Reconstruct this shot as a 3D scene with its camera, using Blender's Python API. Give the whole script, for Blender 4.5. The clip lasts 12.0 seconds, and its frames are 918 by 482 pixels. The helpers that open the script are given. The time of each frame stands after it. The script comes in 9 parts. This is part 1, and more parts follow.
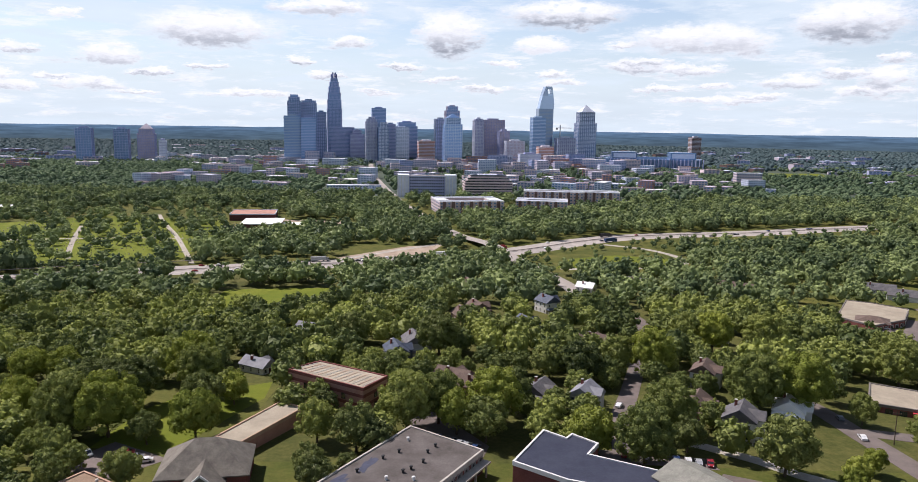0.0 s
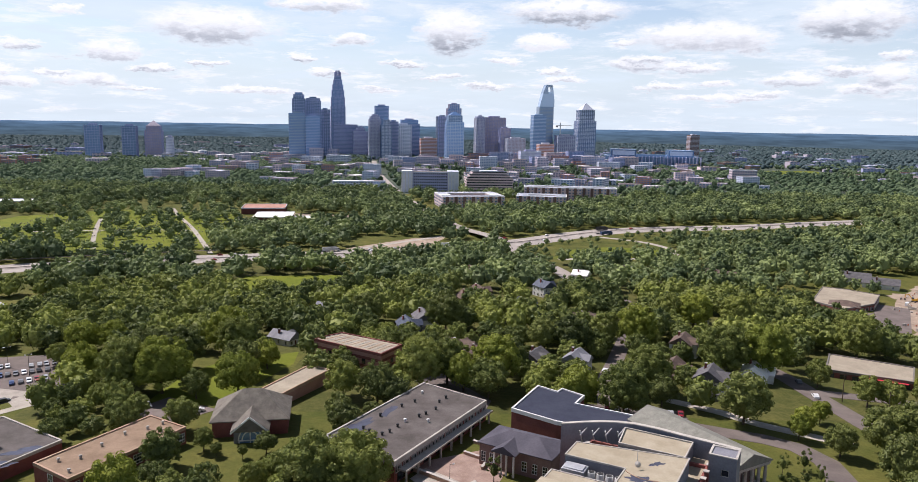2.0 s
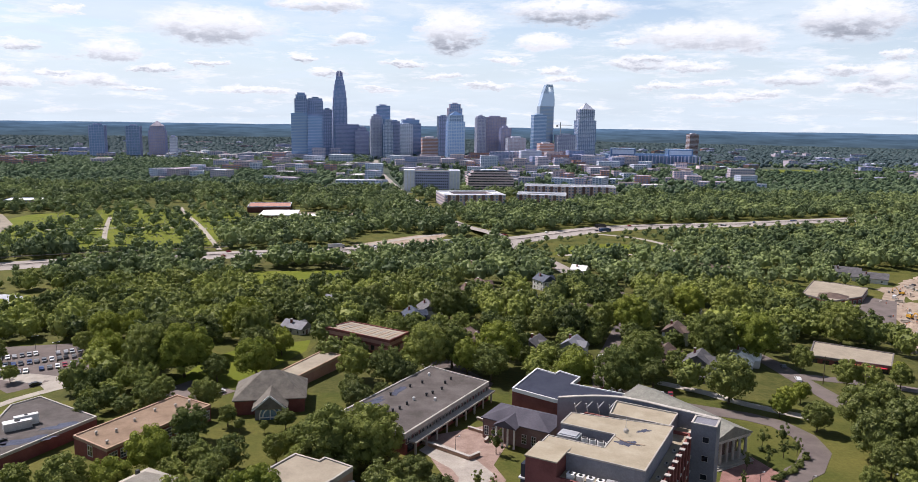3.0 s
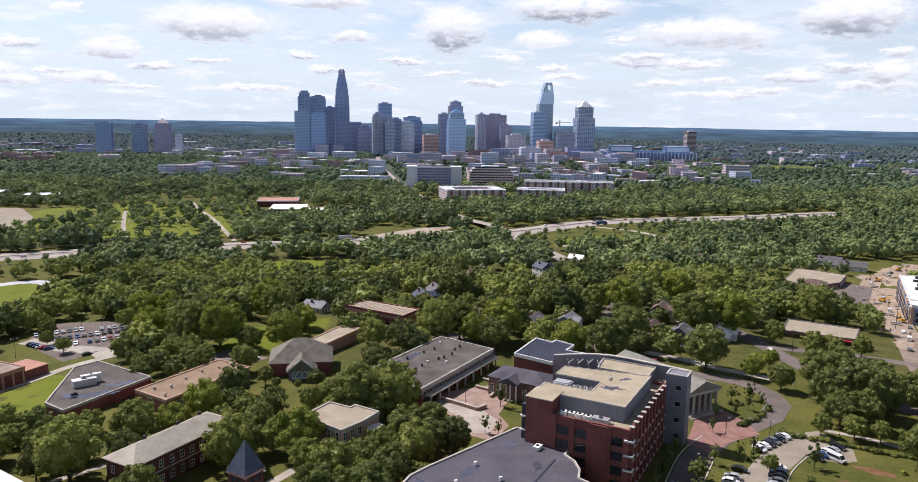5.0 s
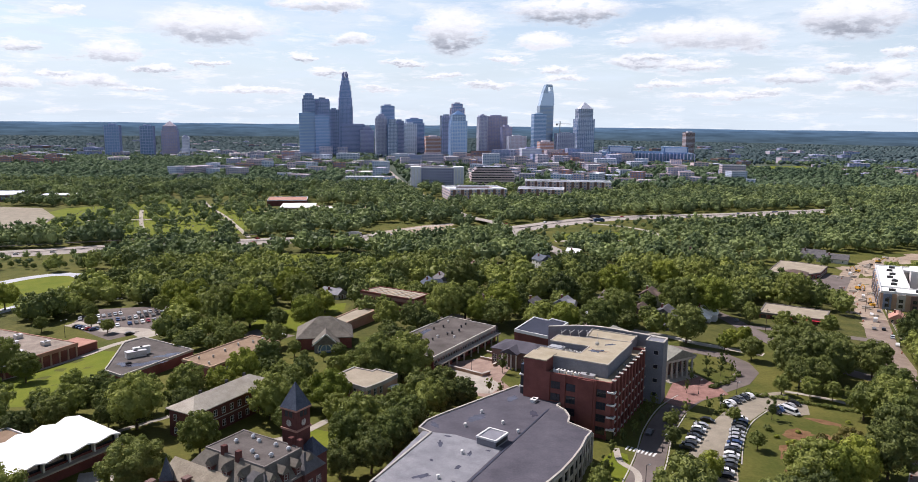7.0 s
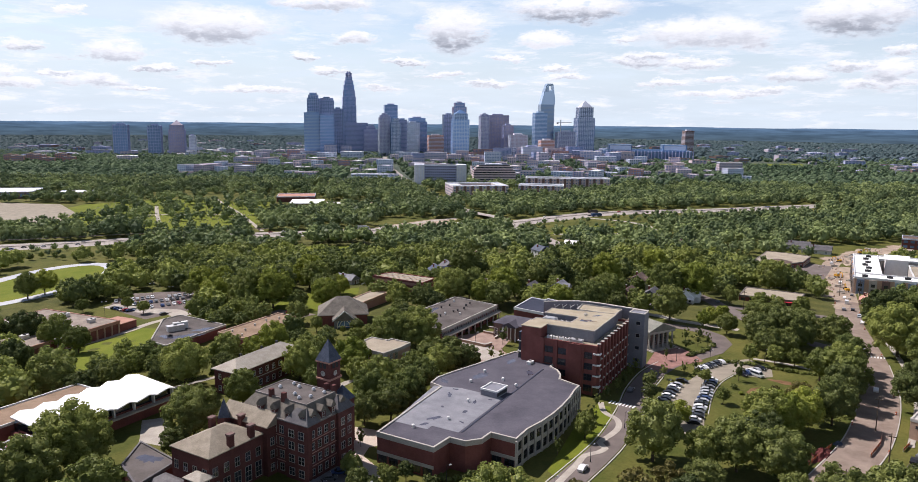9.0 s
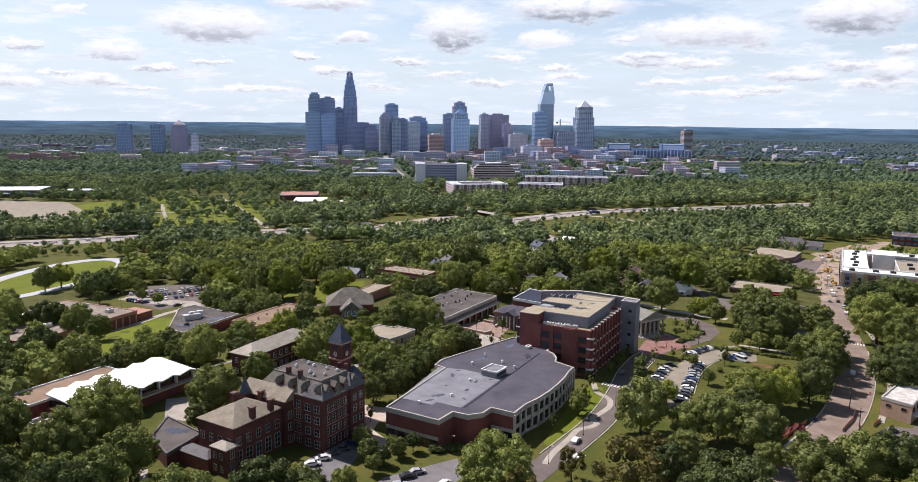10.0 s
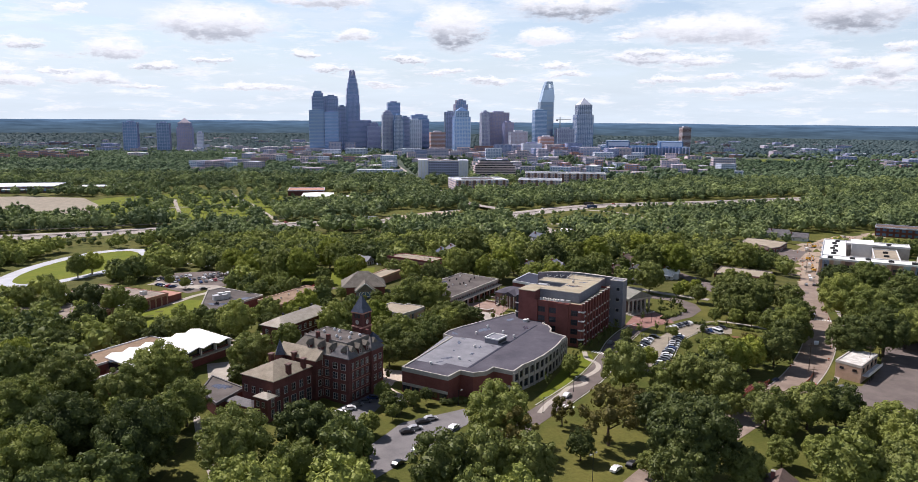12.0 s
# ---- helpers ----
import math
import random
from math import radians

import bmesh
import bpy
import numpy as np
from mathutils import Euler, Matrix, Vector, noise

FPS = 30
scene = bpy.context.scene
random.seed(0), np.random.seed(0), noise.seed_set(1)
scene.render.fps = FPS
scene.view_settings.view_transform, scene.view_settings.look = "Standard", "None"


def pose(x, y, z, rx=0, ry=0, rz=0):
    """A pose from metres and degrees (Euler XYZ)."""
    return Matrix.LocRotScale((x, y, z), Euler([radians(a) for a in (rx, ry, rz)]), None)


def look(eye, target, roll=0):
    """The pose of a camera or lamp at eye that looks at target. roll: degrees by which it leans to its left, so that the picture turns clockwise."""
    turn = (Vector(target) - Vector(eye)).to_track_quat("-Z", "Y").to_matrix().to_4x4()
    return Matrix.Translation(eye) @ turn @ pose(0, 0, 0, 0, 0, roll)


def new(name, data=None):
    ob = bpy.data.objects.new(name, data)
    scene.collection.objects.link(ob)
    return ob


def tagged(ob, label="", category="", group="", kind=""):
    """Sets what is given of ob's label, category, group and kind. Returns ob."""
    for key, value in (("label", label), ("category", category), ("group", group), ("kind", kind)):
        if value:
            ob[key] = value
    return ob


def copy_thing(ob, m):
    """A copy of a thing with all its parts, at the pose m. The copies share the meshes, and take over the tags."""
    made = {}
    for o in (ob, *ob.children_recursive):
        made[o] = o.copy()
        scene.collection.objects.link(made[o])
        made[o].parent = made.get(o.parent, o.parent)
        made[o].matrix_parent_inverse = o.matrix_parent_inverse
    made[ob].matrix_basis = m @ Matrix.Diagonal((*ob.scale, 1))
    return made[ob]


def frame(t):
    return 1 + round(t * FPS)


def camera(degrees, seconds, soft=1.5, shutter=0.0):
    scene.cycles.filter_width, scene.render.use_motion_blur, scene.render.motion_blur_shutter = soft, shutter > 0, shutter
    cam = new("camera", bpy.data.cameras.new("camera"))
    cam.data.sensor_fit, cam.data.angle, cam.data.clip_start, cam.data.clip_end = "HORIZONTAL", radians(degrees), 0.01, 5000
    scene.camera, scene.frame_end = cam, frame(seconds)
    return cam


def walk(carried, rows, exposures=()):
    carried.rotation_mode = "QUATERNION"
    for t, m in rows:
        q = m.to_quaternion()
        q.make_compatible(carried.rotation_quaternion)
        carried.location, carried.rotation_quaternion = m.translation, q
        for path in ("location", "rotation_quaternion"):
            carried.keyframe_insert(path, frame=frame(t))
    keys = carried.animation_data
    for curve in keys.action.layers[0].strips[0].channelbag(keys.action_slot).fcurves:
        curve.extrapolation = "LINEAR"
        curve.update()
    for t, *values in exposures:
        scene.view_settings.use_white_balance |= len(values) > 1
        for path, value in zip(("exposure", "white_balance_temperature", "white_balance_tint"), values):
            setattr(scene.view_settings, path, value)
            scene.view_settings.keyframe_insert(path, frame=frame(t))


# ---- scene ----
cam = camera(63.7, 12.0, soft=0.55)
PATH = [
    (0, (5.032, -1.364, 104.727), (5.039, 0.612, 104.418), 0.9),
    (0.5, (4.351, -10.235, 105.074), (4.358, -8.26, 104.761), 1.0),
    (1, (3.775, -19.127, 105.238), (3.782, -17.152, 104.923), 1.0),
    (1.5, (3.465, -28.838, 105.172), (3.471, -26.863, 104.857), 0.9),
    (2, (2.909, -38.033, 105.299), (2.914, -36.058, 104.983), 1.0),
    (2.5, (2.36, -46.663, 105.156), (2.364, -44.688, 104.841), 0.9),
    (3, (1.713, -55.917, 105.376), (1.716, -53.942, 105.059), 0.9),
    (5, (-1.531, -90.247, 105.041), (-1.527, -88.274, 104.718), 0.9),
    (5.5, (-2.002, -98.936, 105.077), (-1.999, -96.963, 104.752), 0.8),
    (6, (-2.537, -107.701, 105.009), (-2.535, -105.727, 104.686), 0.8),
    (6.5, (-3.067, -116.729, 105.125), (-3.066, -114.755, 104.804), 0.7),
    (7, (-3.506, -125.804, 105.054), (-3.506, -123.829, 104.735), 0.7),
    (9, (-4.871, -161.301, 104.905), (-4.876, -159.327, 104.583), 0.6),
    (9.5, (-5.167, -169.718, 104.89), (-5.172, -167.744, 104.567), 0.6),
    (10, (-5.61, -178.878, 104.711), (-5.615, -176.904, 104.388), 0.6),
    (10.5, (-5.925, -187.48, 104.815), (-5.931, -185.506, 104.491), 0.6),
    (11, (-6.282, -196.721, 104.764), (-6.289, -194.747, 104.44), 0.6),
    (11.5, (-6.773, -205.398, 104.642), (-6.781, -203.425, 104.317), 0.5),
    (12, (-7.41, -213.688, 104.626), (-7.417, -211.715, 104.297), 0.5),
]
walk(cam, [(t, look(eye, target, roll)) for t, eye, target, roll in PATH], exposures=[(0.0, 0.0, 6250, 18), (12.0, 0.0, 6250, 18)])

# ---- world, sun, exposure ----
SUN = Vector((-0.80, 0.55, 1.22)).normalized()


def lamp_sun():
    data = bpy.data.lights.new("sun", "SUN")
    data.energy, data.angle, data.color = 6.2, radians(0.6), (1.0, 0.935, 0.85)
    ob = new("sun", data)
    ob.matrix_world = look(SUN * 3000, (0, 0, 0))
    return ob


lamp_sun()

# clouds: azimuth from +y to +x and elevation in degrees, half sizes in degrees, depth of the grey base
CLOUDS_A = [
    (-17.9, 6.5, 4.8, 1.38, 0.6), (-24.8, 4.5, 2.1, 0.82, 0.5), (-30.4, 4.5, 1.4, 0.47, 0.6), (-27.1, 7.0, 1.1, 0.36, 0.2), (-10.4, 8.4, 4.0, 0.63, 0.45),
    (-8.1, 6.0, 1.9, 0.58, 0.45), (-11.8, 4.5, 1.3, 0.4, 0.8), (-4.2, 4.3, 2.0, 0.27, 0.6), (-0.6, 6.7, 2.6, 1.91, 0.8), (7.8, 8.2, 4.9, 1.08, 0.8),
    (6.2, 6.0, 2.7, 0.63, 0.2), (17.5, 6.4, 5.0, 1.21, 0.45), (13.3, 4.5, 2.2, 0.62, 0.6)]
CLOUDS_B = [
    (27.2, 7.3, 3.8, 1.62, 0.8), (24.1, 3.3, 2.4, 0.58, 0.5), (29.4, 3.6, 1.8, 0.87, 0.5), (-22.1, 3.4, 1.7, 0.29, 0.6), (-26.2, 2.5, 2.4, 0.49, 0.4),
    (28.8, 2.7, 2.4, 0.44, 0.45), (2.1, 2.8, 2.3, 0.27, 0.45), (-30.5, 2.2, 1.6, 0.47, 0.45), (17.0, 4.3, 2.6, 0.39, 0.45), (20.7, 6.0, 1.9, 0.93, 0.45),
    (7.8, 3.3, 1.8, 0.27, 0.4), (-15.4, 2.1, 3.5, 0.31, 0.35), (19.2, 2.1, 3.9, 0.3, 0.35)]
CLOUDS_C = [
    (-10.1, 3.6, 1.3, 0.28, 0.50), (-31.8, 2.9, 1.5, 0.4, 0.37), (-28.3, 2.9, 1.2, 0.26, 0.43), (-23.5, 2.0, 2.0, 0.22, 0.37), (7.4, 3.9, 1.3, 0.3, 0.46),
    (13.9, 4.8, 1.7, 0.34, 0.53), (12.3, 6.0, 1.4, 0.3, 0.37), (14.6, 2.8, 1.9, 0.26, 0.43), (18.7, 3.0, 1.8, 0.25, 0.37), (27.0, 3.9, 1.6, 0.36, 0.46),
    (29.9, 4.8, 1.5, 0.36, 0.50), (22.0, 2.4, 2.2, 0.26, 0.37), (-18.5, 4.0, 1.6, 0.24, 0.46), (-1.5, 3.4, 1.7, 0.22, 0.37), (3.6, 4.6, 1.5, 0.26, 0.37), (-6.3, 2.4, 1.8, 0.2, 0.31)]


def make_world():
    w = bpy.data.worlds.new("sky")
    scene.world = w
    w.use_nodes = True
    nt = w.node_tree
    nt.nodes.clear()
    N, L = nt.nodes.new, nt.links.new

    def math_node(op, a, b=None, c=None):
        n = N("ShaderNodeMath")
        n.operation = op
        for i, v in enumerate((a, b, c)):
            if v is None:
                continue
            if isinstance(v, (int, float)):
                n.inputs[i].default_value = v
            else:
                L(v, n.inputs[i])
        return n.outputs[0]

    def ramp(v, a, b, c=0.0, d=1.0):
        n = N("ShaderNodeMapRange")
        n.interpolation_type = "SMOOTHSTEP"
        L(v, n.inputs[0])
        for i, x in enumerate((a, b, c, d)):
            n.inputs[i + 1].default_value = x
        return n.outputs[0]

    def vec(op, a, b=None):
        n = N("ShaderNodeVectorMath")
        n.operation = op
        L(a, n.inputs[0])
        if b is not None:
            if isinstance(b, tuple):
                n.inputs[1].default_value = b
            else:
                L(b, n.inputs[1])
        return n

    tc = N("ShaderNodeTexCoord").outputs["Generated"]
    sep = N("ShaderNodeSeparateXYZ")
    L(tc, sep.inputs[0])
    az = math_node("MULTIPLY", math_node("ARCTAN2", sep.outputs[0], sep.outputs[1]), 57.2958)
    el = math_node("MULTIPLY", math_node("ARCSINE", sep.outputs[2]), 57.2958)
    flat = N("ShaderNodeCombineXYZ")
    L(az, flat.inputs[0])
    L(el, flat.inputs[1])
    # ragged, wispy edges
    def noise_node(scale, detail, stretch, rough=0.6):
        n = N("ShaderNodeTexNoise")
        n.inputs["Scale"].default_value, n.inputs["Detail"].default_value, n.inputs["Roughness"].default_value = scale, detail, rough
        L(vec("MULTIPLY", flat.outputs[0], stretch).outputs[0], n.inputs["Vector"])
        return n
    warp = noise_node(0.8, 9, (0.55, 1.5, 0.0), 0.74)
    off = vec("MULTIPLY", vec("SUBTRACT", warp.outputs["Color"], (0.5, 0.5, 0.5)).outputs[0], (6.0, 1.7, 0.0))
    spot = vec("ADD", flat.outputs[0], off.outputs[0]).outputs[0]
    fray = noise_node(1.3, 4, (0.7, 1.5, 0.0), 0.55)
    mask, shade = None, None
    for a, e, ra, re, dark in CLOUDS_A + CLOUDS_B + CLOUDS_C:
        rel = vec("MULTIPLY", vec("SUBTRACT", spot, (a, e, 0.0)).outputs[0], (1 / ra, 1 / re, 0.0)).outputs[0]
        size = vec("LENGTH", rel).outputs["Value"]
        m = ramp(size, 1.2, 0.62)
        s = N("ShaderNodeSeparateXYZ")
        L(rel, s.inputs[0])
        low = math_node("MULTIPLY", math_node("MULTIPLY", ramp(s.outputs[1], 0.35, -0.75), m), dark)
        mask = m if mask is None else math_node("MAXIMUM", mask, m)
        shade = low if shade is None else math_node("MAXIMUM", shade, low)
    # thin cloud deck over the whole sky: plane overhead, so it closes up towards the horizon
    up = math_node("ADD", math_node("MAXIMUM", sep.outputs[2], 0.0), 0.10)
    deck = N("ShaderNodeCombineXYZ")
    L(math_node("DIVIDE", sep.outputs[0], up), deck.inputs[0])
    L(math_node("DIVIDE", sep.outputs[1], up), deck.inputs[1])
    thin = N("ShaderNodeTexNoise")
    thin.inputs["Scale"].default_value, thin.inputs["Detail"].default_value, thin.inputs["Roughness"].default_value = 0.9, 8, 0.6
    L(deck.outputs[0], thin.inputs["Vector"])
    # streaks of small broken cloud low over the horizon
    low_noise = noise_node(1.0, 8, (0.22, 1.1, 0.0), 0.68)
    streak = math_node("MULTIPLY", ramp(low_noise.outputs[0], 0.50, 0.66), ramp(el, 14.0, 2.0, 0.2, 0.8))
    belly = noise_node(1.0, 6, (0.30, 1.5, 0.0), 0.6)
    shade = math_node("MAXIMUM", math_node("MULTIPLY", shade, ramp(fray.outputs[0], 0.30, 0.56, 0.35, 1.0)), math_node("MULTIPLY", streak, math_node("MULTIPLY", ramp(belly.outputs[0], 0.5, 0.68), 0.42)))
    mask = math_node("MAXIMUM", math_node("MULTIPLY", mask, ramp(fray.outputs[0], 0.28, 0.46, 0.45, 1.0)), streak)
    haze = ramp(el, 9.0, 0.5, 0.35, 0.97)
    veil = math_node("MAXIMUM", math_node("MULTIPLY", ramp(thin.outputs[0], 0.38, 0.60), 0.92), haze)
    dim = ramp(el, 11.5, 32.0, 1.0, 0.15)
    fluff = noise_node(1.3, 6, (0.8, 1.8, 0.0))
    puff = math_node("ADD", 1.03, math_node("MULTIPLY", math_node("SUBTRACT", fluff.outputs[0], 0.5), 0.22))
    tone = math_node("MULTIPLY", math_node("SUBTRACT", puff, math_node("MULTIPLY", shade, 0.74)), dim)
    tint = N("ShaderNodeMix")
    tint.data_type = "RGBA"
    tint.inputs["A"].default_value = (0.97, 0.995, 1.0, 1)
    tint.inputs["B"].default_value = (0.78, 0.87, 1.0, 1)
    L(shade, tint.inputs["Factor"])
    cloud = N("ShaderNodeBackground")
    L(tint.outputs["Result"], cloud.inputs["Color"])
    L(tone, cloud.inputs["Strength"])
    thin_cloud = N("ShaderNodeBackground")
    thin_cloud.inputs["Color"].default_value = (0.81, 0.935, 1.0, 1)
    L(math_node("MULTIPLY", math_node("ADD", 0.80, math_node("MULTIPLY", thin.outputs[0], 0.22)), dim), thin_cloud.inputs["Strength"])
    sky = N("ShaderNodeTexSky")
    sky.sky_type, sky.sun_disc = "NISHITA", False
    sky.sun_elevation, sky.sun_rotation = math.asin(SUN.z), math.atan2(SUN.x, SUN.y)
    sky.air_density, sky.dust_density, sky.ozone_density = 1.0, 0.6, 1.5
    clear = N("ShaderNodeBackground")
    L(sky.outputs[0], clear.inputs["Color"])
    clear.inputs["Strength"].default_value = 0.13
    mix = N("ShaderNodeMixShader")
    L(veil, mix.inputs[0])
    L(clear.outputs[0], mix.inputs[1])
    L(thin_cloud.outputs[0], mix.inputs[2])
    over = N("ShaderNodeMixShader")
    L(mask, over.inputs[0])
    L(mix.outputs[0], over.inputs[1])
    L(cloud.outputs[0], over.inputs[2])
    out = N("ShaderNodeOutputWorld")
    L(over.outputs[0], out.inputs[0])
    w.cycles.sampling_method = "MANUAL"
    w.cycles.sample_map_resolution = 512


make_world()


# ---- materials ----
def surf(name, a, b, size=4.0, fine=0.3, rough=0.85, metal=0.0, bump=0.15, vary=0.12, speck=0.25, spec=0.12):
    """Two colours mixed by coarse and fine noise at real size in metres, with object-to-object variation and fine relief."""
    m = bpy.data.materials.new(name)
    m.use_nodes = True
    nt = m.node_tree
    N, L = nt.nodes.new, nt.links.new
    p = nt.nodes["Principled BSDF"]
    pos = N("ShaderNodeNewGeometry").outputs["Position"]
    big, small = N("ShaderNodeTexNoise"), N("ShaderNodeTexNoise")
    for n, s, d in ((big, size, 5), (small, fine, 3)):
        n.inputs["Scale"].default_value, n.inputs["Detail"].default_value = 1 / s, d
        n.inputs["Roughness"].default_value = 0.65
        L(pos, n.inputs["Vector"])
    fac = N("ShaderNodeMapRange")
    fac.inputs[1].default_value, fac.inputs[2].default_value = 0.33, 0.67
    L(big.outputs[0], fac.inputs[0])
    mix = N("ShaderNodeMix")
    mix.data_type = "RGBA"
    mix.inputs["A"].default_value, mix.inputs["B"].default_value = (*a, 1), (*b, 1)
    L(fac.outputs[0], mix.inputs["Factor"])
    info = N("ShaderNodeObjectInfo")
    k = N("ShaderNodeMath")
    k.operation = "MULTIPLY_ADD"
    k.inputs[1].default_value, k.inputs[2].default_value = vary, 1 - vary / 2
    L(info.outputs["Random"], k.inputs[0])
    k2 = N("ShaderNodeMath")
    k2.operation = "MULTIPLY_ADD"
    k2.inputs[1].default_value, k2.inputs[2].default_value = speck * 2, 1 - speck
    L(small.outputs[0], k2.inputs[0])
    k3 = N("ShaderNodeMath")
    k3.operation = "MULTIPLY"
    L(k.outputs[0], k3.inputs[0])
    L(k2.outputs[0], k3.inputs[1])
    hsv = N("ShaderNodeHueSaturation")
    L(mix.outputs["Result"], hsv.inputs["Color"])
    L(k3.outputs[0], hsv.inputs["Value"])
    L(hsv.outputs[0], p.inputs["Base Color"])
    p.inputs["Roughness"].default_value, p.inputs["Metallic"].default_value = rough, metal
    p.inputs["Specular IOR Level"].default_value = spec
    if bump:
        bn = N("ShaderNodeBump")
        bn.inputs["Strength"].default_value, bn.inputs["Distance"].default_value = bump, fine
        L(small.outputs[0], bn.inputs["Height"])
        L(bn.outputs[0], p.inputs["Normal"])
    return m


def glazing(name, colour, rough=0.08, spec=0.8, metal=0.0):
    m = bpy.data.materials.new(name)
    m.use_nodes = True
    nt = m.node_tree
    N, L = nt.nodes.new, nt.links.new
    p = nt.nodes["Principled BSDF"]
    info = N("ShaderNodeObjectInfo")
    hsv = N("ShaderNodeHueSaturation")
    hsv.inputs["Color"].default_value = (*colour, 1)
    k = N("ShaderNodeMath")
    k.operation = "MULTIPLY_ADD"
    k.inputs[1].default_value, k.inputs[2].default_value = 0.8, 0.6
    L(info.outputs["Random"], k.inputs[0])
    L(k.outputs[0], hsv.inputs["Value"])
    L(hsv.outputs[0], p.inputs["Base Color"])
    p.inputs["Roughness"].default_value, p.inputs["Specular IOR Level"].default_value, p.inputs["Metallic"].default_value = rough, spec, metal
    return m


def leafage(name, dark, light, use_tone=False):
    """Leaves: colour by tree and by leaf clump, some light passing through."""
    m = bpy.data.materials.new(name)
    m.use_nodes = True
    nt = m.node_tree
    nt.nodes.clear()
    N, L = nt.nodes.new, nt.links.new
    geo = N("ShaderNodeNewGeometry")
    if use_tone:
        at = N("ShaderNodeAttribute")
        at.attribute_name = "tone"
        tone = at.outputs["Fac"]
    else:
        tone = N("ShaderNodeObjectInfo").outputs["Random"]
    add = N("ShaderNodeMath")
    add.operation = "MULTIPLY_ADD"
    add.inputs[1].default_value, add.inputs[2].default_value = 0.3, -0.03
    L(geo.outputs["Random Per Island"], add.inputs[0])
    mul = N("ShaderNodeMath")
    mul.operation = "MULTIPLY_ADD"
    mul.inputs[1].default_value = 0.78
    L(tone, mul.inputs[0])
    L(add.outputs[0], mul.inputs[2])
    mix = N("ShaderNodeMix")
    mix.data_type = "RGBA"
    mix.inputs["A"].default_value, mix.inputs["B"].default_value = (*dark, 1), (*light, 1)
    L(mul.outputs[0], mix.inputs["Factor"])
    d, t, s, g = N("ShaderNodeBsdfDiffuse"), N("ShaderNodeBsdfTranslucent"), N("ShaderNodeMixShader"), N("ShaderNodeBsdfGlossy")
    L(mix.outputs["Result"], d.inputs[0])
    L(mix.outputs["Result"], t.inputs[0])
    s.inputs[0].default_value = 0.22
    L(d.outputs[0], s.inputs[1])
    L(t.outputs[0], s.inputs[2])
    g.inputs["Roughness"].default_value = 0.5
    s2 = N("ShaderNodeMixShader")
    s2.inputs[0].default_value = 0.012
    L(s.outputs[0], s2.inputs[1])
    L(g.outputs[0], s2.inputs[2])
    out = N("ShaderNodeOutputMaterial")
    L(s2.outputs[0], out.inputs[0])
    return m


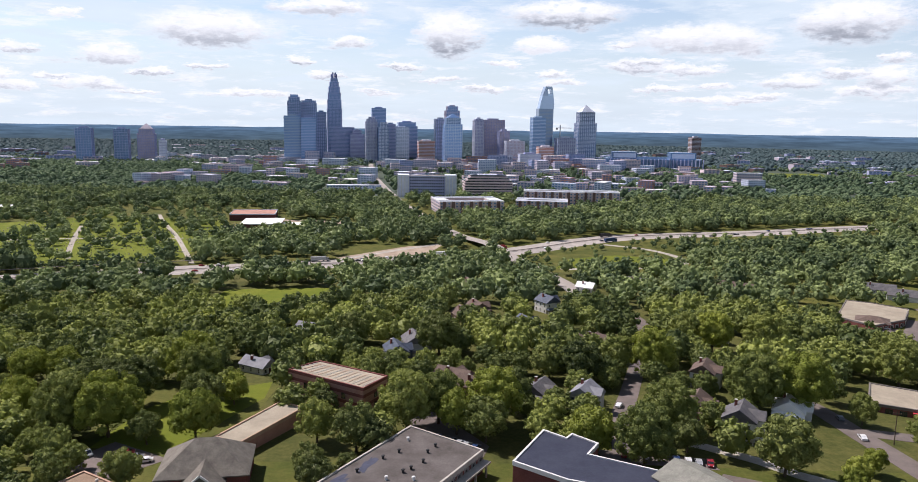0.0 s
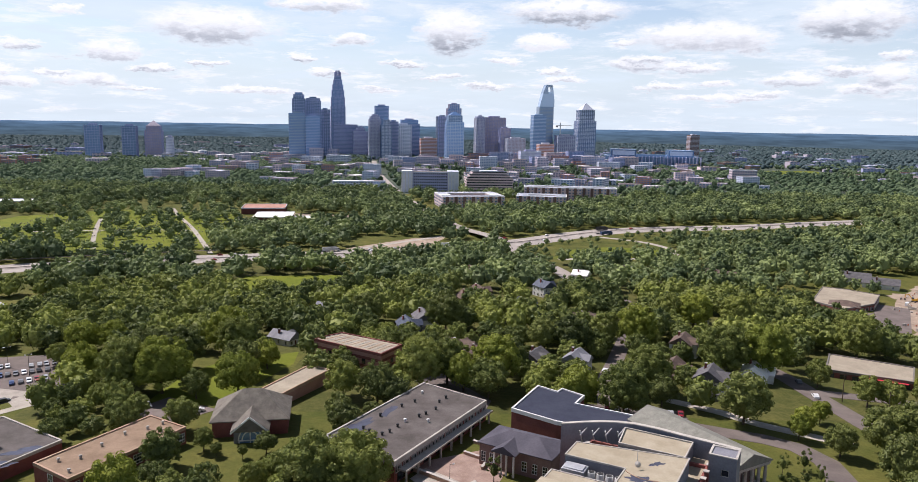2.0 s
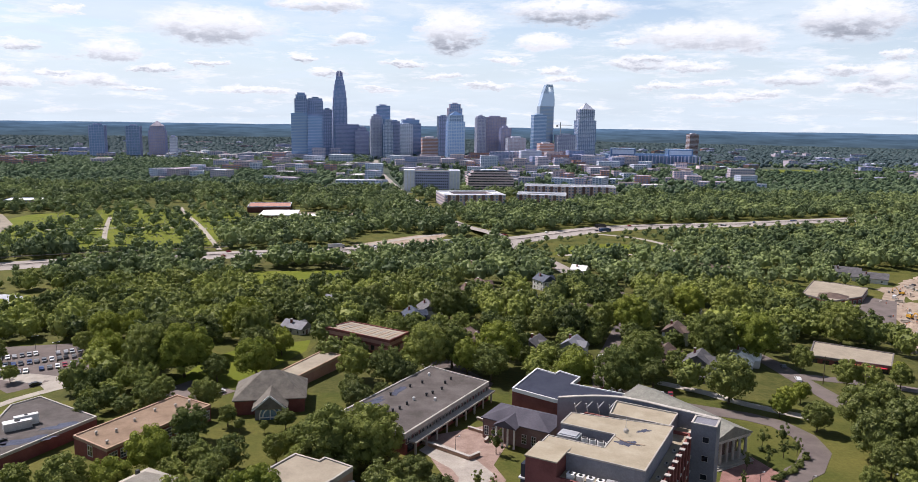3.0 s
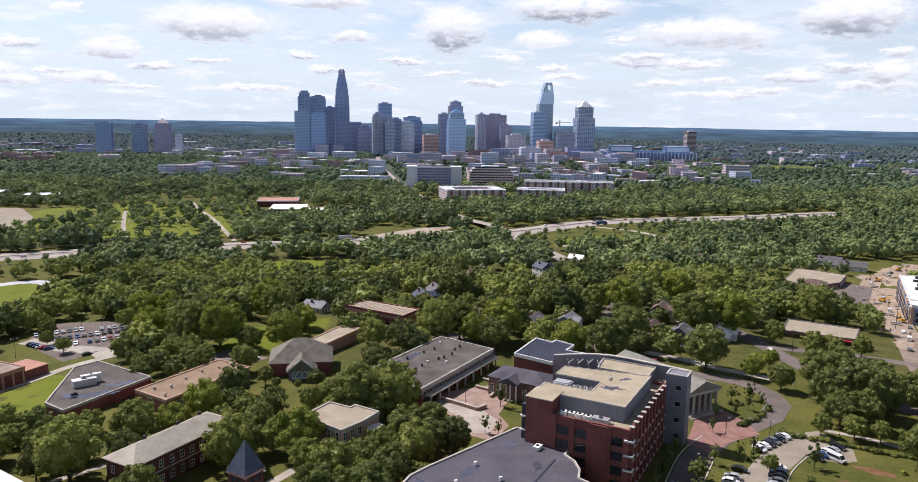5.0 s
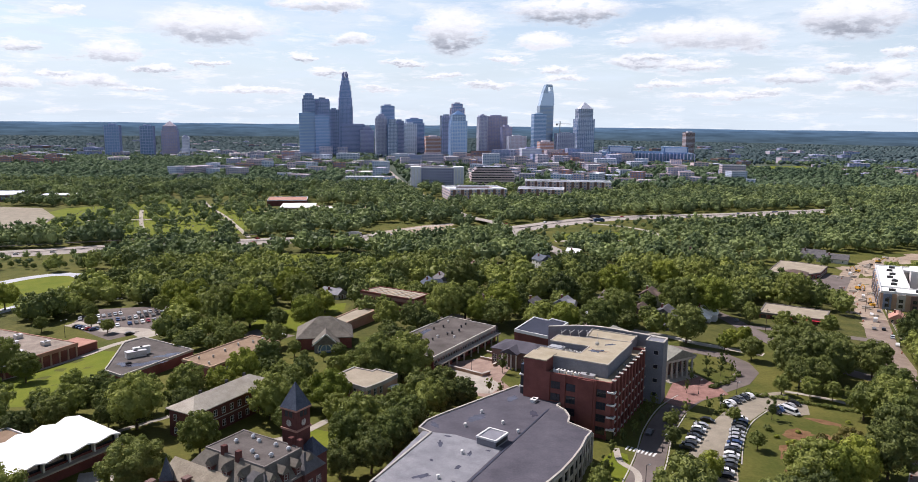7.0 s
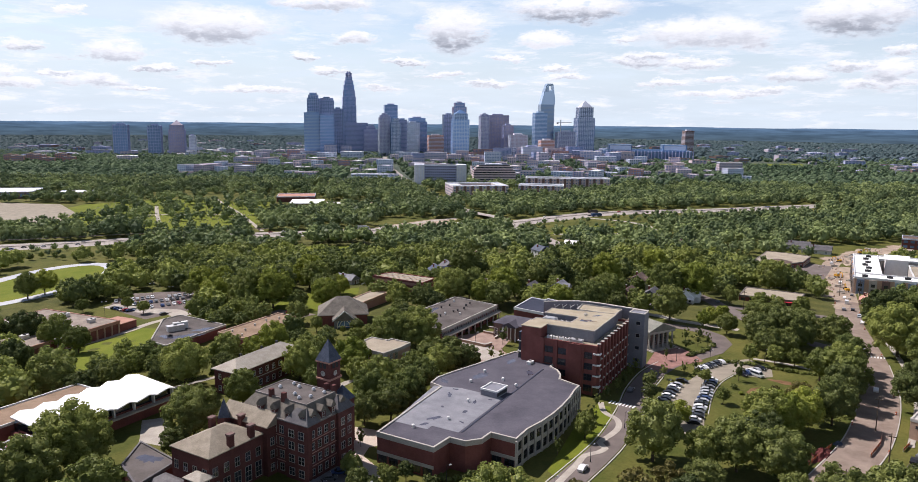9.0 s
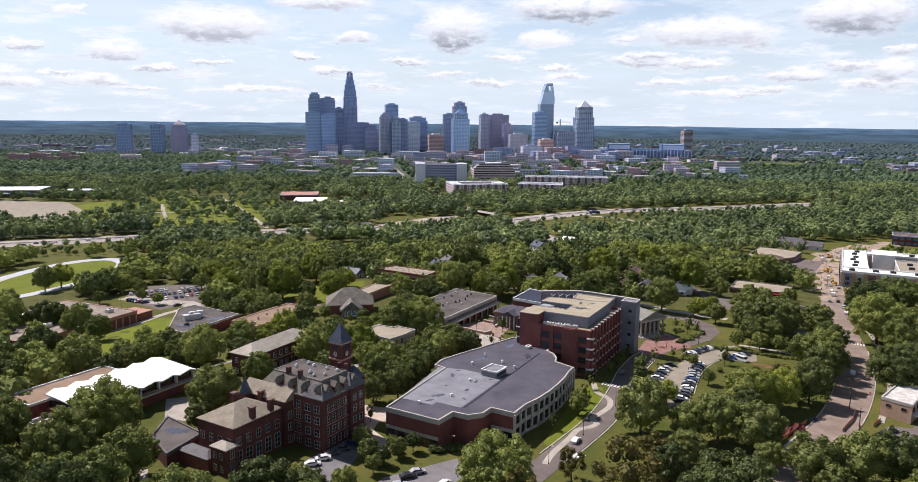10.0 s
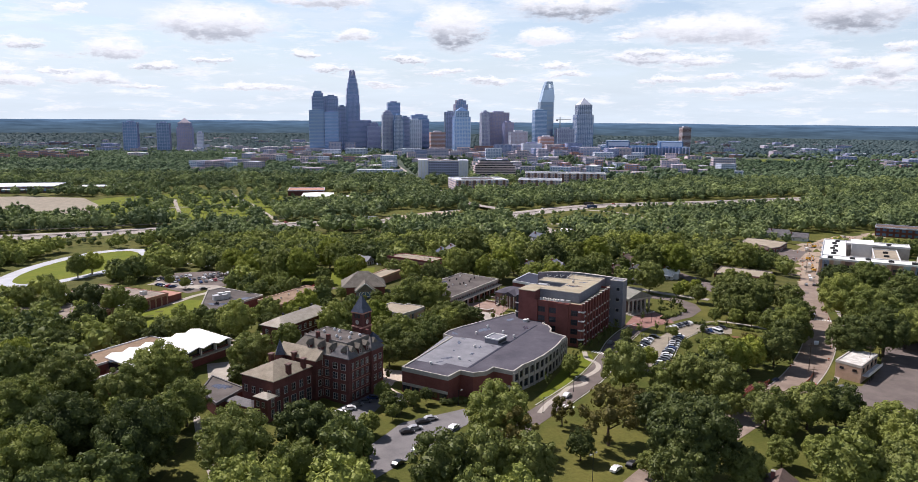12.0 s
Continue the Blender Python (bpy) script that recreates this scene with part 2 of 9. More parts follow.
M = dict(
    grass=surf("grass", (0.056, 0.070, 0.014), (0.120, 0.112, 0.029), 22, 1.2, 0.95, speck=0.35),
    lawn=surf("lawn", (0.1, 0.13, 0.012), (0.148, 0.162, 0.02), 14, 0.8, 0.95, speck=0.2),
    asphalt=surf("asphalt", (0.125, 0.104, 0.096), (0.18, 0.15, 0.138), 9, 0.5, 0.9, bump=0.05, speck=0.12),
    avenue=surf("pink-grey worn asphalt", (0.20, 0.152, 0.124), (0.30, 0.238, 0.195), 7, 0.5, 0.9, bump=0.05, speck=0.15),
    concrete=surf("concrete", (0.30, 0.27, 0.235), (0.42, 0.38, 0.33), 6, 0.5, 0.9, bump=0.05),
    sand=surf("bare earth", (0.27, 0.205, 0.155), (0.4, 0.325, 0.255), 8, 0.6, 0.95),
    track=surf("pale blue-grey running track", (0.40, 0.41, 0.45), (0.5, 0.51, 0.55), 9, 0.6, 0.9, bump=0.03),
    hwy=surf("highway concrete", (0.29, 0.26, 0.24), (0.38, 0.34, 0.31), 18, 1, 0.9, bump=0.03),
    paint=surf("road paint", (0.75, 0.75, 0.72), (0.6, 0.6, 0.58), 2, 0.3, 0.8),
    brick=surf("red brick", (0.165, 0.06, 0.054), (0.235, 0.09, 0.078), 5, 0.35, 0.9, bump=0.1),
    darkbrick=surf("old dark red brick", (0.092, 0.038, 0.035), (0.14, 0.058, 0.052), 4, 0.3, 0.9, bump=0.15),
    mauvebrick=surf("brown-mauve brick", (0.15, 0.095, 0.088), (0.21, 0.14, 0.125), 5, 0.35, 0.9),
    tanbrick=surf("tan brick", (0.38, 0.25, 0.18), (0.46, 0.32, 0.24), 5, 0.35, 0.9),
    pinkbrick=surf("salmon brick", (0.36, 0.19, 0.15), (0.44, 0.25, 0.2), 5, 0.35, 0.9),
    paver=surf("brick paving", (0.22, 0.118, 0.102), (0.31, 0.178, 0.152), 3, 0.3, 0.9),
    stone=surf("pale stone", (0.36, 0.33, 0.3), (0.46, 0.43, 0.39), 3, 0.3, 0.85),
    white=surf("white paint", (0.6, 0.6, 0.59), (0.7, 0.69, 0.68), 3, 0.4, 0.6, bump=0.02, speck=0.06),
    whiteroof=surf("white roof membrane", (0.80, 0.79, 0.78), (0.88, 0.87, 0.86), 12, 1, 0.6, bump=0.02, speck=0.05, vary=0.03),
    membrane=surf("purple-grey roof membrane", (0.066, 0.062, 0.078), (0.102, 0.096, 0.116), 9, 0.6, 0.92, bump=0.04),
    darkroof=surf("blue-black roof membrane", (0.032, 0.036, 0.058), (0.05, 0.055, 0.08), 9, 0.6, 0.7, bump=0.04),
    paleroof=surf("weathered pale roof coating", (0.17, 0.17, 0.195), (0.25, 0.25, 0.27), 5, 0.4, 0.7, bump=0.03),
    tarroof=surf("stained tar roof", (0.072, 0.062, 0.057), (0.132, 0.116, 0.11), 7, 0.5, 0.8, bump=0.04),
    beigeroof=surf("beige gravel roof", (0.275, 0.235, 0.182), (0.375, 0.325, 0.25), 7, 0.4, 0.9),
    tanroof=surf("tan gravel roof", (0.195, 0.135, 0.092), (0.285, 0.205, 0.145), 6, 0.4, 0.9),
    gymroof=surf("weathered tan-grey gravel roof", (0.19, 0.155, 0.13), (0.31, 0.262, 0.222), 6, 0.4, 0.9),
    paledeck=surf("sunlit cream roof coating", (0.295, 0.25, 0.178), (0.39, 0.34, 0.255), 6, 0.5, 0.85, bump=0.04, speck=0.15),
    courtpave=surf("worn buff-brown paving", (0.24, 0.165, 0.135), (0.34, 0.25, 0.21), 4, 0.4, 0.9),
    lotgrey=surf("worn grey asphalt", (0.15, 0.142, 0.145), (0.215, 0.202, 0.203), 8, 0.5, 0.9, bump=0.05, speck=0.12),
    courtpale=surf("sunlit buff concrete", (0.42, 0.35, 0.29), (0.54, 0.46, 0.385), 5, 0.4, 0.9, speck=0.12),
    stainedwhite=surf("stained white roof coating", (0.36, 0.34, 0.31), (0.66, 0.64, 0.6), 2.5, 0.4, 0.8, bump=0.03),
    lotpave=surf("worn khaki car park paving", (0.235, 0.205, 0.16), (0.33, 0.29, 0.23), 7, 0.5, 0.9, bump=0.04),
    oldslate=surf("weathered olive-brown slate", (0.115, 0.102, 0.088), (0.195, 0.175, 0.148), 2.5, 0.4, 0.75, bump=0.3),
    oldtan=surf("weathered tan slate", (0.21, 0.178, 0.135), (0.31, 0.268, 0.212), 2.5, 0.4, 0.8, bump=0.3),
    stoneslate=surf("pale grey-green roof slate", (0.17, 0.168, 0.145), (0.25, 0.245, 0.212), 2.5, 0.4, 0.8, bump=0.2),
    greyroof=surf("grey gravel roof", (0.15, 0.135, 0.125), (0.225, 0.2, 0.185), 7, 0.4, 0.9),
    slate=surf("grey slate", (0.095, 0.09, 0.098), (0.15, 0.143, 0.145), 2.5, 0.5, 0.6, bump=0.3),
    shingle=surf("tan-grey asphalt shingle", (0.31, 0.28, 0.235), (0.42, 0.38, 0.325), 3, 0.4, 0.85, bump=0.3),
    brownroof=surf("brown shingle", (0.11, 0.08, 0.07), (0.165, 0.12, 0.1), 3, 0.4, 0.85, bump=0.3),
    bluslate=surf("blue-grey metal roof", (0.05, 0.06, 0.09), (0.085, 0.1, 0.135), 2, 0.5, 0.5),
    siding=surf("pale siding", (0.55, 0.54, 0.52), (0.66, 0.65, 0.62), 3, 0.3, 0.7, vary=0.5),
    greywall=surf("grey panel wall", (0.175, 0.175, 0.205), (0.23, 0.23, 0.26), 6, 0.5, 0.7, bump=0.03),
    steel=surf("galvanised steel", (0.5, 0.5, 0.52), (0.62, 0.62, 0.63), 2, 0.3, 0.45, metal=0.6, bump=0.02),
    dark=surf("dark metal", (0.03, 0.03, 0.032), (0.05, 0.05, 0.052), 1, 0.2, 0.5, bump=0.0),
    wet=surf("wet stained roof", (0.05, 0.05, 0.07), (0.085, 0.085, 0.12), 3, 0.6, 0.22, bump=0.02, spec=0.5),
    glass=glazing("window glass", (0.025, 0.03, 0.04)),
    bark=surf("bark", (0.07, 0.05, 0.035), (0.13, 0.10, 0.075), 1, 0.2, 0.95, bump=0.5),
    # Distance haze put into the next six city colours: lighter, bluer than bare material.
    tower_blue=glazing("haze-tinted blue curtain-wall glass", (0.15, 0.26, 0.47), 0.25, 0.9, 0.4),
    tower_steel=glazing("haze-tinted silver curtain-wall glass", (0.42, 0.52, 0.68), 0.25, 0.9, 0.45),
    tower_grey=surf("haze-blued grey granite", (0.30, 0.32, 0.49), (0.37, 0.39, 0.56), 30, 5, 0.6, bump=0.0),
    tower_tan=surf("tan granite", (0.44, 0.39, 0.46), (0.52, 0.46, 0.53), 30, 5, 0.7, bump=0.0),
    tower_pale=surf("haze-tinted pale concrete", (0.56, 0.58, 0.68), (0.64, 0.66, 0.75), 30, 5, 0.7, bump=0.0),
    pinkstone=surf("haze-tinted pink panels", (0.52, 0.41, 0.43), (0.60, 0.49, 0.50), 20, 3, 0.8, bump=0.0),
    # Darker than the grass: shade between the trees put into the litter colour.
    understory=surf("leaf litter and ivy darkened by tree shade", (0.052, 0.06, 0.015), (0.105, 0.1, 0.03), 12, 1.5, 0.95, speck=0.35),
    # Haze tint put into the far floor: bluer than bare ground under trees.
    woodfloor=surf("haze-tinted woodland floor", (0.05, 0.072, 0.055), (0.095, 0.11, 0.08), 40, 5, 0.95, speck=0.3),
    leaf_dark=leafage("dark oak leaves", (0.054, 0.074, 0.026), (0.208, 0.232, 0.064)),
    leaf_mid=leafage("maple leaves", (0.094, 0.121, 0.034), (0.262, 0.287, 0.072)),
    leaf_bright=leafage("bright young leaves", (0.14, 0.174, 0.028), (0.305, 0.330, 0.058)),
    leaf_rust=leafage("rust-tinged leaves", (0.09, 0.082, 0.026), (0.19, 0.165, 0.05)),
    leaf_woods=leafage("mixed woodland leaves", (0.075, 0.102, 0.036), (0.33, 0.362, 0.09), True),
    # Haze painted in: a bluer copy of the woodland leaves for mid distance.
    leaf_beyond=leafage("haze-tinted leaves beyond the highway", (0.076, 0.111, 0.053), (0.275, 0.328, 0.126), True),
    mulch=surf("bark mulch and dry earth", (0.13, 0.065, 0.036), (0.22, 0.13, 0.07), 3, 0.5, 0.95),
    # Two more leaf copies, bluer with distance, stand in for aerial haze.
    leaf_fringe=leafage("haze-tinted city fringe leaves", (0.054, 0.090, 0.052), (0.165, 0.222, 0.115), True),
    leaf_far=leafage("haze-tinted far woodland leaves", (0.052, 0.086, 0.094), (0.102, 0.142, 0.148), True),
)

# ---- building tools ----
def smooth(a, b, v):
    u = np.clip((v - a) / (b - a), 0.0, 1.0)
    return u * u * (3 - 2 * u)


def height(x, y):
    """Height of the ground: the campus on its low hill, flat land beyond it."""
    r = np.hypot(x - 20, y - 60)
    z = -9 + 17.5 * (1 - smooth(110, 500, r))
    z = z - 5 * np.exp(-(((x + 190) / 60) ** 2 + ((y - 185) / 60) ** 2)) + 2 * smooth(1200, 1800, y)
    return z


def hz(x, y):
    return float(height(x, y))


def mesh_of(name, bm, *mats):
    me = bpy.data.meshes.new(name)
    bm.normal_update()
    bm.to_mesh(me)
    bm.free()
    for m in mats:
        me.materials.append(M[m] if isinstance(m, str) else m)
    return me


def part(name, bm, material, parent, label="", at=None):
    """Links a bmesh, or a finished mesh, as one part under a thing or a part."""
    me = bm if isinstance(bm, bpy.types.Mesh) else mesh_of(name, bm, *(material if isinstance(material, tuple) else (material,)))
    ob = new(name, me)
    ob.parent = parent
    if at is not None:
        ob.matrix_basis = at
    if label:
        tagged(ob, label)
    return ob


def thing(name, x, y, turn, label, category, group="", z=None):
    """An Empty at the base of a thing, which stands on the ground unless z is given."""
    ob = new(name)
    ob.empty_display_size = 0.5
    ob.matrix_basis = pose(x, y, hz(x, y) if z is None else z, 0, 0, turn)
    return tagged(ob, label, category, group)


def structure(name, bm, material, label=""):
    ob = new(name, mesh_of(name, bm, material))
    return tagged(ob, label, kind="structure")


def box(bm, x0, x1, y0, y1, z0, z1, slot=0):
    v = [bm.verts.new((x, y, z)) for z in (z0, z1) for x, y in ((x0, y0), (x1, y0), (x1, y1), (x0, y1))]
    for q in ((3, 2, 1, 0), (4, 5, 6, 7), (0, 1, 5, 4), (1, 2, 6, 5), (2, 3, 7, 6), (3, 0, 4, 7)):
        bm.faces.new([v[i] for i in q]).material_index = slot
    return v


def boxed(*b):
    bm = bmesh.new()
    for q in b:
        box(bm, *q)
    return bm


def ccw(poly):
    s = sum(a[0] * b[1] - b[0] * a[1] for a, b in zip(poly, poly[1:] + poly[:1]))
    return list(poly) if s > 0 else list(reversed(poly))


def prism(bm, poly, z0, z1):
    """A solid with that plan; z1 may be a function of x and y."""
    poly = ccw(poly)
    top = z1 if callable(z1) else (lambda x, y: z1)
    lo = [bm.verts.new((x, y, z0)) for x, y in poly]
    hi = [bm.verts.new((x, y, top(x, y))) for x, y in poly]
    n = len(poly)
    for i in range(n):
        bm.faces.new((lo[i], lo[(i + 1) % n], hi[(i + 1) % n], hi[i]))
    bm.faces.new(hi)
    bm.faces.new(lo[::-1])


def inside(x, y, poly):
    hit = False
    for (x0, y0), (x1, y1) in zip(poly, poly[1:] + poly[:1]):
        if (y0 > y) != (y1 > y) and x < (x1 - x0) * (y - y0) / (y1 - y0) + x0:
            hit = not hit
    return hit


FOOT = []


def offset(poly, d):
    """The plan moved inwards by d (outwards: minus)."""
    poly = ccw(poly)
    n, out = len(poly), []
    for i in range(n):
        a, b, c = (Vector(poly[(i + k) % n]) for k in (-1, 0, 1))
        e, f = (b - a).normalized(), (c - b).normalized()
        na, nb = Vector((-e.y, e.x)), Vector((-f.y, f.x))
        k = na + nb
        k = k / max(k.dot(na), 0.35)
        out.append(tuple(b + k * d))
    return out


def ring(bm, poly, inner, z0, z1):
    """A band along the plan, from the outline inwards, such as a parapet or coping."""
    a, b = ccw(poly), offset(poly, inner)
    n = len(a)
    v = [[bm.verts.new((x, y, z)) for x, y in q] for q, z in ((a, z0), (a, z1), (b, z1), (b, z0))]
    for i in range(n):
        j = (i + 1) % n
        for k in range(4):
            bm.faces.new((v[k][i], v[k][j], v[(k + 1) % 4][j], v[(k + 1) % 4][i]))


def prism_bm(poly, z0, z1):
    bm = bmesh.new()
    prism(bm, poly, z0, z1)
    return bm


def ring_bm(poly, inner, z0, z1):
    bm = bmesh.new()
    ring(bm, poly, inner, z0, z1)
    return bm


def hip_bm(x0, x1, y0, y1, z, rise, over=0.5, hip=1.0):
    """A hipped roof over a rectangle (hip 0: gables), ridge along the longer side, 0.25 m thick at the eaves."""
    x0, x1, y0, y1 = x0 - over, x1 + over, y0 - over, y1 + over
    bm = bmesh.new()
    lx, ly = x1 - x0, y1 - y0
    if lx >= ly:
        k = hip * ly / 2
        r = [(x0 + k, (y0 + y1) / 2), (x1 - k, (y0 + y1) / 2)]
    else:
        k = hip * lx / 2
        r = [((x0 + x1) / 2, y0 + k), ((x0 + x1) / 2, y1 - k)]
    c = [(x0, y0), (x1, y0), (x1, y1), (x0, y1)]
    lo = [bm.verts.new((*p, z)) for p in c]
    e = [bm.verts.new((*p, z + 0.25)) for p in c]
    a, b = (bm.verts.new((*p, z + 0.25 + rise)) for p in r)
    bm.faces.new(lo[::-1])
    for i in range(4):
        bm.faces.new((lo[i], lo[(i + 1) % 4], e[(i + 1) % 4], e[i]))
    if lx >= ly:
        fs = ((e[0], e[1], b, a), (e[1], e[2], b), (e[2], e[3], a, b), (e[3], e[0], a))
    else:
        fs = ((e[0], e[1], a), (e[1], e[2], b, a), (e[2], e[3], b), (e[3], e[0], a, b))
    for f in fs:
        bm.faces.new(f)
    return bm


def gable_wall_bm(x0, x1, y0, y1, z, rise):
    """The two triangles of wall below a gabled roof, as a solid."""
    bm = bmesh.new()
    lx, ly = x1 - x0, y1 - y0
    for end in (0, 1):
        if lx >= ly:
            x = x0 if end == 0 else x1 - 0.3
            tri = [(x, y0, z), (x, y1, z), (x, (y0 + y1) / 2, z + rise)]
            off = Vector((0.3, 0, 0))
        else:
            y = y0 if end == 0 else y1 - 0.3
            tri = [(x0, y, z), (x1, y, z), ((x0 + x1) / 2, y, z + rise)]
            off = Vector((0, 0.3, 0))
        a = [bm.verts.new(p) for p in tri]
        b = [bm.verts.new(Vector(p) + off) for p in tri]
        bm.faces.new(a[::-1])
        bm.faces.new(b)
        for i in range(3):
            bm.faces.new((a[i], a[(i + 1) % 3], b[(i + 1) % 3], b[i]))
    bmesh.ops.recalc_face_normals(bm, faces=bm.faces)
    return bm


def tube_bm(r0, r1, z0, z1, n=10, bm=None, x=0.0, y=0.0):
    bm = bm or bmesh.new()
    lo, hi = ([bm.verts.new((x + r * math.cos(2 * math.pi * i / n), y + r * math.sin(2 * math.pi * i / n), z)) for i in range(n)] for r, z in ((r0, z0), (r1, z1)))
    for i in range(n):
        bm.faces.new((lo[i], lo[(i + 1) % n], hi[(i + 1) % n], hi[i]))
    bm.faces.new(hi)
    bm.faces.new(lo[::-1])
    return bm


WINDOW = {}


def window_mesh(w, h, cols, rows, bars):
    """A window: a surround with glazing bars, standing a little proud of its wall, and the glass behind them. x along the wall, -y outwards."""
    key = (round(w, 2), round(h, 2), cols, rows, bars)
    if key not in WINDOW:
        t = 0.07 if w < 2 else 0.11
        bm = bmesh.new()
        xs, zs = [-w / 2 - t], [-t - 0.06]
        for i in range(cols):
            xs += [-w / 2 + w * i / cols + (0.035 if i else 0), -w / 2 + w * (i + 1) / cols - (0.035 if i < cols - 1 else 0)]
        for i in range(rows):
            zs += [h * i / rows + (0.04 if i else 0), h * (i + 1) / rows - (0.04 if i < rows - 1 else 0)]
        xs.append(w / 2 + t)
        zs.append(h + t)
        f, k = ([[bm.verts.new((x, y, z)) for z in zs] for x in xs] for y in (-0.14, 0.02))
        nx, nz = len(xs) - 1, len(zs) - 1
        solid = lambda i, j: 0 <= i < nx and 0 <= j < nz and not (i % 2 and j % 2)
        for i in range(nx):
            for j in range(nz):
                if not solid(i, j):
                    continue
                bm.faces.new((f[i][j], f[i + 1][j], f[i + 1][j + 1], f[i][j + 1]))
                for (i2, j2), (c, d) in (((i - 1, j), ((i, j + 1), (i, j))), ((i + 1, j), ((i + 1, j), (i + 1, j + 1))), ((i, j - 1), ((i, j), (i + 1, j))), ((i, j + 1), ((i + 1, j + 1), (i, j + 1)))):
                    if not solid(i2, j2):
                        bm.faces.new((f[c[0]][c[1]], k[c[0]][c[1]], k[d[0]][d[1]], f[d[0]][d[1]]))
        bmesh.ops.delete(bm, geom=[v for v in bm.verts if not v.link_faces], context="VERTS")
        pane = boxed((-w / 2, w / 2, -0.05, 0.0, 0, h))
        WINDOW[key] = (mesh_of("window", bm, bars), mesh_of("pane", pane, "glass"))
    return WINDOW[key]


def windows(parent, p0, p1, n, levels, w, h, cols=2, rows=2, bars="white", ends=0.5):
    """n windows at each level along the wall from p0 to p1 (outside on the right of that way)."""
    a, b = Vector(p0), Vector(p1)
    turn = math.degrees(math.atan2(b.y - a.y, b.x - a.x))
    surround, pane = window_mesh(w, h, cols, rows, bars)
    for z in levels:
        for i in range(n):
            q = a.lerp(b, (i + ends) / (n - 1 + 2 * ends))
            ob = part("window", surround, None, parent, at=pose(q.x, q.y, z, 0, 0, turn))
            part("pane", pane, None, ob)


def strip(points, width, lift=0.06, step=8.0, close=False):
    """A road or path draped on the ground along a smooth line through the points."""
    pts = [Vector(p) for p in points]
    line = []
    n = len(pts)
    for i in range(n if close else n - 1):
        p = [pts[(i + k) % n] if close else pts[min(max(i + k, 0), n - 1)] for k in (-1, 0, 1, 2)]
        m = max(1, int((p[2] - p[1]).length / step))
        for j in range(m):
            t = j / m
            line.append(0.5 * ((2 * p[1]) + (p[2] - p[0]) * t + (2 * p[0] - 5 * p[1] + 4 * p[2] - p[3]) * t * t + (3 * p[1] - p[0] - 3 * p[2] + p[3]) * t ** 3))
    line.append(line[0] if close else pts[-1])
    bm = bmesh.new()
    rows = []
    for i, q in enumerate(line):
        d = (line[min(i + 1, len(line) - 1)] - line[max(i - 1, 0)]).normalized()
        s = Vector((d.y, -d.x)) * width / 2
        row = []
        for k in (-1, -0.33, 0.33, 1):
            v = q + s * k
            row.append((v.x, v.y, hz(v.x, v.y) + (lift(q.x, q.y) if callable(lift) else lift)))
        rows.append([bm.verts.new((row[0][0], row[0][1], row[0][2] - 0.4))] + [bm.verts.new(v) for v in row] + [bm.verts.new((row[3][0], row[3][1], row[3][2] - 0.4))])
    for a, b in zip(rows, rows[1:]):
        for k in range(5):
            bm.faces.new((a[k], a[k + 1], b[k + 1], b[k]))
    return bm


def sheet(poly, lift=0.05, cuts=3):
    """A paved or mown patch draped on the ground."""
    bm = bmesh.new()
    f = bm.faces.new([bm.verts.new((x, y, 0)) for x, y in ccw(poly)])
    f.normal_update()
    bmesh.ops.triangulate(bm, faces=[f])
    for _ in range(cuts):
        long = [e for e in bm.edges if e.calc_length() > 14]
        if long:
            bmesh.ops.subdivide_edges(bm, edges=long, cuts=1)
            bmesh.ops.triangulate(bm, faces=bm.faces[:])
    for v in bm.verts:
        v.co.z = hz(v.co.x, v.co.y) + lift
    return bm

# ---- ground, roads, paving ----
def make_ground():
    xs = np.unique(np.concatenate([np.linspace(-5200, -700, 26), np.linspace(-700, 700, 113), np.linspace(700, 5200, 26)]))
    ys = np.unique(np.concatenate([np.linspace(-5200, -300, 22), np.linspace(-300, 900, 97), np.linspace(900, 5200, 36)]))
    X, Y = np.meshgrid(xs, ys)
    Z = height(X, Y)
    verts = np.stack([X, Y, Z], -1).reshape(-1, 3).tolist()
    w = len(xs)
    faces = [(j * w + i, j * w + i + 1, (j + 1) * w + i + 1, (j + 1) * w + i) for j in range(len(ys) - 1) for i in range(w - 1)]
    me = bpy.data.meshes.new("ground")
    me.from_pydata(verts, [], faces)
    me.shade_smooth()
    me.materials.append(M["grass"])
    me.materials.append(M["woodfloor"])
    me.materials.append(M["understory"])
    for f in me.polygons:
        x, y = f.center.x, f.center.y
        wooded = (205 < y < 570 and -262 < x < 240 and not (-110 < x < -60 and y < 280) and not (-212 < x < -145 and y < 282)) or (y < -4 and x < -84)
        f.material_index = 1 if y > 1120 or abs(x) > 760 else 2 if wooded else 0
    tagged(new("ground", me), "grassy ground rolling out to the wooded horizon", kind="structure")


make_ground()


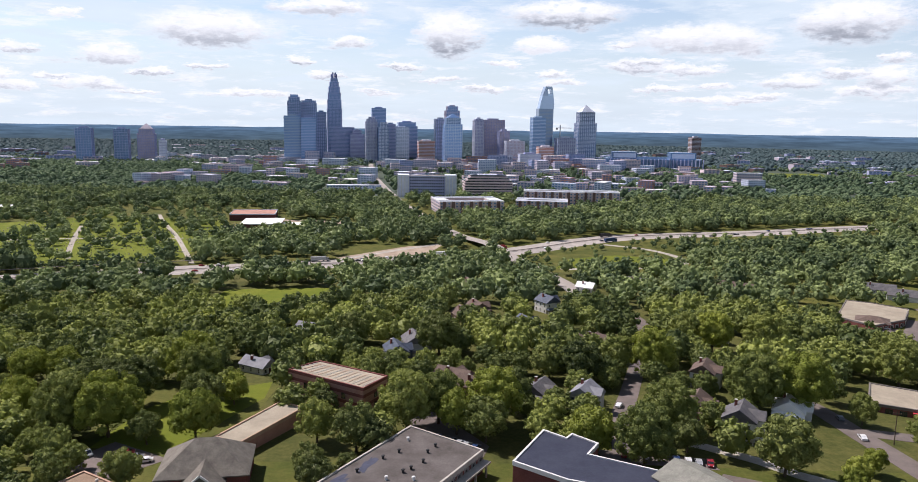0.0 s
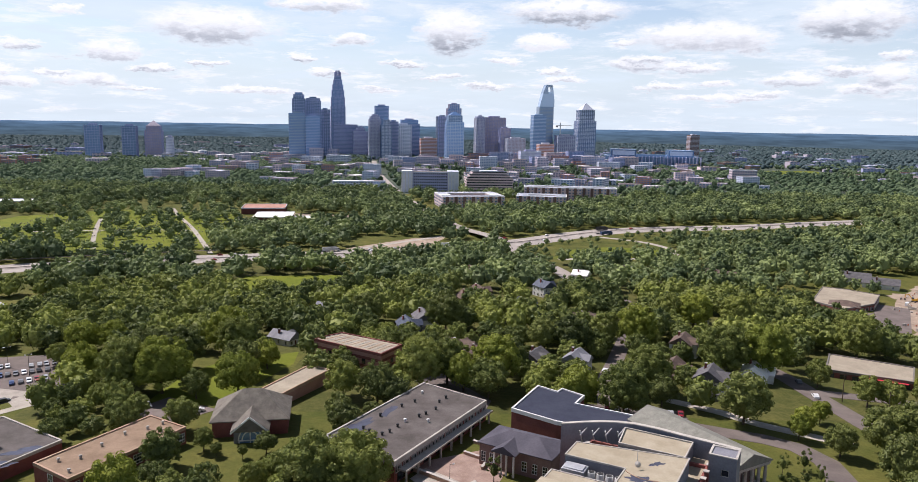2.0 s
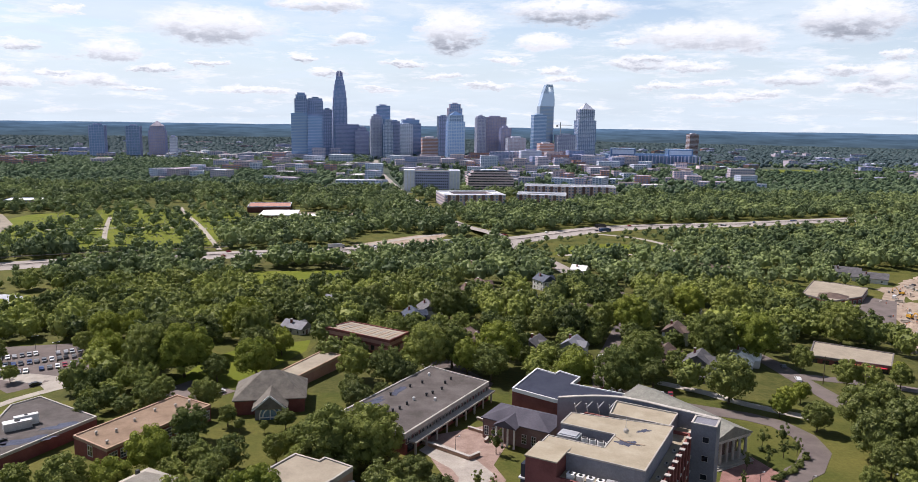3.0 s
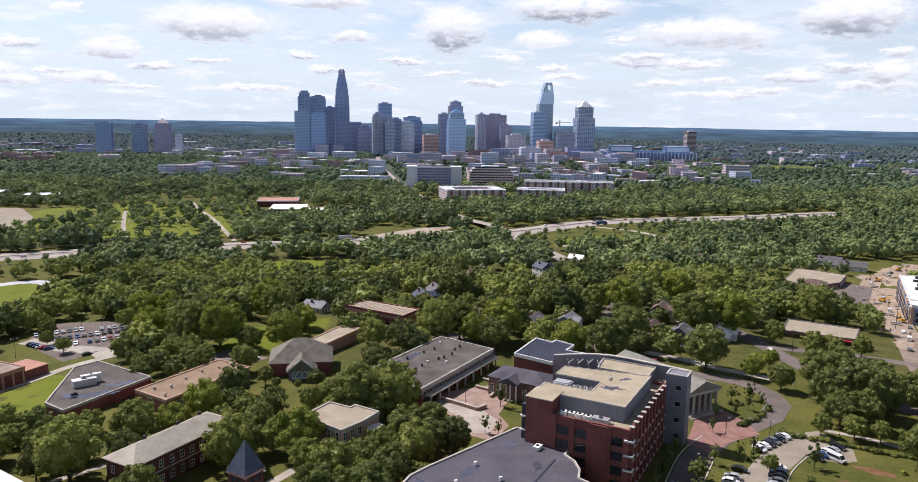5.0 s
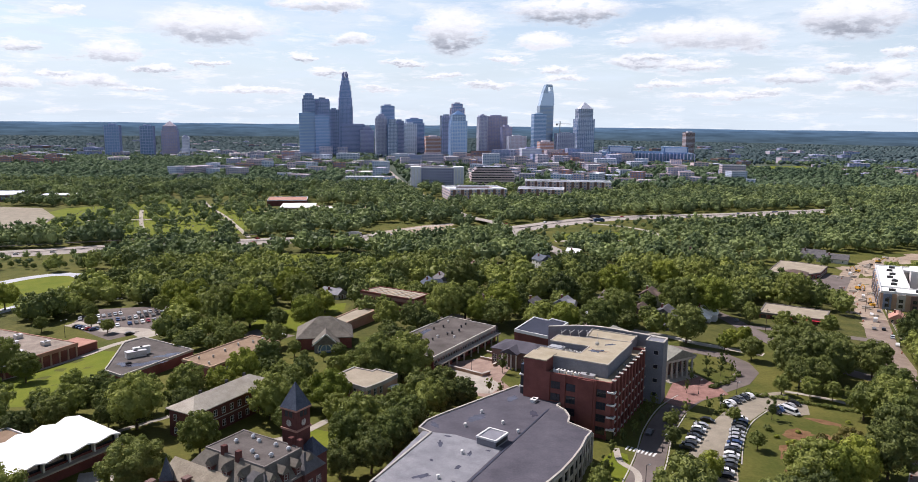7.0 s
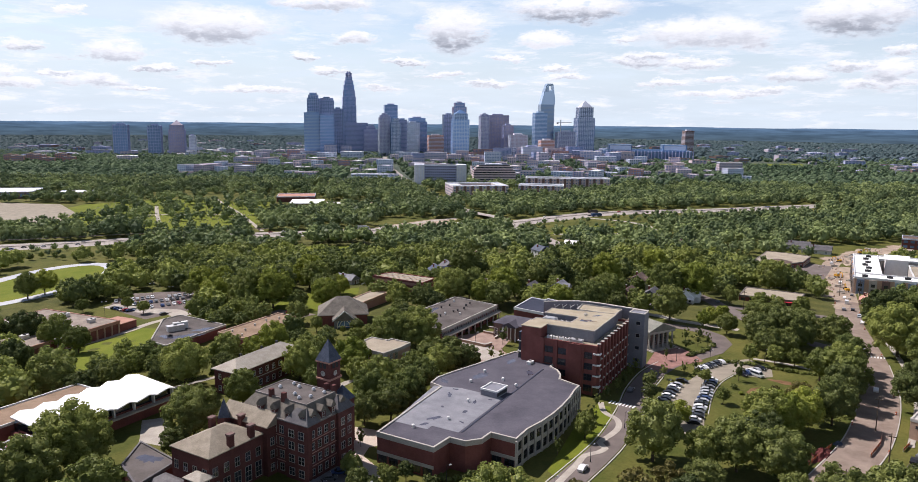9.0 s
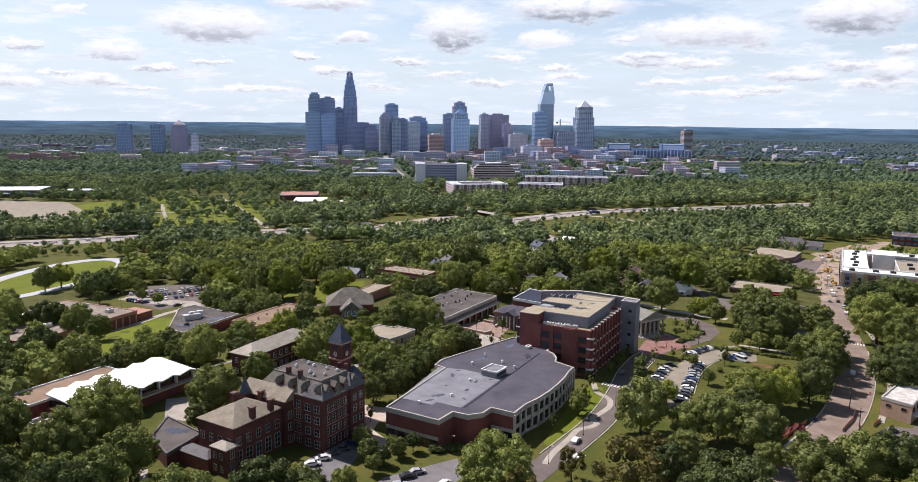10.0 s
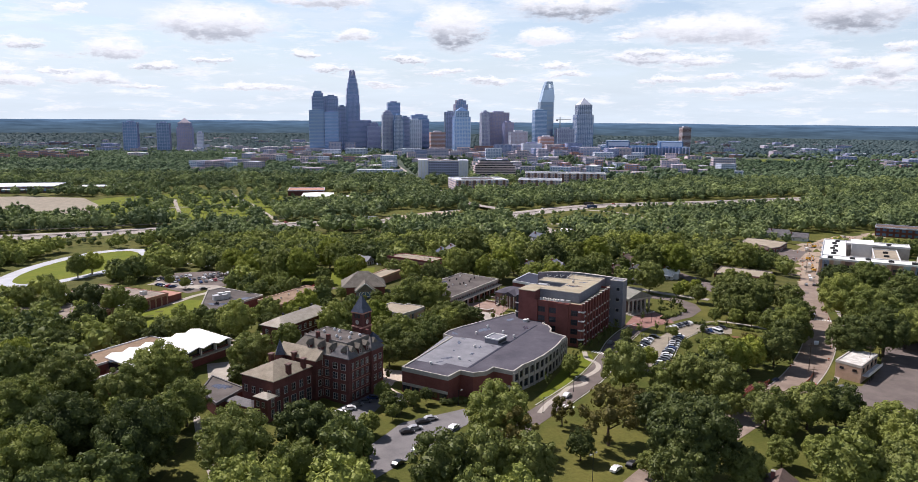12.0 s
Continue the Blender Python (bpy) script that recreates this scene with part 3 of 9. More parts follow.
def make_backdrop():
    """A glowing ring painted as the hazy wooded skyline, far behind everything else."""
    m = bpy.data.materials.new("glowing haze backdrop")
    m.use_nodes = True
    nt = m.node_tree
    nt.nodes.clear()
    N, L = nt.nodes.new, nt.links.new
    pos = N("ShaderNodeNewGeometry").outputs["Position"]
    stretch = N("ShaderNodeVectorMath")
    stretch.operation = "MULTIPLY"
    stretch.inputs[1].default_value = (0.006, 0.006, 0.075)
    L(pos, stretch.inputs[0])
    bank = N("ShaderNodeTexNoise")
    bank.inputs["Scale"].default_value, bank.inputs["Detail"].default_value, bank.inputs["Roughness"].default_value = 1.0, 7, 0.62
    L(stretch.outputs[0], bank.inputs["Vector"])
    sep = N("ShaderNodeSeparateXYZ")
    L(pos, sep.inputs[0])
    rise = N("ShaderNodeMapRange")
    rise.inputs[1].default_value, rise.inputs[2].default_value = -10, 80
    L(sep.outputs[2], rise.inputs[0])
    # Haze colours that glow by themselves, lighter and bluer towards the top edge.
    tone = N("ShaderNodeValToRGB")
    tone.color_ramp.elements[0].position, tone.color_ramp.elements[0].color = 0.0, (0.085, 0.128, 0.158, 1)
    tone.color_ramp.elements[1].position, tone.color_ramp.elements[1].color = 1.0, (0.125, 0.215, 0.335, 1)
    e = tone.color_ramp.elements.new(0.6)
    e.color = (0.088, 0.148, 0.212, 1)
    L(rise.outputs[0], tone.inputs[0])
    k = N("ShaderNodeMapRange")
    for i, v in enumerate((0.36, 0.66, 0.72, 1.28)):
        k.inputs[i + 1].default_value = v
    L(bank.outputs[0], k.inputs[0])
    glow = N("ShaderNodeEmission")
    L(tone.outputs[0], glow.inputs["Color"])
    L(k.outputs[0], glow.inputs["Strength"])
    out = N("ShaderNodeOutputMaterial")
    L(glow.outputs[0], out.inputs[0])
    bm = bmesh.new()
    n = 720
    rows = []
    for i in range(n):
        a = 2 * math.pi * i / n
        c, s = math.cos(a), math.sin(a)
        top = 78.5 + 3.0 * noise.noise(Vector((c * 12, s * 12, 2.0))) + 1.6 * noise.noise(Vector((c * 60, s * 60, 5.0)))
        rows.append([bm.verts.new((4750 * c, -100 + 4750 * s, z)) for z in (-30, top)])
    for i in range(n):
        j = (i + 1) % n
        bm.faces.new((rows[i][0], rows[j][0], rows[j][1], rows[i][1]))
    tagged(new("backdrop", mesh_of("backdrop", bm, m)), "glowing backdrop painted as hazy blue wooded hills on the horizon", kind="structure")


make_backdrop()

AVENUE = [(-60, -190), (-10, -110), (34, -42), (68, -2), (98, 28), (122, 55), (146, 92), (166, 134), (181, 172), (198, 213), (226, 270), (257, 336)]
AVENUE_FAR = [(257, 336), (276, 388), (302, 440), (334, 476), (378, 506), (424, 536)]
DRIVE = [(-12, -26), (4, -4), (22, 22), (40, 49), (52, 74), (60, 95), (70, 114), (80, 126), (92, 135), (104, 144), (112, 156), (113, 167), (109, 177), (101, 183), (91, 187), (80, 192)]
HIGHWAY = [(-900, 330), (-600, 410), (-400, 476), (-310, 520), (-210, 558), (-127, 584), (-62, 606), (0, 634), (66, 675), (133, 735), (203, 776), (340, 815), (470, 866), (800, 980), (1300, 1130)]
BRIDGE = [(92, 470), (84, 530), (66, 580), (48, 622), (36, 672), (8, 760), (-22, 862), (-68, 1045), (-120, 1300), (-190, 1700), (-240, 2100)]
structure("road_avenue", strip(AVENUE, 12.5), "avenue", "worn pinkish-grey asphalt avenue")
structure("road_works", strip([(226, 270)] + AVENUE_FAR, 13, 0.07), "sand", "avenue dug up to bare sandy earth")
structure("road_drive", strip(DRIVE, 8.2, 0.08), "asphalt", "curving grey campus drive")
structure("road_highway", strip(HIGHWAY, 36, 0.06, 14), "hwy", "pale concrete highway")
structure("road_bridge", strip(BRIDGE, 13, lambda x, y: 0.1 + 6.5 * float(np.exp(-(((y - 655) / 75) ** 2))), 14), "hwy", "pale concrete street crossing the highway")
structure("road_ramp", strip([(-120, 596), (-98, 609), (-84, 625), (-43, 672), (-4, 712)], 7, 0.09), "concrete", "narrow pale slip road")
structure("road_loop", strip([(90, 586), (130, 592), (165, 596), (196, 612), (204, 648), (186, 690), (150, 716)], 7, 0.09), "concrete", "looping slip road in a meadow")
structure("road_side", strip([(134, 275), (138, 248), (139, 230), (141, 208), (143, 190), (150, 165), (163, 148)], 9, 0.08), "asphalt", "grey side street by the houses")
structure("road_lane", strip([(56, 205), (62, 238), (70, 262), (79, 290), (92, 330), (104, 372), (110, 420), (92, 470)], 7, 0.07), "asphalt", "narrow residential street")
structure("road_shop", strip([(198, 213), (170, 225), (141, 232)], 8, 0.085), "asphalt", "short grey link road")
structure("road_cemetery", strip([(-208, 585), (-240, 655), (-280, 740), (-326, 828), (-360, 900)], 4.5, 0.06), "concrete", "pale cemetery road")
structure("road_cemetery_west", strip([(-316, 600), (-340, 650), (-368, 713), (-400, 790)], 4.5, 0.06), "concrete", "pale cemetery road")
structure("road_cemetery_cross", strip([(-420, 690), (-360, 706), (-300, 716), (-262, 712)], 5, 0.075), "concrete", "pale cemetery road")
structure("pavement_path", strip([(19, 18), (22, 25), (28.7, 36), (32, 42), (36, 44), (39, 47), (38, 51), (42, 56), (46, 62), (47, 69), (44, 75), (44.5, 84)], 2.0, 0.12, 2.0), "concrete", "winding pale concrete footpath")
structure("pavement_library", sheet([(-42, 62), (-30, 58), (-26, 48), (-31.5, 46), (-32.5, 40), (-26, 31), (-25, 26), (-30, 29), (-36, 42), (-38, 50)], 0.1), "courtpale", "sunlit buff concrete forecourt")
structure("pavement_avenue_side", strip([(132, 50), (157, 88), (178, 132), (192, 168), (209, 210), (238, 268)], 2.0, 0.16, 6), "concrete", "pale concrete pavement along the avenue")
structure("pavement_lot_path", strip([(117, 134), (128, 128), (140, 118), (148, 112)], 2.2, 0.14, 4), "concrete", "pale footpath")
structure("pavement_house", strip([(80, 217), (96, 205), (104, 196), (128, 180)], 5, 0.1, 5), "concrete", "pale footpath by the houses")
structure("pavement_dorm", strip([(-118, 84), (-106, 96), (-98, 104), (-90, 112)], 2.2, 0.1, 4), "concrete", "worn footpath across the lawn")
structure("pavement_quad", strip([(-62, 84), (-52, 92), (-44, 104), (-38, 102), (-30, 96), (-24, 100)], 3, 0.1, 4), "concrete", "pale quad footpath")
structure("pavement_lower", strip([(-60, -60), (-74.7, -26), (-80.2, -15.8), (-84.9, -6.3), (-88.2, 2), (-92.7, 12.3)], 2.2, 0.1, 4), "concrete", "pale footpath between trees")

structure("parking_curve", sheet([(62.6, 74), (68.8, 88.4), (76, 99), (87, 113), (98, 125), (106, 131), (115, 133.6), (119, 120), (116, 112), (110.7, 110.5), (102, 115), (92.5, 105), (85, 92), (77.7, 74.5), (74, 64), (70, 56), (60, 62)], 0.07), "lotpave", "pale curving car park")
structure("parking_hall", sheet([(-56, 6), (-35.5, 43), (-31, 36), (-38, 8), (-46, -6)], 0.07), "lotgrey", "grey asphalt car park beside a hall")
structure("parking_trees", sheet([(-37, -14), (-26, 9), (-6, 21), (-4, 10), (-16, -8), (-30, -28)], 0.075), "lotgrey", "grey car park under trees")
structure("parking_shop", sheet([(112, 22), (116, 30), (134, 48), (140, 46), (158, 66), (176, 96), (210, 112), (180, 60), (150, 20), (130, 5)], 0.07), "asphalt", "worn grey car park")
structure("parking_far", sheet([(-210, 276), (-168, 280), (-146, 231), (-170, 214), (-203, 242)], 0.07), "asphalt", "grey car park between trees")
structure("parking_back", sheet([(-13, 238), (-5, 248), (16, 212), (14, 204), (-6, 212)], 0.07), "asphalt", "asphalt car park behind a hall")
structure("parking_lane", sheet([(48, 211), (80, 206), (82, 198), (50, 202)], 0.09), "asphalt", "strip of parking under trees")
structure("parking_plaza", sheet([(212, 374), (230, 430), (262, 408), (282, 438), (296, 426), (252, 352)], 0.09), "asphalt", "empty shopping car park")
structure("parking_van", sheet([(-112, 196), (-100, 216), (-78, 202), (-92, 186)], 0.07), "asphalt", "small asphalt car park")
structure("pavement_court", sheet([(-7, 162), (-5, 146), (2, 127), (10, 122), (16, 134), (13, 143), (18, 158), (14, 172)], 0.08), "courtpave", "worn brown paved courtyard")
structure("pavement_court_front", sheet([(-9, 152), (-5, 158.5), (2, 153), (6.5, 149), (13, 137), (9, 128), (2.5, 128), (3, 135), (1, 140), (-3, 144.5)], 0.1), "concrete", "sunlit pale concrete court")
structure("pavement_plaza", sheet([(69, 122), (75, 116), (83, 124), (95, 130), (94, 140), (90, 151), (80, 146)], 0.1), "paver", "red brick forecourt")
structure("pavement_student", sheet([(-107, 64), (-99, 67), (-94, 57), (-93, 45), (-101, 48)], 0.06), "concrete", "sunlit concrete yard behind the student hall")
structure("pavement_gym", strip([(-150, 217), (-163, 206), (-168, 195), (-174, 183), (-186, 160), (-198, 136)], 5, 0.07, 6), "concrete", "service drive beside the gymnasium")
structure("pavement_gym_drive", strip([(-150, 214), (-160, 226), (-176, 232), (-204, 246)], 9, 0.08, 6), "concrete", "pale service drive")
structure("lawn_gym", sheet([(-190, 128), (-186, 150), (-170, 182), (-164, 196), (-150, 190), (-136, 146), (-143, 118), (-165, 116)], 0.04), "lawn", "bright mown lawn")
structure("lawn_library", sheet([(20, 32), (36, 72), (43, 82), (47, 80), (44, 52), (26, 22)], 0.04), "lawn", "mown lawn beside the library")
structure("lawn_quad", sheet([(-60, 74), (-50, 96), (-40, 92), (-46, 70)], 0.04), "lawn", "small mown quad")
structure("lawn_house", sheet([(-106, 212), (-104, 244), (-97, 257), (-66, 276), (-64, 256), (-80, 206)], 0.04), "lawn", "bright mown lawn")
structure("lawn_meadow", sheet([(86, 590), (104, 634), (150, 656), (196, 640), (190, 600), (120, 574)], 0.04, 5), "lawn", "open meadow beside the highway")
structure("lawn_meadow_north", sheet([(-152, 494), (-64, 504), (-60, 430), (-148, 424)], 0.04, 5), "lawn", "open meadow by the highway")
structure("lawn_cemetery", sheet([(-500, 590), (-400, 580), (-320, 572), (-225, 604), (-228, 700), (-262, 850), (-420, 880), (-500, 800)], 0.03, 6), "lawn", "open cemetery lawns")
structure("lawn_far", sheet([(750, 1760), (940, 1800), (960, 1960), (780, 1930)], 0.05, 5), "lawn", "open far lawn beyond the highway")
structure("bare_bank", sheet([(-98, 622), (-40, 690), (-8, 700), (-20, 650), (-70, 618)], 0.05, 4), "sand", "dry brown grass bank")
structure("bare_lot", sheet([(-250, 790), (-170, 800), (-110, 812), (-120, 860), (-200, 870)], 0.05, 4), "sand", "bare worn yard")

OVAL = [(-290 + 35 * math.cos(a) * (1 if abs(math.sin(a)) < 0.9 else 1), 325 + 78 * math.sin(a)) for a in np.linspace(0, 2 * math.pi, 25)[:-1]]
structure("running_track", strip(OVAL, 11, 0.1, 6, True), "track", "pale running track round a playing field")
structure("lawn_field", sheet([(-290 + 30 * math.cos(a), 325 + 73 * math.sin(a)) for a in np.linspace(0, 2 * math.pi, 25)[:-1]], 0.05, 4), "lawn", "bright green playing field")


def blotch(name, x, y, rx, ry, turn, material, label, seed):
    """An irregular patch of other ground."""
    r = random.Random(seed)
    pts = []
    for i in range(18):
        a = 2 * math.pi * i / 18
        k = r.uniform(0.62, 1.12)
        u, v = rx * k * math.cos(a), ry * k * math.sin(a)
        c, s = math.cos(radians(turn)), math.sin(radians(turn))
        pts.append((x + u * c - v * s, y + u * s + v * c))
    structure(name, sheet(pts, 0.045 + 0.004 * (seed % 6), 3), material, label)


for i, (x, y, rx, ry, t) in enumerate(((97, 84, 8, 3.2, 55), (105, 96, 6, 4, 20), (112, 92, 5, 3, 70), (92, 70, 7, 2.5, 60), (118, 106, 6, 2.5, -40))):
    blotch("mulch_bed", x, y, rx, ry, t, "mulch", "brown mulch bed in the grass island", 40 + i)
for i, (x, y, rx, ry) in enumerate(((232, 292, 15, 6), (246, 318, 18, 8), (262, 350, 20, 9), (284, 384, 17, 9), (300, 410, 18, 11), (322, 446, 20, 9), (346, 486, 26, 12), (376, 500, 22, 12), (404, 520, 20, 12), (318, 462, 16, 14), (214, 252, 14, 5), (270, 372, 12, 12), (226, 270, 10, 7))):
    blotch("bare_ground", x, y, rx, ry, 60, "sand", "dug-up bare sandy earth along the road", 60 + i)


def crossing(x, y, turn, n, gap=1.2):
    ob = thing("crosswalk", x, y, turn, "white painted crosswalk bars on the campus drive", "road marking")
    bar = mesh_of("stripe", boxed((-0.3, 0.3, -1.4, 1.4, 0.085, 0.1)), "paint")
    for i in range(n):
        part("stripe", bar, None, ob, at=pose((i - (n - 1) / 2) * gap, 0, 0))


crossing(51.5, 82, -32, 8)
crossing(169, 143, -28, 12)
crossing(28, 24.5, -35, 6)


def kerb_line(points, name="kerb"):
    structure(name, strip(points, 0.35, 0.2, 2.5), "stone", "pale concrete kerb")


kerb_line([(x + 3.9, y - 2.6) for x, y in DRIVE[2:7]], "kerb_drive_east")
kerb_line([(x - 3.9, y + 2.6) for x, y in DRIVE[2:8]], "kerb_drive_west")
kerb_line([(78.6, 74), (86, 91.5), (93.5, 104.5), (102.5, 114.5)], "kerb_lot")
kerb_line([(x + 5.6, y - 3.3) for x, y in AVENUE[4:8]], "kerb_avenue_east")
kerb_line([(x - 5.6, y + 3.3) for x, y in AVENUE[4:8]], "kerb_avenue_west")


def road_lines(pts, off, name, dash=None):
    """Painted lane lines along a road."""
    line = [Vector(p) for p in pts]
    for a, b in zip(line, line[1:]):
        d = (b - a).normalized()
        s = Vector((d.y, -d.x)) * off
        structure(name, strip([a + s, b + s], 0.22, 0.1, 8), "stone", "white lane line")


for off in (-11, -3, 3, 11):
    road_lines(HIGHWAY[1:14], off, "highway_line")


def highway_barrier():
    bm = strip(HIGHWAY, 1.1, 1.0, 14)
    structure("highway_barrier", bm, "greyroof", "dark concrete median barrier")


highway_barrier()


def retaining_wall():
    """Dark concrete wall between the highway cutting and the cemetery."""
    pts = [(x, float(np.interp(x, [p[0] for p in HIGHWAY], [p[1] for p in HIGHWAY])) + 23) for x in range(-480, -190, 20)]
    structure("retaining_wall", strip(pts, 0.8, 3.6, 10), "greyroof", "dark weathered concrete retaining wall")


retaining_wall()

# ---- campus ----
def local(poly, x, y, turn):
    """World plan points in the frame of a thing that stands at x, y with that turn."""
    c, s = math.cos(radians(turn)), math.sin(radians(turn))
    return [((px - x) * c + (py - y) * s, -(px - x) * s + (py - y) * c) for px, py in poly]


def flat_hall(plan, top, skin, roof, label, name="school_building", coping="stone", lip=0.5, turn=-30.0, category="school building", z=None):
    """A flat-roofed building on a plan in world metres, with its roof at that height: walls, roof and coping. Returns the thing and its plan."""
    x, y = (sum(p[i] for p in plan) / len(plan) for i in (0, 1))
    FOOT.append(offset(plan, -2.0))
    ob = thing(name, x, y, turn, label, category)
    g = hz(x, y)
    q = ccw(local(plan, x, y, turn))
    h = top - g
    part("wall", prism_bm(q, -2.5, h - 0.4), skin, ob)
    part("roof", prism_bm(offset(q, 0.45), h - 0.39, h - 0.1), roof, ob)
    part("parapet", ring_bm(offset(q, -0.12), 0.55, h - lip - 0.4, h + 0.25), coping, ob)
    return ob, q, h


def roof_unit(ob, x, y, z, w=2.4, d=2.0, h=1.6, material="steel", name="roof_unit", turn=0):
    u = part(name, boxed((-w / 2, w / 2, -d / 2, d / 2, 0, h), (-w / 2 - 0.1, w / 2 + 0.1, -d / 2 - 0.1, d / 2 + 0.1, h, h + 0.12)), material, ob, at=pose(x, y, z, 0, 0, turn))
    part("vent", tube_bm(min(w, d) * 0.28, min(w, d) * 0.28, h + 0.12, h + 0.35, 8), "dark", u)


def puddle(ob, x, y, rx, ry, z, turn, seed):
    """A thin irregular wet patch on a flat roof."""
    r = random.Random(seed)
    pts = [(rx * k * math.cos(a), ry * k * math.sin(a)) for a, k in ((2 * math.pi * i / 20, r.uniform(0.5, 1.1)) for i in range(20))]
    part("wet_patch", prism_bm(pts, 0, 0.012), "wet", ob, "wet blue-grey stain", pose(x, y, z, 0, 0, turn))


def vents(ob, spots, z, material="white"):
    me = mesh_of("roof_vent", tube_bm(0.35, 0.35, 0, 0.8, 8, tube_bm(0.55, 0.4, 0.8, 1.05, 8)), material)
    for x, y in spots:
        part("roof_vent", me, None, ob, at=pose(x, y, z))


# library with the bowed window front
LIB = [(-28, 36.2), (-11.6, 26.5), (-7.4, 33), (-3, 30.6), (1.5, 32.2), (4.3, 36.6), (11.1, 32.5), (14.9, 39.4), (19.5, 44.8), (23.6, 50.8), (27.4, 57.6), (30.6, 64.2), (33, 70.6), (35.3, 75.1), (29.6, 81.6), (30.6, 86), (30, 90.8), (28, 94.6), (30.1, 98.5), (16.4, 111.8), (-8.5, 86.5), (-12.5, 81.8), (-14.5, 76.5), (-11, 73)]


def library():
    ob, q, h = flat_hall(LIB, 17.6, "brick", "membrane", "two-storey brick library with a bowed white window front", "library", "stone", 0.9, 0.0, "library")
    cx, cy = ob.location.x, ob.location.y
    L = lambda x, y: (x - cx, y - cy)
    light = [L(-13.2, 74.2), L(-24.3, 44.6), L(-14, 38.8), L(-12.6, 41.2), L(-5, 36.8), L(9.2, 63.6), L(-4, 72)]
    part("roof_patch", prism_bm(light, h - 0.1, h - 0.04), "paleroof", ob, "sun-bleached pale roof section")
    # seam across the roof
    a, b = Vector(L(-4, 37)), Vector(L(25, 92))
    d = (b - a).normalized()
    s = Vector((-d.y, d.x)) * 0.25
    part("roof_seam", prism_bm([tuple(a - s), tuple(b - s), tuple(b + s), tuple(a + s)], h - 0.1, h + 0.02), "darkroof", ob)
    hatch = part("roof_monitor", boxed((-3.4, 3.4, -3.0, 3.0, h - 0.1, h + 2.0)), "greywall", ob, "square roof monitor with a white rim", at=pose(*L(6.4, 67.5), 0, 0, 0, 57))
    part("rim", ring_bm([(-3.6, -3.2), (3.6, -3.2), (3.6, 3.2), (-3.6, 3.2)], 0.5, h + 1.8, h + 2.3), "white", hatch)
    part("louvre", boxed((-3.0, 3.0, -3.06, -3.0, h + 0.4, h + 1.4)), "dark", hatch)
    roof_unit(ob, *L(21, 98), h - 0.1, 2.6, 1.6, 0.9, "white", turn=57)
    vents(ob, [L(-1, 78), L(10, 80), L(14, 74), L(-8, 46), L(-2, 60), L(4, 88), L(-18, 40)], h - 0.1)
    for k, (u, v, ru, rv) in enumerate(((-12, 47, 2.6, 1.1), (-15, 42.5, 1.8, 0.9), (-3, 52, 1.6, 0.8), (0, 60, 2.0, 0.7), (-8, 66, 2.4, 0.8), (-10, 56, 0.9, 0.5), (-4, 44, 1.2, 0.4), (5, 62, 1.0, 0.5), (-6, 71, 1.6, 0.6))):
        puddle(ob, *L(u, v), ru, rv, h - 0.035, 25 + 17 * k, 80 + k)
    for k, (u, v, ru, rv) in enumerate(((2, 84, 5, 2.2), (14, 100, 4, 1.6), (20, 88, 3.2, 1.4), (-10, 79, 3, 1.2))):
        puddle(ob, *L(u, v), ru, rv, h - 0.095, 40 + 23 * k, 95 + k)
    # white frame of the window front: piers, beams and panes
    front = [L(11.1, 32.5), L(14.9, 39.4), L(19.5, 44.8), L(23.6, 50.8), L(27.4, 57.6), L(30.6, 64.2), L(33, 70.6), L(35.3, 75.1)]
    for a, b in zip(front, front[1:]):
        a, b = Vector(a), Vector(b)
        turn = math.degrees(math.atan2(b.y - a.y, b.x - a.x))
        n = (b - a).length
        at = pose(a.x, a.y, 0, 0, 0, turn)
        for z0, z1 in ((0, 1.0), (3.9, 5.2), (7.9, h - 0.2)):
            part("facade_panel", boxed((0, n, -0.3, 0.1, z0, z1)), "stone", ob, "pale concrete panel", at)
        for i in range(3):
            u = n * i / 2
            part("pier", boxed((u - 0.45, u + 0.45, -0.5, 0.1, 0, h - 0.5)), "stone", ob, at=at)
        windows(ob, a - Vector((0, 0)), b, 2, (1.15, 5.3), n / 2 - 1.3, 2.5, 3, 2, "dark")
    # low windows and pale bands on the brick sides
    for a, b, k in ((L(-28, 36.2), L(-11.6, 26.5), 5), (L(4.3, 36.6), L(11.1, 32.5), 2), (L(-12, 72), L(-28, 38), 8)):
        a, b = Vector(a), Vector(b)
        turn = math.degrees(math.atan2(b.y - a.y, b.x - a.x))
        n = (b - a).length
        part("band", boxed((0, n, -0.1, 0.1, 2.8, 3.8)), "stone", ob, "pale concrete band", pose(a.x, a.y, 0, 0, 0, turn))
        windows(ob, a, b, k, (0.8,), n / k * 0.7, 1.8, 2, 1, "dark")


library()


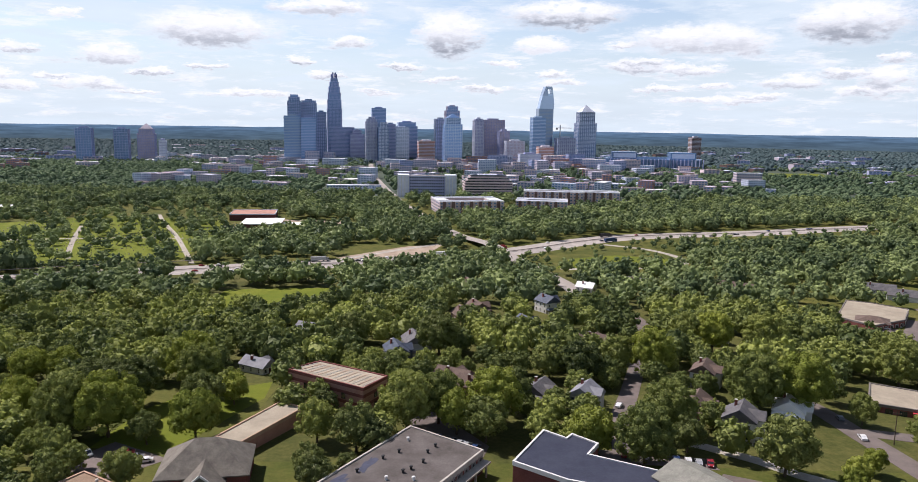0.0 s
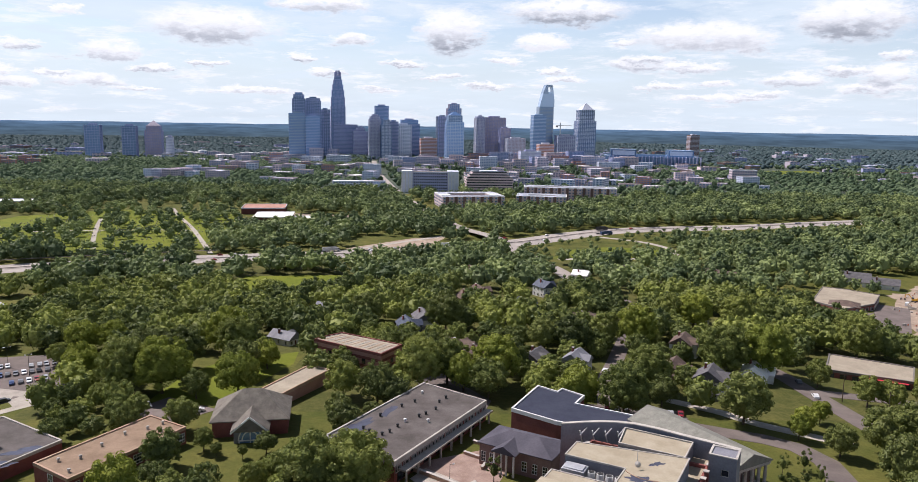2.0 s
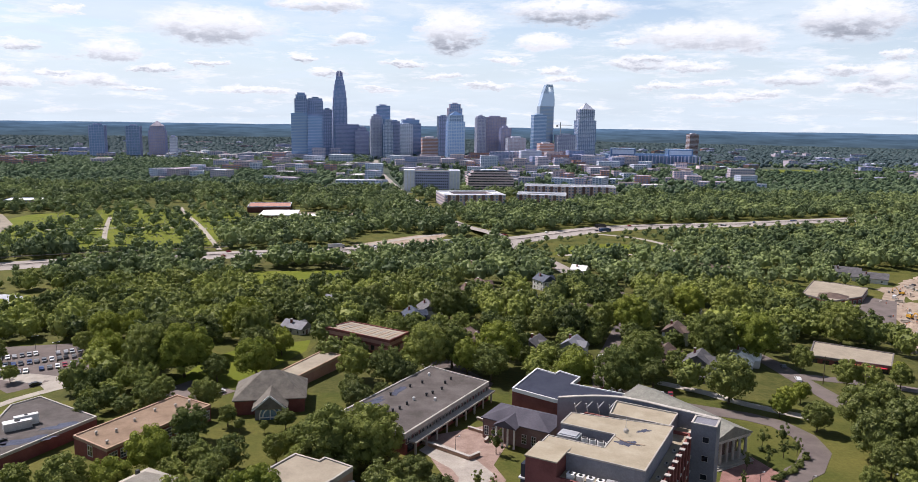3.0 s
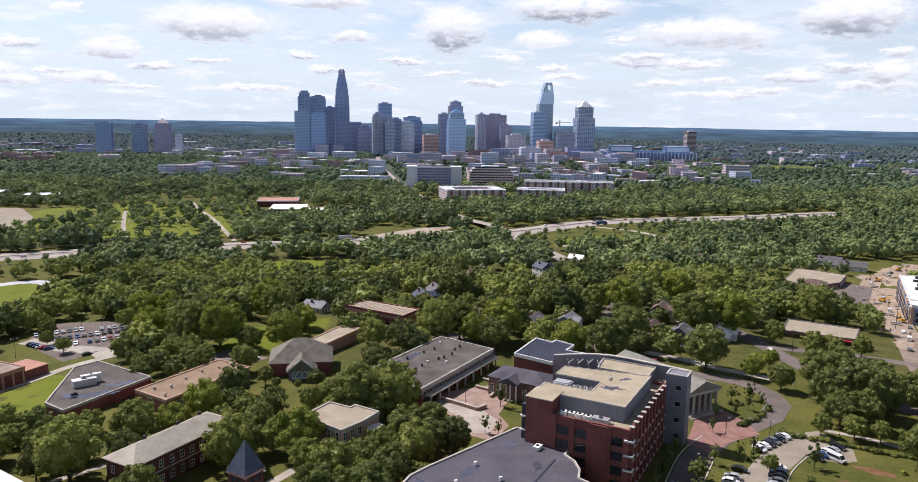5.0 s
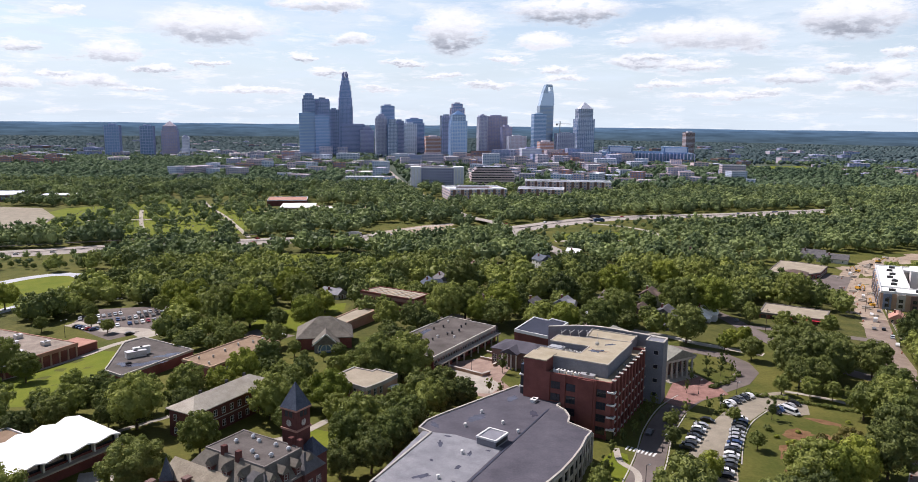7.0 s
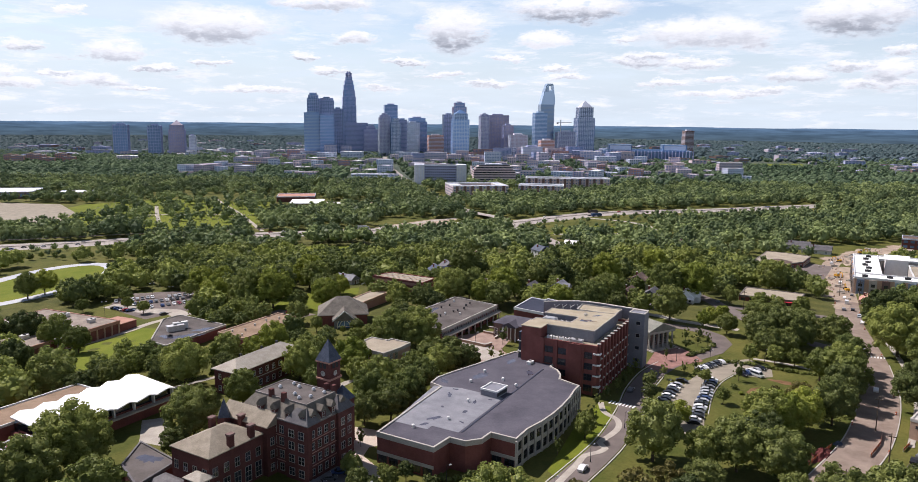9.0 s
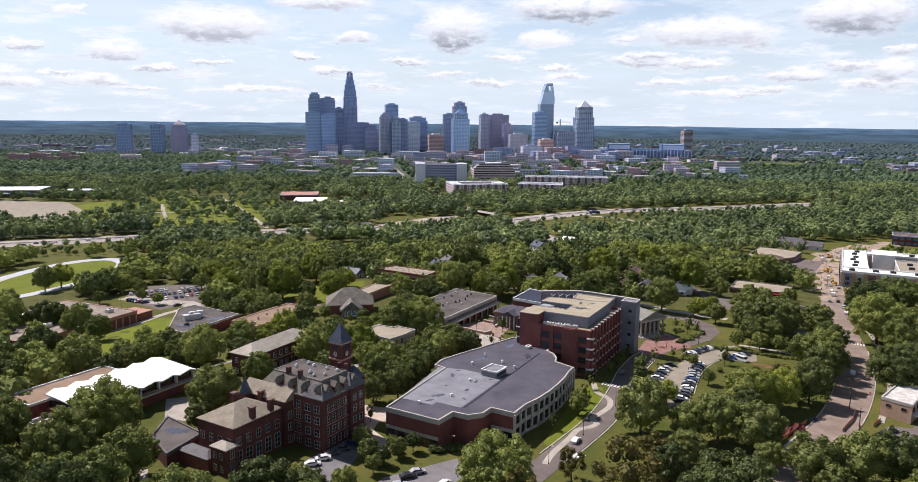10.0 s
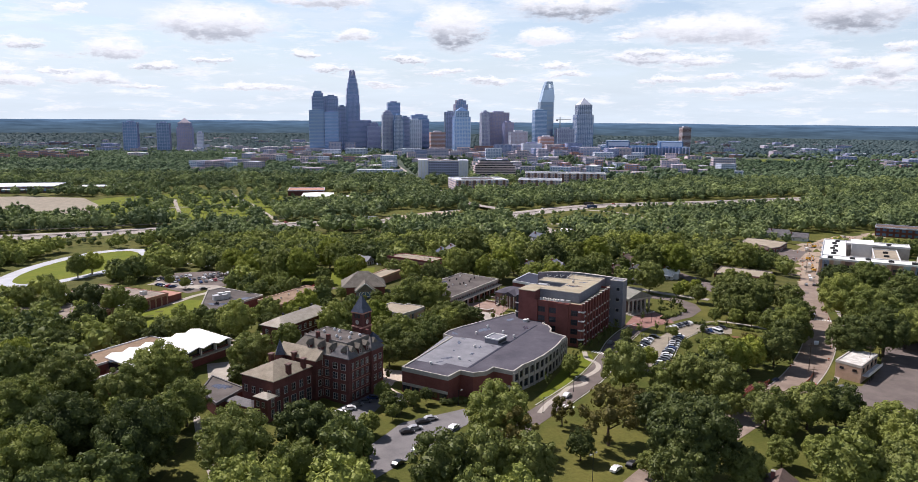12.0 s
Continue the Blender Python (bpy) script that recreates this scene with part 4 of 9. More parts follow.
def science_hall():
    x0, y0, turn = 43.6, 89.4, -28.4
    ob = thing("science_hall", x0, y0, turn, "four-storey red brick science hall with a pale flat roof", "school building", z=8.5)
    h = 17.5
    q = [(-28.5, 0), (0, 0), (0, 40), (-28.5, 40)]
    part("wall", prism_bm(q, -2, h), "brick", ob)
    part("roof", prism_bm(offset(q, 0.5), h, h + 0.2), "paledeck", ob, "sunlit cream terrace roof")
    part("parapet", ring_bm(offset(q, -0.1), 0.6, h - 0.2, h + 1.0), "brick", ob)
    # plant storey with a sunken well open to one side
    top = 21.8
    well = (-28.6, -14.6, 12.6, 21.2)
    pieces = ([(-21.4, 5.6), (-3.2, 5.6), (-3.2, 12.6), (-28.6, 12.6), (-28.6, 8), (-21.4, 8)], [(-14.6, 12.6), (-3.2, 12.6), (-3.2, 21.2), (-14.6, 21.2)], [(-28.6, 21.2), (-3.2, 21.2), (-3.2, 33.5), (-28.6, 29)])
    for k, p in enumerate(pieces):
        part("penthouse", prism_bm(p, h + 0.2, top), "greywall", ob, "pale grey plant storey")
        part("penthouse_roof", prism_bm(p, top + 0.004, top + 0.3), "paledeck", ob)
    outline = [(-21.4, 5.6), (-3.2, 5.6), (-3.2, 33.5), (-28.6, 29), (-28.6, 21.2), (-14.6, 21.2), (-14.6, 12.6), (-28.6, 12.6), (-28.6, 8), (-21.4, 8)]
    part("roof_edge", ring_bm(offset(outline, -0.12), 0.3, top + 0.1, top + 0.45), "stone", ob)
    part("well_floor", boxed((-28.6, -14.6, 12.6, 21.2, h + 0.2, h + 1.2)), "tarroof", ob, "dark floor of the sunken plant well")
    part("plant_unit", boxed((-27.8, -22.6, 16.4, 20.2, h + 1.2, h + 3.6), (-27.4, -23.0, 16.8, 19.8, h + 3.6, h + 3.9)), "steel", ob, "large silver air-handling unit")
    for k in range(4):
        fan = part("roof_fan", tube_bm(0.95, 0.85, h + 1.2, h + 3.3, 12), "white", ob, at=pose(-21.4 + 2.05 * k, 18.6, 0))
        part("fan_grille", tube_bm(0.7, 0.7, h + 3.3, h + 3.36, 12), "dark", fan)
    part("mast", tube_bm(0.09, 0.05, top + 0.3, top + 4.6, 6, None, -12.6, 23.5), "steel", ob)
    part("dish", tube_bm(0.7, 0.15, 0, 0.4, 12), "stone", ob, at=pose(-12.2, 22.4, top + 1.4, 60, 0, 30))
    for k in range(7):
        part("cable_tray", boxed((-0.9, 0.9, -0.08, 0.08, 0, 0.12)), "tanbrick", ob, at=pose(-14 + 1.1 * k, 20 - 0.9 * k + 0.11 * k * k, top + 0.3, 0, 0, -38 + 9 * k))
    puddle(ob, -10.5, 18, 3.6, 2.0, top + 0.301, 20, 31)
    puddle(ob, -9, 27, 2.2, 1.0, top + 0.301, 50, 32)
    part("brick_tower", boxed((-29, -21.5, -0.4, 8, -2, 22)), "brick", ob, "plain brick stair tower")
    part("tower_roof", boxed((-29.2, -21.3, -0.6, 8.1, 22.004, 22.3)), "paledeck", ob)
    for i in range(4):
        roof_unit(ob, -19 + i * 2.3, 2.4, h + 0.2, 1.5, 1.5, 1.3, "white")
    roof_unit(ob, -8.6, 2.6, h + 0.2, 4.4, 2.2, 1.3)
    for k in range(3):
        roof_unit(ob, -1.6, 12 + 8 * k, h + 0.2, 0.8, 1.0, 0.5, "stone")
    for k in range(9):
        part("parapet_block", boxed((-28.9, -27.7, 8.6 + 3.4 * k, 9.9 + 3.4 * k, h + 1.0, h + 1.7)), "stone", ob)
    # front: brick piers, window pairs
    for u in (-20.8, -15.6, -10.6, -5.6, -0.8):
        part("pier", boxed((u - 0.8, u + 0.8, -0.5, 0.0, -1, h + 1.1)), "brick", ob)
    for u in (-18.2, -13.1):
        windows(ob, (u - 1.8, 0), (u + 1.8, 0), 1, (1.6, 5.6, 9.6, 13.6), 2.9, 2.1, 3, 2, "dark")
    part("projecting_bay", boxed((-10.6, -5.6, -0.9, -0.45, -1, h + 0.8)), "brick", ob)
    windows(ob, (-5, 0), (-1.2, 0), 1, (1.6, 5.6, 9.6, 13.6), 3.0, 2.1, 3, 2, "dark")
    # right side: brick piers with pale sills and deep window bays
    n = 10
    for i in range(n + 1):
        v = 0.8 + i * 38.4 / n
        part("pier", boxed((0, 0.9, v - 0.55, v + 0.55, -1, h + 1.6)), "brick", ob)
        part("pier_cap", boxed((-0.3, 1.0, v - 0.65, v + 0.65, h + 1.6, h + 1.8)), "stone", ob)
    for i in range(n):
        v = 0.8 + (i + 0.5) * 38.4 / n
        for f in range(4):
            part("sill", boxed((0, 0.75, v - 1.35, v + 1.35, 0.9 + 4 * f, 1.3 + 4 * f)), "stone", ob, "pale concrete sill")
        windows(ob, (0, v - 1.2), (0, v + 1.2), 1, (1.4, 5.4, 9.4, 13.4), 2.2, 2.5, 2, 2, "dark")
    # glazed corner with white bands
    for f in range(4):
        part("corner_band", boxed((-1.2, 1.3, -1.0, 1.2, 3.4 + 4 * f, 3.9 + 4 * f)), "white", ob, "white concrete corner band")
        part("corner_glass", boxed((-0.9, 0.95, -0.75, 0.9, 3.9 + 4 * f - (4 if f == 0 else 0), 3.4 + 4 * f)), "glass", ob)
    # left glazed stair
    for f in range(4):
        part("stair_band", boxed((-31.2, -29, 1.0, 6.0, 3.4 + 4 * f, 3.8 + 4 * f)), "white", ob)
    part("stair_glass", boxed((-30.8, -29, 1.3, 5.7, 0, 19)), "glass", ob)
    # tall curving screen wall behind, with a strip of roof and steel braces inside it
    curve = [(-35.6, 38.1), (-31.5, 41.4), (-27.5, 44.2), (-23.5, 46.2), (-19.7, 47.3), (-13.5, 47.3), (-7.3, 46.5), (-0.5, 45.8), (6.4, 44.9)]
    inner = [(u, v - 0.8) for u, v in curve]
    part("curved_wall", prism_bm(inner + curve[::-1], -2, 22.0), "greywall", ob, "tall curving grey panel wall")
    part("wall_coping", prism_bm([(u, v - 1.0) for u, v in curve] + [(u, v + 0.2) for u, v in curve[::-1]], 22.004, 22.25), "stone", ob)
    part("strip_block", prism_bm([(-20.3, 35.2), (-4.4, 35.2), (-4.4, 44.8), (-21.5, 45.2)], -2, 20.9), "greywall", ob)
    part("strip_roof", prism_bm([(-20.1, 35.4), (-4.6, 35.4), (-4.6, 44.6), (-21.3, 45.0)], 20.904, 21.1), "paledeck", ob, "narrow cream roof inside the screen wall")
    part("strip_edge", ring_bm([(-20.3, 35.2), (-4.4, 35.2), (-4.4, 44.8), (-21.5, 45.2)], 0.3, 20.7, 21.5), "stone", ob)
    part("low_roof", boxed((-28, -20.6, 33.5, 40, 12, 15.5)), "greyroof", ob)
    for k in range(4):
        part("steel_brace", boxed((-0.12, 0.12, -0.12, 0.12, 0, 7.5)), "steel", ob, at=pose(-30.5 + 2.8 * k, 40.5 + 1.4 * k, 15.2, 30, 0, 0))
        part("brace_beam", boxed((-0.12, 0.12, -5.0, 0.2, 0, 0.25)), "steel", ob, at=pose(-30.2 + 2.8 * k, 41.2 + 1.4 * k, 20.6))
    blk = [(0.2, 38.5), (6.4, 38.5), (6.4, 44.0), (0.2, 44.0)]
    part("end_block", prism_bm(blk, -2, 22.0), "greywall", ob, "grey panel end block")
    part("end_coping", ring_bm(offset(blk, -0.1), 0.5, 22.004, 22.25), "stone", ob)
    windows(ob, (2.5, 38.5), (5.5, 38.5), 1, (2.5, 7.5, 12.5, 17.5), 1.5, 1.4, 1, 1, "stone")
    part("end_terrace", boxed((-4.4, 0.2, 38.5, 44.8, 12, h + 0.1)), "paledeck", ob)


science_hall()


def temple_hall():
    """The columned hall beside the brick forecourt."""
    x0, y0, turn = 80, 150, -60
    ob = thing("columned_hall", x0, y0, turn, "stone hall with a columned portico and grey gabled roof", "school building", z=8.5)
    L, W = 34, 15
    part("wall", boxed((-L, 0, -W / 2, W / 2, -2, 8.2)), "mauvebrick", ob)
    part("roof", hip_bm(-L, 4.2, -W / 2, W / 2, 8.2, 3.2, 0.6, 0.0), "stoneslate", ob)
    part("gable", gable_wall_bm(-L, 4.0, -W / 2, W / 2, 8.2, 2.9), "stone", ob)
    part("entablature", boxed((-0.2, 4.4, -W / 2 - 0.2, W / 2 + 0.2, 7.2, 8.19)), "stone", ob)
    part("steps", boxed((0, 6.4, -W / 2, W / 2, -1, 0.3), (0, 5.6, -W / 2, W / 2, 0.3, 0.6)), "concrete", ob)
    for i in range(6):
        v = -W / 2 + 0.8 + (W - 1.6) * i / 5
        col = part("column", tube_bm(0.5, 0.42, 0.6, 6.9, 12, None, 3.6, v), "stone", ob)
        part("capital", boxed((3.0, 4.2, v - 0.6, v + 0.6, 6.9, 7.2)), "stone", col)
    windows(ob, (0, -W / 2), (0, W / 2), 5, (1.2,), 1.4, 4.2, 2, 4, "stone")
    windows(ob, (-L, -W / 2), (-1, -W / 2), 9, (1.4,), 1.5, 4.6, 2, 4, "stone")


temple_hall()


def old_hall():
    """The old brick main hall: a tall mansarded block with dormers, a lower wing and a clock tower."""
    x0, y0, turn = -45, 23.8, -31
    ob = thing("main_hall", x0, y0, turn, "Victorian dark red brick main hall with slate roofs and dormers", "school building", z=8.5)
    # main block: x to the left is -, y back
    B, D, h = 25.5, 17.5, 15.8
    part("wall", boxed((-B, 0, 0, D, -2, h)), "darkbrick", ob)
    for z in (3.9, 7.6, 11.2):
        part("string_course", ring_bm([(-B - 0.08, -0.08), (0.08, -0.08), (0.08, D + 0.08), (-B - 0.08, D + 0.08)], 0.3, z, z + 0.25), "pinkbrick", ob)
    part("cornice", ring_bm([(-B - 0.4, -0.4), (0.4, -0.4), (0.4, D + 0.4), (-B - 0.4, D + 0.4)], 0.6, h - 0.1, h + 0.35), "greyroof", ob)
    bm = bmesh.new()
    a = [(-B, 0), (0, 0), (0, D), (-B, D)]
    b = [(-B + 3.2, 3.2), (-3.2, 3.2), (-3.2, D - 2.6), (-B + 3.2, D - 2.6)]
    lo, hi = [bm.verts.new((*p, h + 0.3)) for p in a], [bm.verts.new((*p, h + 4.2)) for p in b]
    for i in range(4):
        bm.faces.new((lo[i], lo[(i + 1) % 4], hi[(i + 1) % 4], hi[i]))
    bm.faces.new(hi)
    bm.faces.new(lo[::-1])
    part("roof", bm, "oldslate", ob, "weathered slate mansard with a flat top")
    part("roof_deck", prism_bm(offset(b, 0.2), h + 4.2, h + 4.35), "tarroof", ob)
    part("deck_edge", ring_bm(offset(b, -0.1), 0.35, h + 4.1, h + 4.55), "greyroof", ob)
    # dormers on the two fronts
    for i, (u, v, t) in enumerate([(-2.2 - 5.2 * k, 0.9, 0) for k in range(4)] + [(-0.9, 2.6 + 4.0 * k, 90) for k in range(4)]):
        d = part("dormer", boxed((-0.9, 0.9, -0.7, 2.2, 0, 2.0)), "darkbrick", ob, at=pose(u, v, h + 0.3, 0, 0, t))
        part("dormer_roof", hip_bm(-0.9, 0.9, -0.7, 2.2, 2.0, 1.5, 0.2, 0.0), "oldslate", d)
        part("dormer_gable", gable_wall_bm(-0.9, 0.9, -0.7, 2.2, 2.2, 1.45), "darkbrick", d)
        part("dormer_window", window_mesh(0.9, 1.3, 1, 2, "stone")[0], None, d, at=pose(0, -0.7, 0.4))
    # corner turret bay on the right front
    part("corner_bay", boxed((-7.5, 0.6, -0.6, 1, -2, h + 0.2)), "darkbrick", ob)
    part("bay_roof", hip_bm(-7.5, 0.6, -0.6, 4, h + 0.2, 3.4, 0.3), "slate", ob)
    part("side_bay", boxed((-1, 0.9, D - 6, D + 0.5, -2, h + 0.2)), "darkbrick", ob)
    part("side_roof", hip_bm(-4, 0.9, D - 6, D + 0.5, h + 0.2, 3.6, 0.3), "slate", ob)
    LV = (1.2, 4.9, 8.6, 12.0)
    windows(ob, (-7, -0.6), (0, -0.6), 2, LV[:4], 1.9, 2.1, 2, 2, "stone")
    windows(ob, (-13.5, 0), (-8, 0), 2, LV[:4], 1.5, 2.1, 2, 2, "stone")
    windows(ob, (0.0, 0.6), (0.0, D - 6.2), 4, LV[:4], 1.3, 2.0, 2, 2, "stone")
    windows(ob, (0.9, D - 5.6), (0.9, D), 2, LV[:4], 1.4, 2.0, 2, 2, "stone")
    windows(ob, (0, D), (-B, D), 8, LV[:4], 1.3, 2.0, 2, 2, "stone")
    # gabled cross block between the two
    part("cross_wall", boxed((-B - 4, -11.5, -3.4, 4, -2, 14.0)), "darkbrick", ob)
    part("cross_roof", hip_bm(-B - 4, -11.5, -3.4, 4, 14.0, 3.0, 0.35, 0.0), "oldtan", ob, "weathered tan slate roof")
    part("cross_gable", gable_wall_bm(-B - 4, -11.5, -3.4, 4, 14.0, 2.9), "darkbrick", ob)
    windows(ob, (-11.5, -3.2), (-11.5, 0), 1, LV[:3], 1.3, 2.1, 2, 2, "stone")
    # lower wing towards the camera path
    wx0, wx1, wy0, wy1, wh = -27.5, -13.2, -21.5, -3.4, 12.0
    part("wing_wall", boxed((wx0, wx1, wy0, wy1, -2, wh)), "darkbrick", ob)
    part("wing_roof", hip_bm(wx0, wx1, wy0, wy1, wh, 3.6, 0.4), "oldtan", ob, "weathered tan slate hipped roof")
    for u, v in ((wx1 - 0.5, -7), (wx1 - 0.5, -14), (wx0 + 1, -9), (-21, -3.6)):
        ch = part("chimney", boxed((u - 0.6, u + 0.6, v - 0.8, v + 0.8, wh - 2, wh + 3.6)), "darkbrick", ob, "tall corbelled brick chimney")
        part("chimney_cap", boxed((u - 0.8, u + 0.8, v - 1.0, v + 1.0, wh + 3.6, wh + 4.0)), "mauvebrick", ch)
    windows(ob, (wx1, wy0), (wx1, wy1), 5, (6.6,), 1.5, 2.4, 2, 2, "stone")
    windows(ob, (wx1, wy0), (wx1, wy1), 5, (0.8,), 2.0, 4.2, 2, 3, "stone")
    windows(ob, (wx0, wy0), (wx1, wy0), 4, (1.2, 6.6), 1.4, 2.2, 2, 2, "stone")
    part("porch_block", boxed((wx1 - 4.5, wx1 + 1.5, wy0 - 4.2, wy0, -2, 7.6)), "darkbrick", ob)
    part("porch_roof", hip_bm(wx1 - 4.5, wx1 + 1.5, wy0 - 4.2, wy0, 7.6, 1.2, 0.3), "shingle", ob)
    windows(ob, (wx1 - 4, wy0 - 4.2), (wx1 + 1, wy0 - 4.2), 2, (1.2, 4.8), 1.1, 1.7, 2, 2, "stone")
    windows(ob, (wx1 + 1.5, wy0 - 4), (wx1 + 1.5, wy0), 1, (1.2, 4.8), 1.2, 2.6, 2, 2, "stone")
    part("lean_to", hip_bm(wx0 - 3, wx1 - 5, wy0 - 5, wy0, 3.6, 1.4, 0.2), "slate", ob)
    part("lean_wall", boxed((wx0 - 3, wx1 - 5, wy0 - 5, wy0, -2, 3.6)), "brick", ob)
    # stair turret with a blue-grey spire
    part("turret", boxed((-28.4, -25.6, -5.6, -3, -2, 14.4)), "darkbrick", ob)
    part("turret_spire", tube_bm(2.3, 0.08, 14.4, 19.5, 4, None, -27, -4.3), "bluslate", ob)
    # roof-deck vents
    for u, v in ((-6, 8), (-9, 12.5), (-11, 7), (-14, 12), (-17, 13), (-18.5, 9), (-8, 5.5), (-5, 12.5)):
        part("roof_fan", tube_bm(0.4, 0.4, 0, 0.5, 10, tube_bm(0.62, 0.3, 0.5, 0.95, 10)), "steel", ob, "silver mushroom roof fan", pose(u, v, h + 4.35))
    for u, v in ((-11.5, 3.3), (-16.5, 3.6), (-6.5, D - 2.4), (-4, D - 2.2)):
        part("chimney", boxed((u - 0.55, u + 0.55, v - 0.6, v + 0.6, h + 2.6, h + 6.2)), "darkbrick", ob)
    # clock tower at the back
    tx, ty, s = -13.6, 24.2, 2.45
    part("tower_wall", boxed((tx - s, tx + s, ty - s, ty + s, -2, 25.3)), "darkbrick", ob, "tall brick clock tower")
    for z in (19.6, 24.9):
        part("tower_cornice", boxed((tx - s - 0.3, tx + s + 0.3, ty - s - 0.3, ty + s + 0.3, z, z + 0.5)), "pinkbrick", ob)
    part("spire", tube_bm((s + 0.3) * 1.414, 0.1, 25.4, 31.6, 4), "bluslate", ob, "slate pyramid spire", pose(tx, ty, 0, 0, 0, 45))
    for t in (0, 90, 180, 270):
        m = pose(tx, ty, 0, 0, 0, t)
        face = part("clock_face", tube_bm(0.9, 0.9, 0, 0.12, 20), "stone", ob, "pale round clock dial", m @ pose(0, -s, 21.6, 90, 0, 0))
        part("clock_rim", ring_bm([(1.1 * math.cos(k * math.pi / 8), 1.1 * math.sin(k * math.pi / 8)) for k in range(16)], 0.22, 0, 0.2), "darkbrick", face)
        part("hour_marks", boxed(*[(0.68 * math.cos(k * math.pi / 6) - 0.05, 0.68 * math.cos(k * math.pi / 6) + 0.05, 0.68 * math.sin(k * math.pi / 6) - 0.05, 0.68 * math.sin(k * math.pi / 6) + 0.05, 0.12, 0.14) for k in range(12)]), "dark", face)
        part("minute_pointer", boxed((-0.05, 0.05, -0.1, 0.7, 0.12, 0.16)), "dark", face)
        part("louvre", boxed((-1.2, 1.2, -s - 0.12, -s + 0.05, 23.2, 24.7)), "dark", ob, at=m)
        for k in (-1.5, 0, 1.5):
            part("louvre_mullion", boxed((k - 0.15, k + 0.15, -s - 0.2, -s, 23.1, 24.8)), "darkbrick", ob, at=m)
    part("tower_base", boxed((tx + s, tx + s + 4.5, ty - 2, ty + 3.4, -2, 14)), "darkbrick", ob)
    part("tower_base_roof", tube_bm(3.9, 0.1, 14, 18, 4, None, 0, 0), "bluslate", ob, at=pose(tx + s + 2.2, ty + 0.7, 0, 0, 0, 45))
    windows(ob, (tx - s, ty - s), (tx + s, ty - s), 2, (10.5, 13.5), 0.8, 1.6, 1, 2)


old_hall()


def cube_shop():
    plan = [(135.3, 56.6), (148.5, 70.0), (155.3, 64.0), (141.2, 49.2)]
    ob, q, h = flat_hall(plan, 15.0, "tanbrick", "stainedwhite", "square tan brick shop with a stained white roof", "shop", "stone", 0.3, -40, "shop")
    a, b, c, d = (local([p], ob.location.x, ob.location.y, -40)[0] for p in plan)
    windows(ob, d, c, 4, (3.8,), 1.6, 1.5, 2, 1, "dark")
    windows(ob, a, d, 2, (4.0,), 1.4, 0.8, 1, 1, "dark")
    w = Vector(c) - Vector(d)
    at = pose(d[0], d[1], 0, 0, 0, math.degrees(math.atan2(w.y, w.x)))
    part("balcony", boxed((1.5, w.length, -2.2, 0, 2.6, 2.85)), "white", ob, "white first-floor gallery", at)
    part("railing", boxed((1.5, w.length, -2.2, -2.1, 2.85, 3.9)), "white", ob, at=at)
    for i in range(4):
        part("post", boxed((1.6 + i * 2.2, 1.75 + i * 2.2, -2.15, -2.0, 0, 2.6)), "dark", ob, at=at)


cube_shop()

# flat-roofed teaching block with vents, and its ribbed upper storey
RB = [(-34.5, 164.5), (-13, 148.4), (13.4, 194), (-8, 210)]
ob, q, h = flat_hall(RB, 15.0, "brick", "tarroof", "red brick teaching block with a stained dark flat roof", "school_building", "stone", 1.0, 30)
_l = lambda p: local([p], ob.location.x, ob.location.y, 30)[0]
vents(ob, [_l(p) for p in ((-20, 164), (-18, 166), (-16, 168), (-14, 172), (-8, 180), (-6, 182), (-2, 192), (-10, 192), (-14, 188), (-20, 180), (-3, 186), (-24, 170), (0, 196), (-22, 168))], h - 0.1, "dark")
puddle(ob, *_l((-26, 172)), 8, 3.0, h - 0.095, 30, 6)
puddle(ob, *_l((-18, 184)), 7, 1.8, h - 0.095, 40, 7)
vents(ob, [_l(p) for p in ((-8, 200), (-12, 176), (-17, 160), (-5, 176))], h - 0.1)
windows(ob, _l((-13, 148.4)), _l((13.4, 194)), 14, (h - 3.3,), 2.4, 1.6, 3, 1, "stone", 0.5)
windows(ob, _l((-13, 148.4)), _l((13.4, 194)), 8, (0.6,), 3.4, 2.4, 2, 1, "dark", 0.5)
a, b = Vector(_l((-13, 148.4))), Vector(_l((13.4, 194)))
w = b - a
at = pose(a.x, a.y, 0, 0, 0, math.degrees(math.atan2(w.y, w.x)))
part("gallery_slab", boxed((2, w.length, -2.6, 0.1, 3.4, 3.9)), "concrete", ob, "projecting concrete gallery", at)
for i in range(9):
    part("pier", boxed((2.2 + i * 6, 2.7 + i * 6, -2.5, -2.0, 0, 3.4)), "stone", ob, at=at)
for i in range(27):
    part("fin", boxed((1 + i * 1.95, 1.15 + i * 1.95, -0.35, 0.05, 4, h - 0.9)), "stone", ob, at=at)


def terrace_wall(pts, hgt, material="stone", name="terrace_wall", label="low pale terrace wall in the courtyard"):
    for a, b in zip(pts, pts[1:]):
        a, b = Vector(a), Vector(b)
        w = b - a
        ob = thing(name, a.x, a.y, math.degrees(math.atan2(w.y, w.x)), label, "wall")
        part("wall", boxed((0, w.length, -0.3, 0.3, -0.5, hgt)), "tanbrick", ob)
        part("coping", boxed((-0.1, w.length + 0.1, -0.45, 0.45, hgt, hgt + 0.15)), material, ob)


